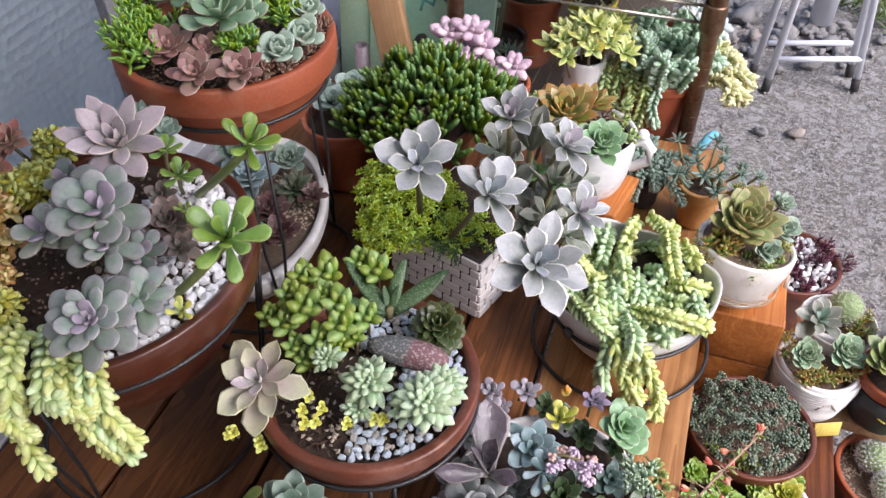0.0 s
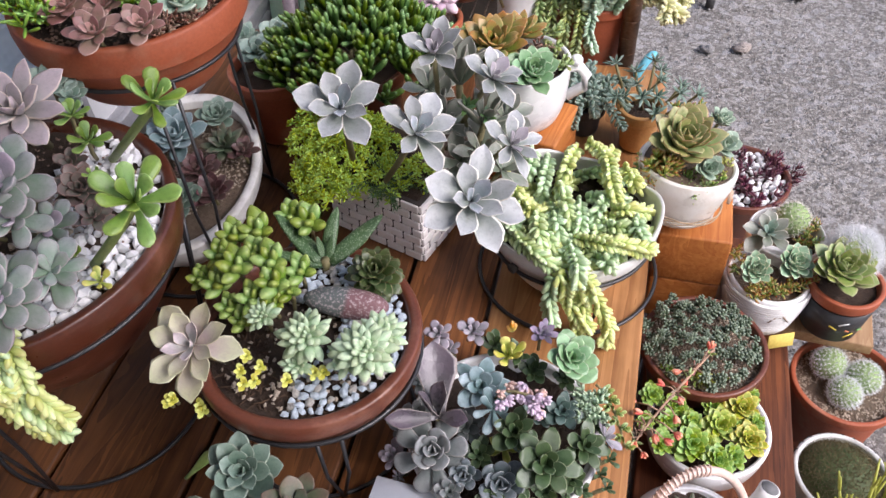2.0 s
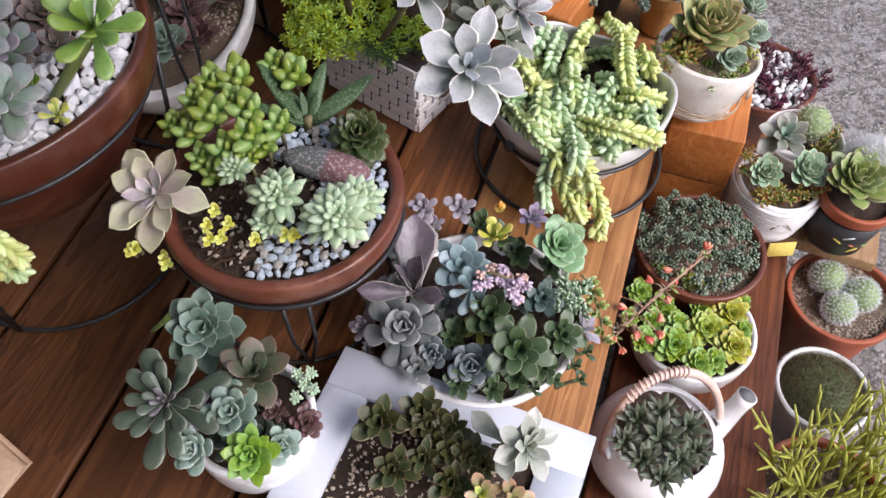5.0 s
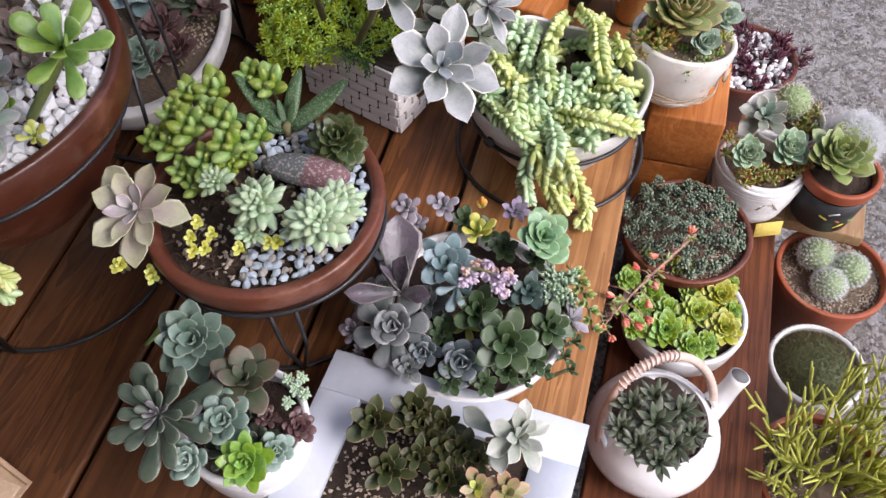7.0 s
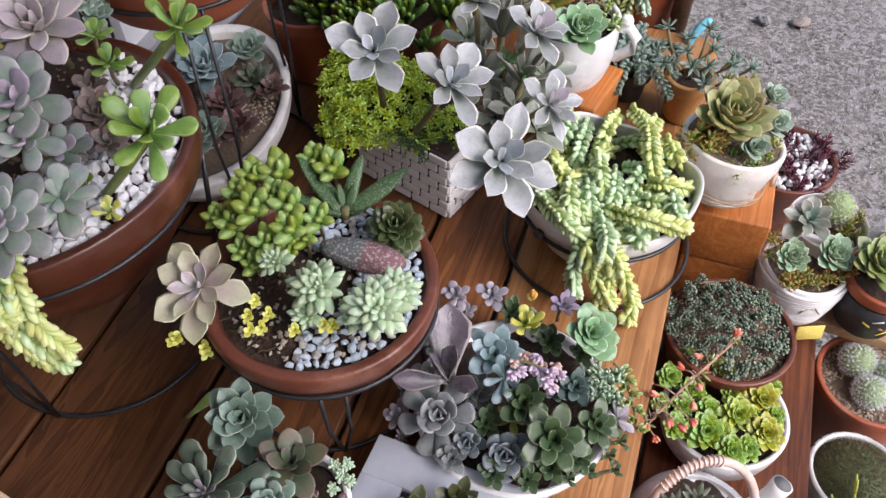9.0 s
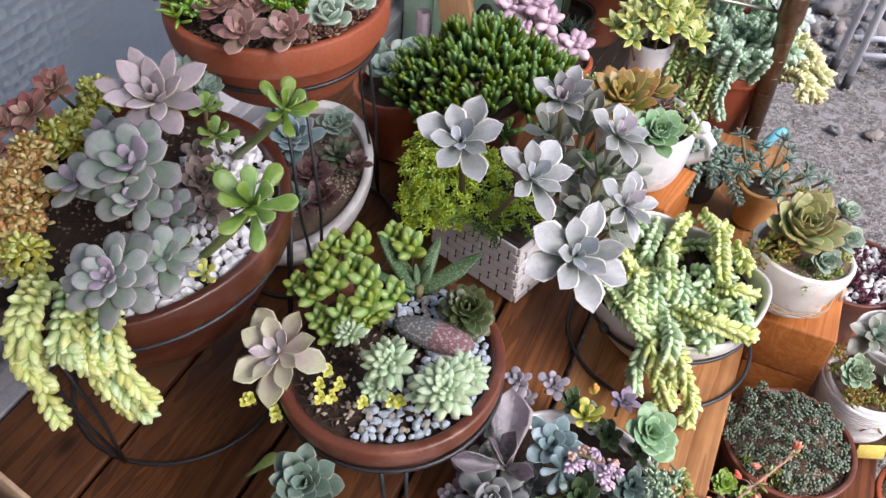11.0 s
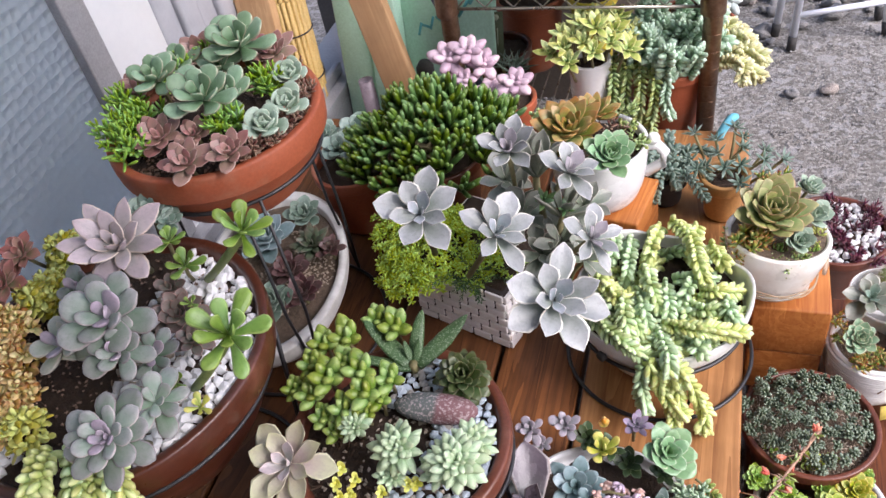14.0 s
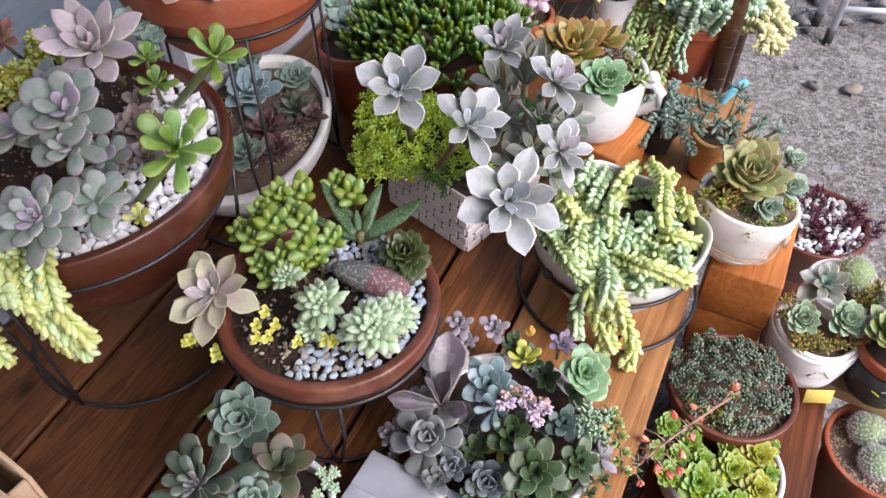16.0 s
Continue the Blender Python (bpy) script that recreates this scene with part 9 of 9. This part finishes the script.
TAPE = surface("pale_tape", (0.62, 0.50, 0.34), (0.68, 0.56, 0.40), 0.3)
part("tape", block(0.05, 0.045, 0.0006, 0, 0, (-0.062, -0.05, 0.0022)), TAPE, flap)


def stripe_material():
    m, nt, p = nodes_of("striped_cloth")
    w = nt.nodes.new("ShaderNodeTexWave")
    w.inputs["Scale"].default_value, w.inputs["Distortion"].default_value = 28, 0.6
    nt.links.new(coords(nt, "Object", None, (0.2, 0.3, 0.9)), w.inputs["Vector"])
    nt.links.new(ramp(nt, w.outputs["Fac"], [(0.35, (0.60, 0.63, 0.68)), (0.6, (0.20, 0.23, 0.30))]), p.inputs["Base Color"])
    p.inputs["Roughness"].default_value = 0.85
    return m


bm = bmesh.new()
bmesh.ops.create_icosphere(bm, subdivisions=4, radius=1)
for v in bm.verts:
    v.co = Vector((v.co.x * 0.10, v.co.y * 0.085, v.co.z * 0.040)) * (1 + 0.22 * noise.noise(v.co * 2.3) + 0.06 * noise.noise(v.co * 7))
ob = part("cloth_bundle", bm, stripe_material(), None, "", pose(*at(-0.435, 0.060), 0.045))
tagged(ob, "crumpled blue and white striped cloth in a cardboard box", "cloth")

# fallen leaf on the boards
v, f, uv = leaf_arrays("spoon")
me = mesh_from("fallen_leaf", v * np.array([1, 1, 0.35]), f, uv, L("fallen_green_leaf", (0.16, 0.24, 0.05), (0.20, 0.30, 0.06), (0.30, 0.34, 0.10)))
ob = link_mesh("fallen_leaf", me, None, None, "", pose(-0.192, 0.378, 0.0045, 0, 0, 48) @ Matrix.Diagonal((0.034, 0.028, 0.034, 1)))
tagged(ob, "single green leaf fallen on the table", "leaf")

# ---------------------------------------------------------------- yard
ladder = thing("step_ladder", 0.82, 1.62, GROUND_Z, "white enamelled tubular step ladder with rubber feet", "step ladder")
for sx, spread in ((-0.100, -0.02), (0.100, 0.01)):
    for y0, lean_y in ((-0.045, 0.20), (0.020, -0.02)):
        foot = Vector((sx + (0 if y0 < 0 else -0.012 * (1 if sx < 0 else -1)), y0, 0))
        top = foot + Vector((-sx * 0.75, lean_y * 0.0 + (0.10 if y0 < 0 else 0.05), 0.85))
        leg = part("leg", tube([foot + (top - foot) * 0.03, foot + (top - foot) * 0.5, top], 0.0080, seg=12), LADDER, ladder)
        part("rubber_foot", tube([foot, foot + (top - foot) * 0.035], 0.0095, seg=12), RUBBER, leg, "dark rubber foot")
for y, z in ((-0.038, 0.075), (0.024, 0.080)):
    part("cross_bar", tube([(-0.094, y, z), (0.094, y, z)], 0.0062, seg=10), LADDER, ladder)
part("step", block(0.17, 0.07, 0.02, 0.004, 2, (0, 0.03, 0.46)), LADDER, ladder)
part("step", block(0.13, 0.07, 0.02, 0.004, 2, (0, 0.065, 0.70)), LADDER, ladder)
post = thing("white_post", 0.935, 1.86, GROUND_Z, "plain white round post end standing on stones", "post")
part("shaft", tube([(0, 0, 0.02), (0, 0.01, 0.5)], 0.028, seg=20), LADDER, post)

ROCK = surface("grey_rock", (0.19, 0.185, 0.175), (0.36, 0.345, 0.33), 0.85, 14, 160, 0.5, depth=0.004)
ROCKTAN = surface("tan_rock", (0.30, 0.25, 0.21), (0.42, 0.37, 0.33), 0.85, 14, 160, 0.5, depth=0.004)
rocks = pebble_meshes("rock", ROCK, 5, 0.65, 1.0, 21)
rocks_tan = pebble_meshes("rock", ROCKTAN, 2, 0.65, 0.7, 31)
rs = random.Random(51)
for k in range(95):
    if k < 60:
        x, y, s = rs.gauss(0.93, 0.08), rs.gauss(1.80, 0.06), rs.uniform(0.018, 0.045)
    elif k < 80:
        x, y, s = rs.uniform(0.62, 0.80), rs.uniform(1.65, 2.0), rs.uniform(0.02, 0.055)
    else:
        x, y, s = rs.uniform(0.55, 1.6), rs.uniform(1.3, 2.6), rs.uniform(0.012, 0.035)
    ob = link_mesh("rock", rs.choice(rocks + rocks_tan if k > 55 else rocks), None, None, "", pose(x, y, GROUND_Z + s * 0.22, rs.uniform(-15, 15), rs.uniform(-15, 15), rs.uniform(0, 360)) @ Matrix.Diagonal((s, s * rs.uniform(0.7, 1), s, 1)))
    tagged(ob, "rough grey stone lying on the gravel yard", "stone", "yard stones")
mats = []
for k in range(50):
    x, y = rs.gauss(1.13, 0.06), rs.gauss(1.93, 0.06)
    mats += spray(x, y, GROUND_Z, (rs.uniform(-1, 1), rs.uniform(-1, 1), 0.8), 0.02, 0.05, 4, rs, 50, 137.5, 0, 0.2, 20, 0.5)
ob = joined("grass_tuft", None, L("yard_grass", (0.08, 0.14, 0.03), (0.14, 0.22, 0.05), (0.22, 0.26, 0.08), var=0.3), "blade", mats, "", "stuff", 5)
tagged(ob, "thin green grass tuft among yard stones", "grass")
rs2 = np.random.RandomState(5)
gm = surface("loose_gravel", (0.16, 0.15, 0.14), (0.42, 0.40, 0.38), 0.9, 300, 900, 0.2)
anchor = thing("gravel", 0.9, 1.2, GROUND_Z, "loose grey gravel stones scattered over the yard", "gravel", kind="stuff")
grit(anchor, gm, 1.0, 1.3, GROUND_Z + 0.001, 0.85, 1.0, 9000, 0.0030, 77, 0, 0.0, "gravel_stones")

# added wall behind the boards, coloured dark for the dim clutter behind the rack
bw = thing("wall_back", 0, 0, 0, "plain added wall, dark brown for the dim clutter behind the rack", "wall", kind="structure", rz=AXIS)
DARK_BACKING = surface("dark_backing", (0.13, 0.105, 0.085), (0.21, 0.175, 0.145), 0.85, 12, 200, 0.2)
part("wall_panel", block(0.75, 0.08, 1.3, 0, 0, (-0.42, 1.56, 0.35)), DARK_BACKING, bw)
# unseen ceiling, added to keep light off the table's left side
roof = part("ceiling", block(1.97, 1.92, 0.05, 0, 0, (-0.215, -0.44, 1.35)), UNSEEN_BOARD, None, "", pose(0, 0, 0, 0, 0, AXIS))
tagged(roof, "unseen plain ceiling, added to block sky and sun light", "ceiling", kind="structure")
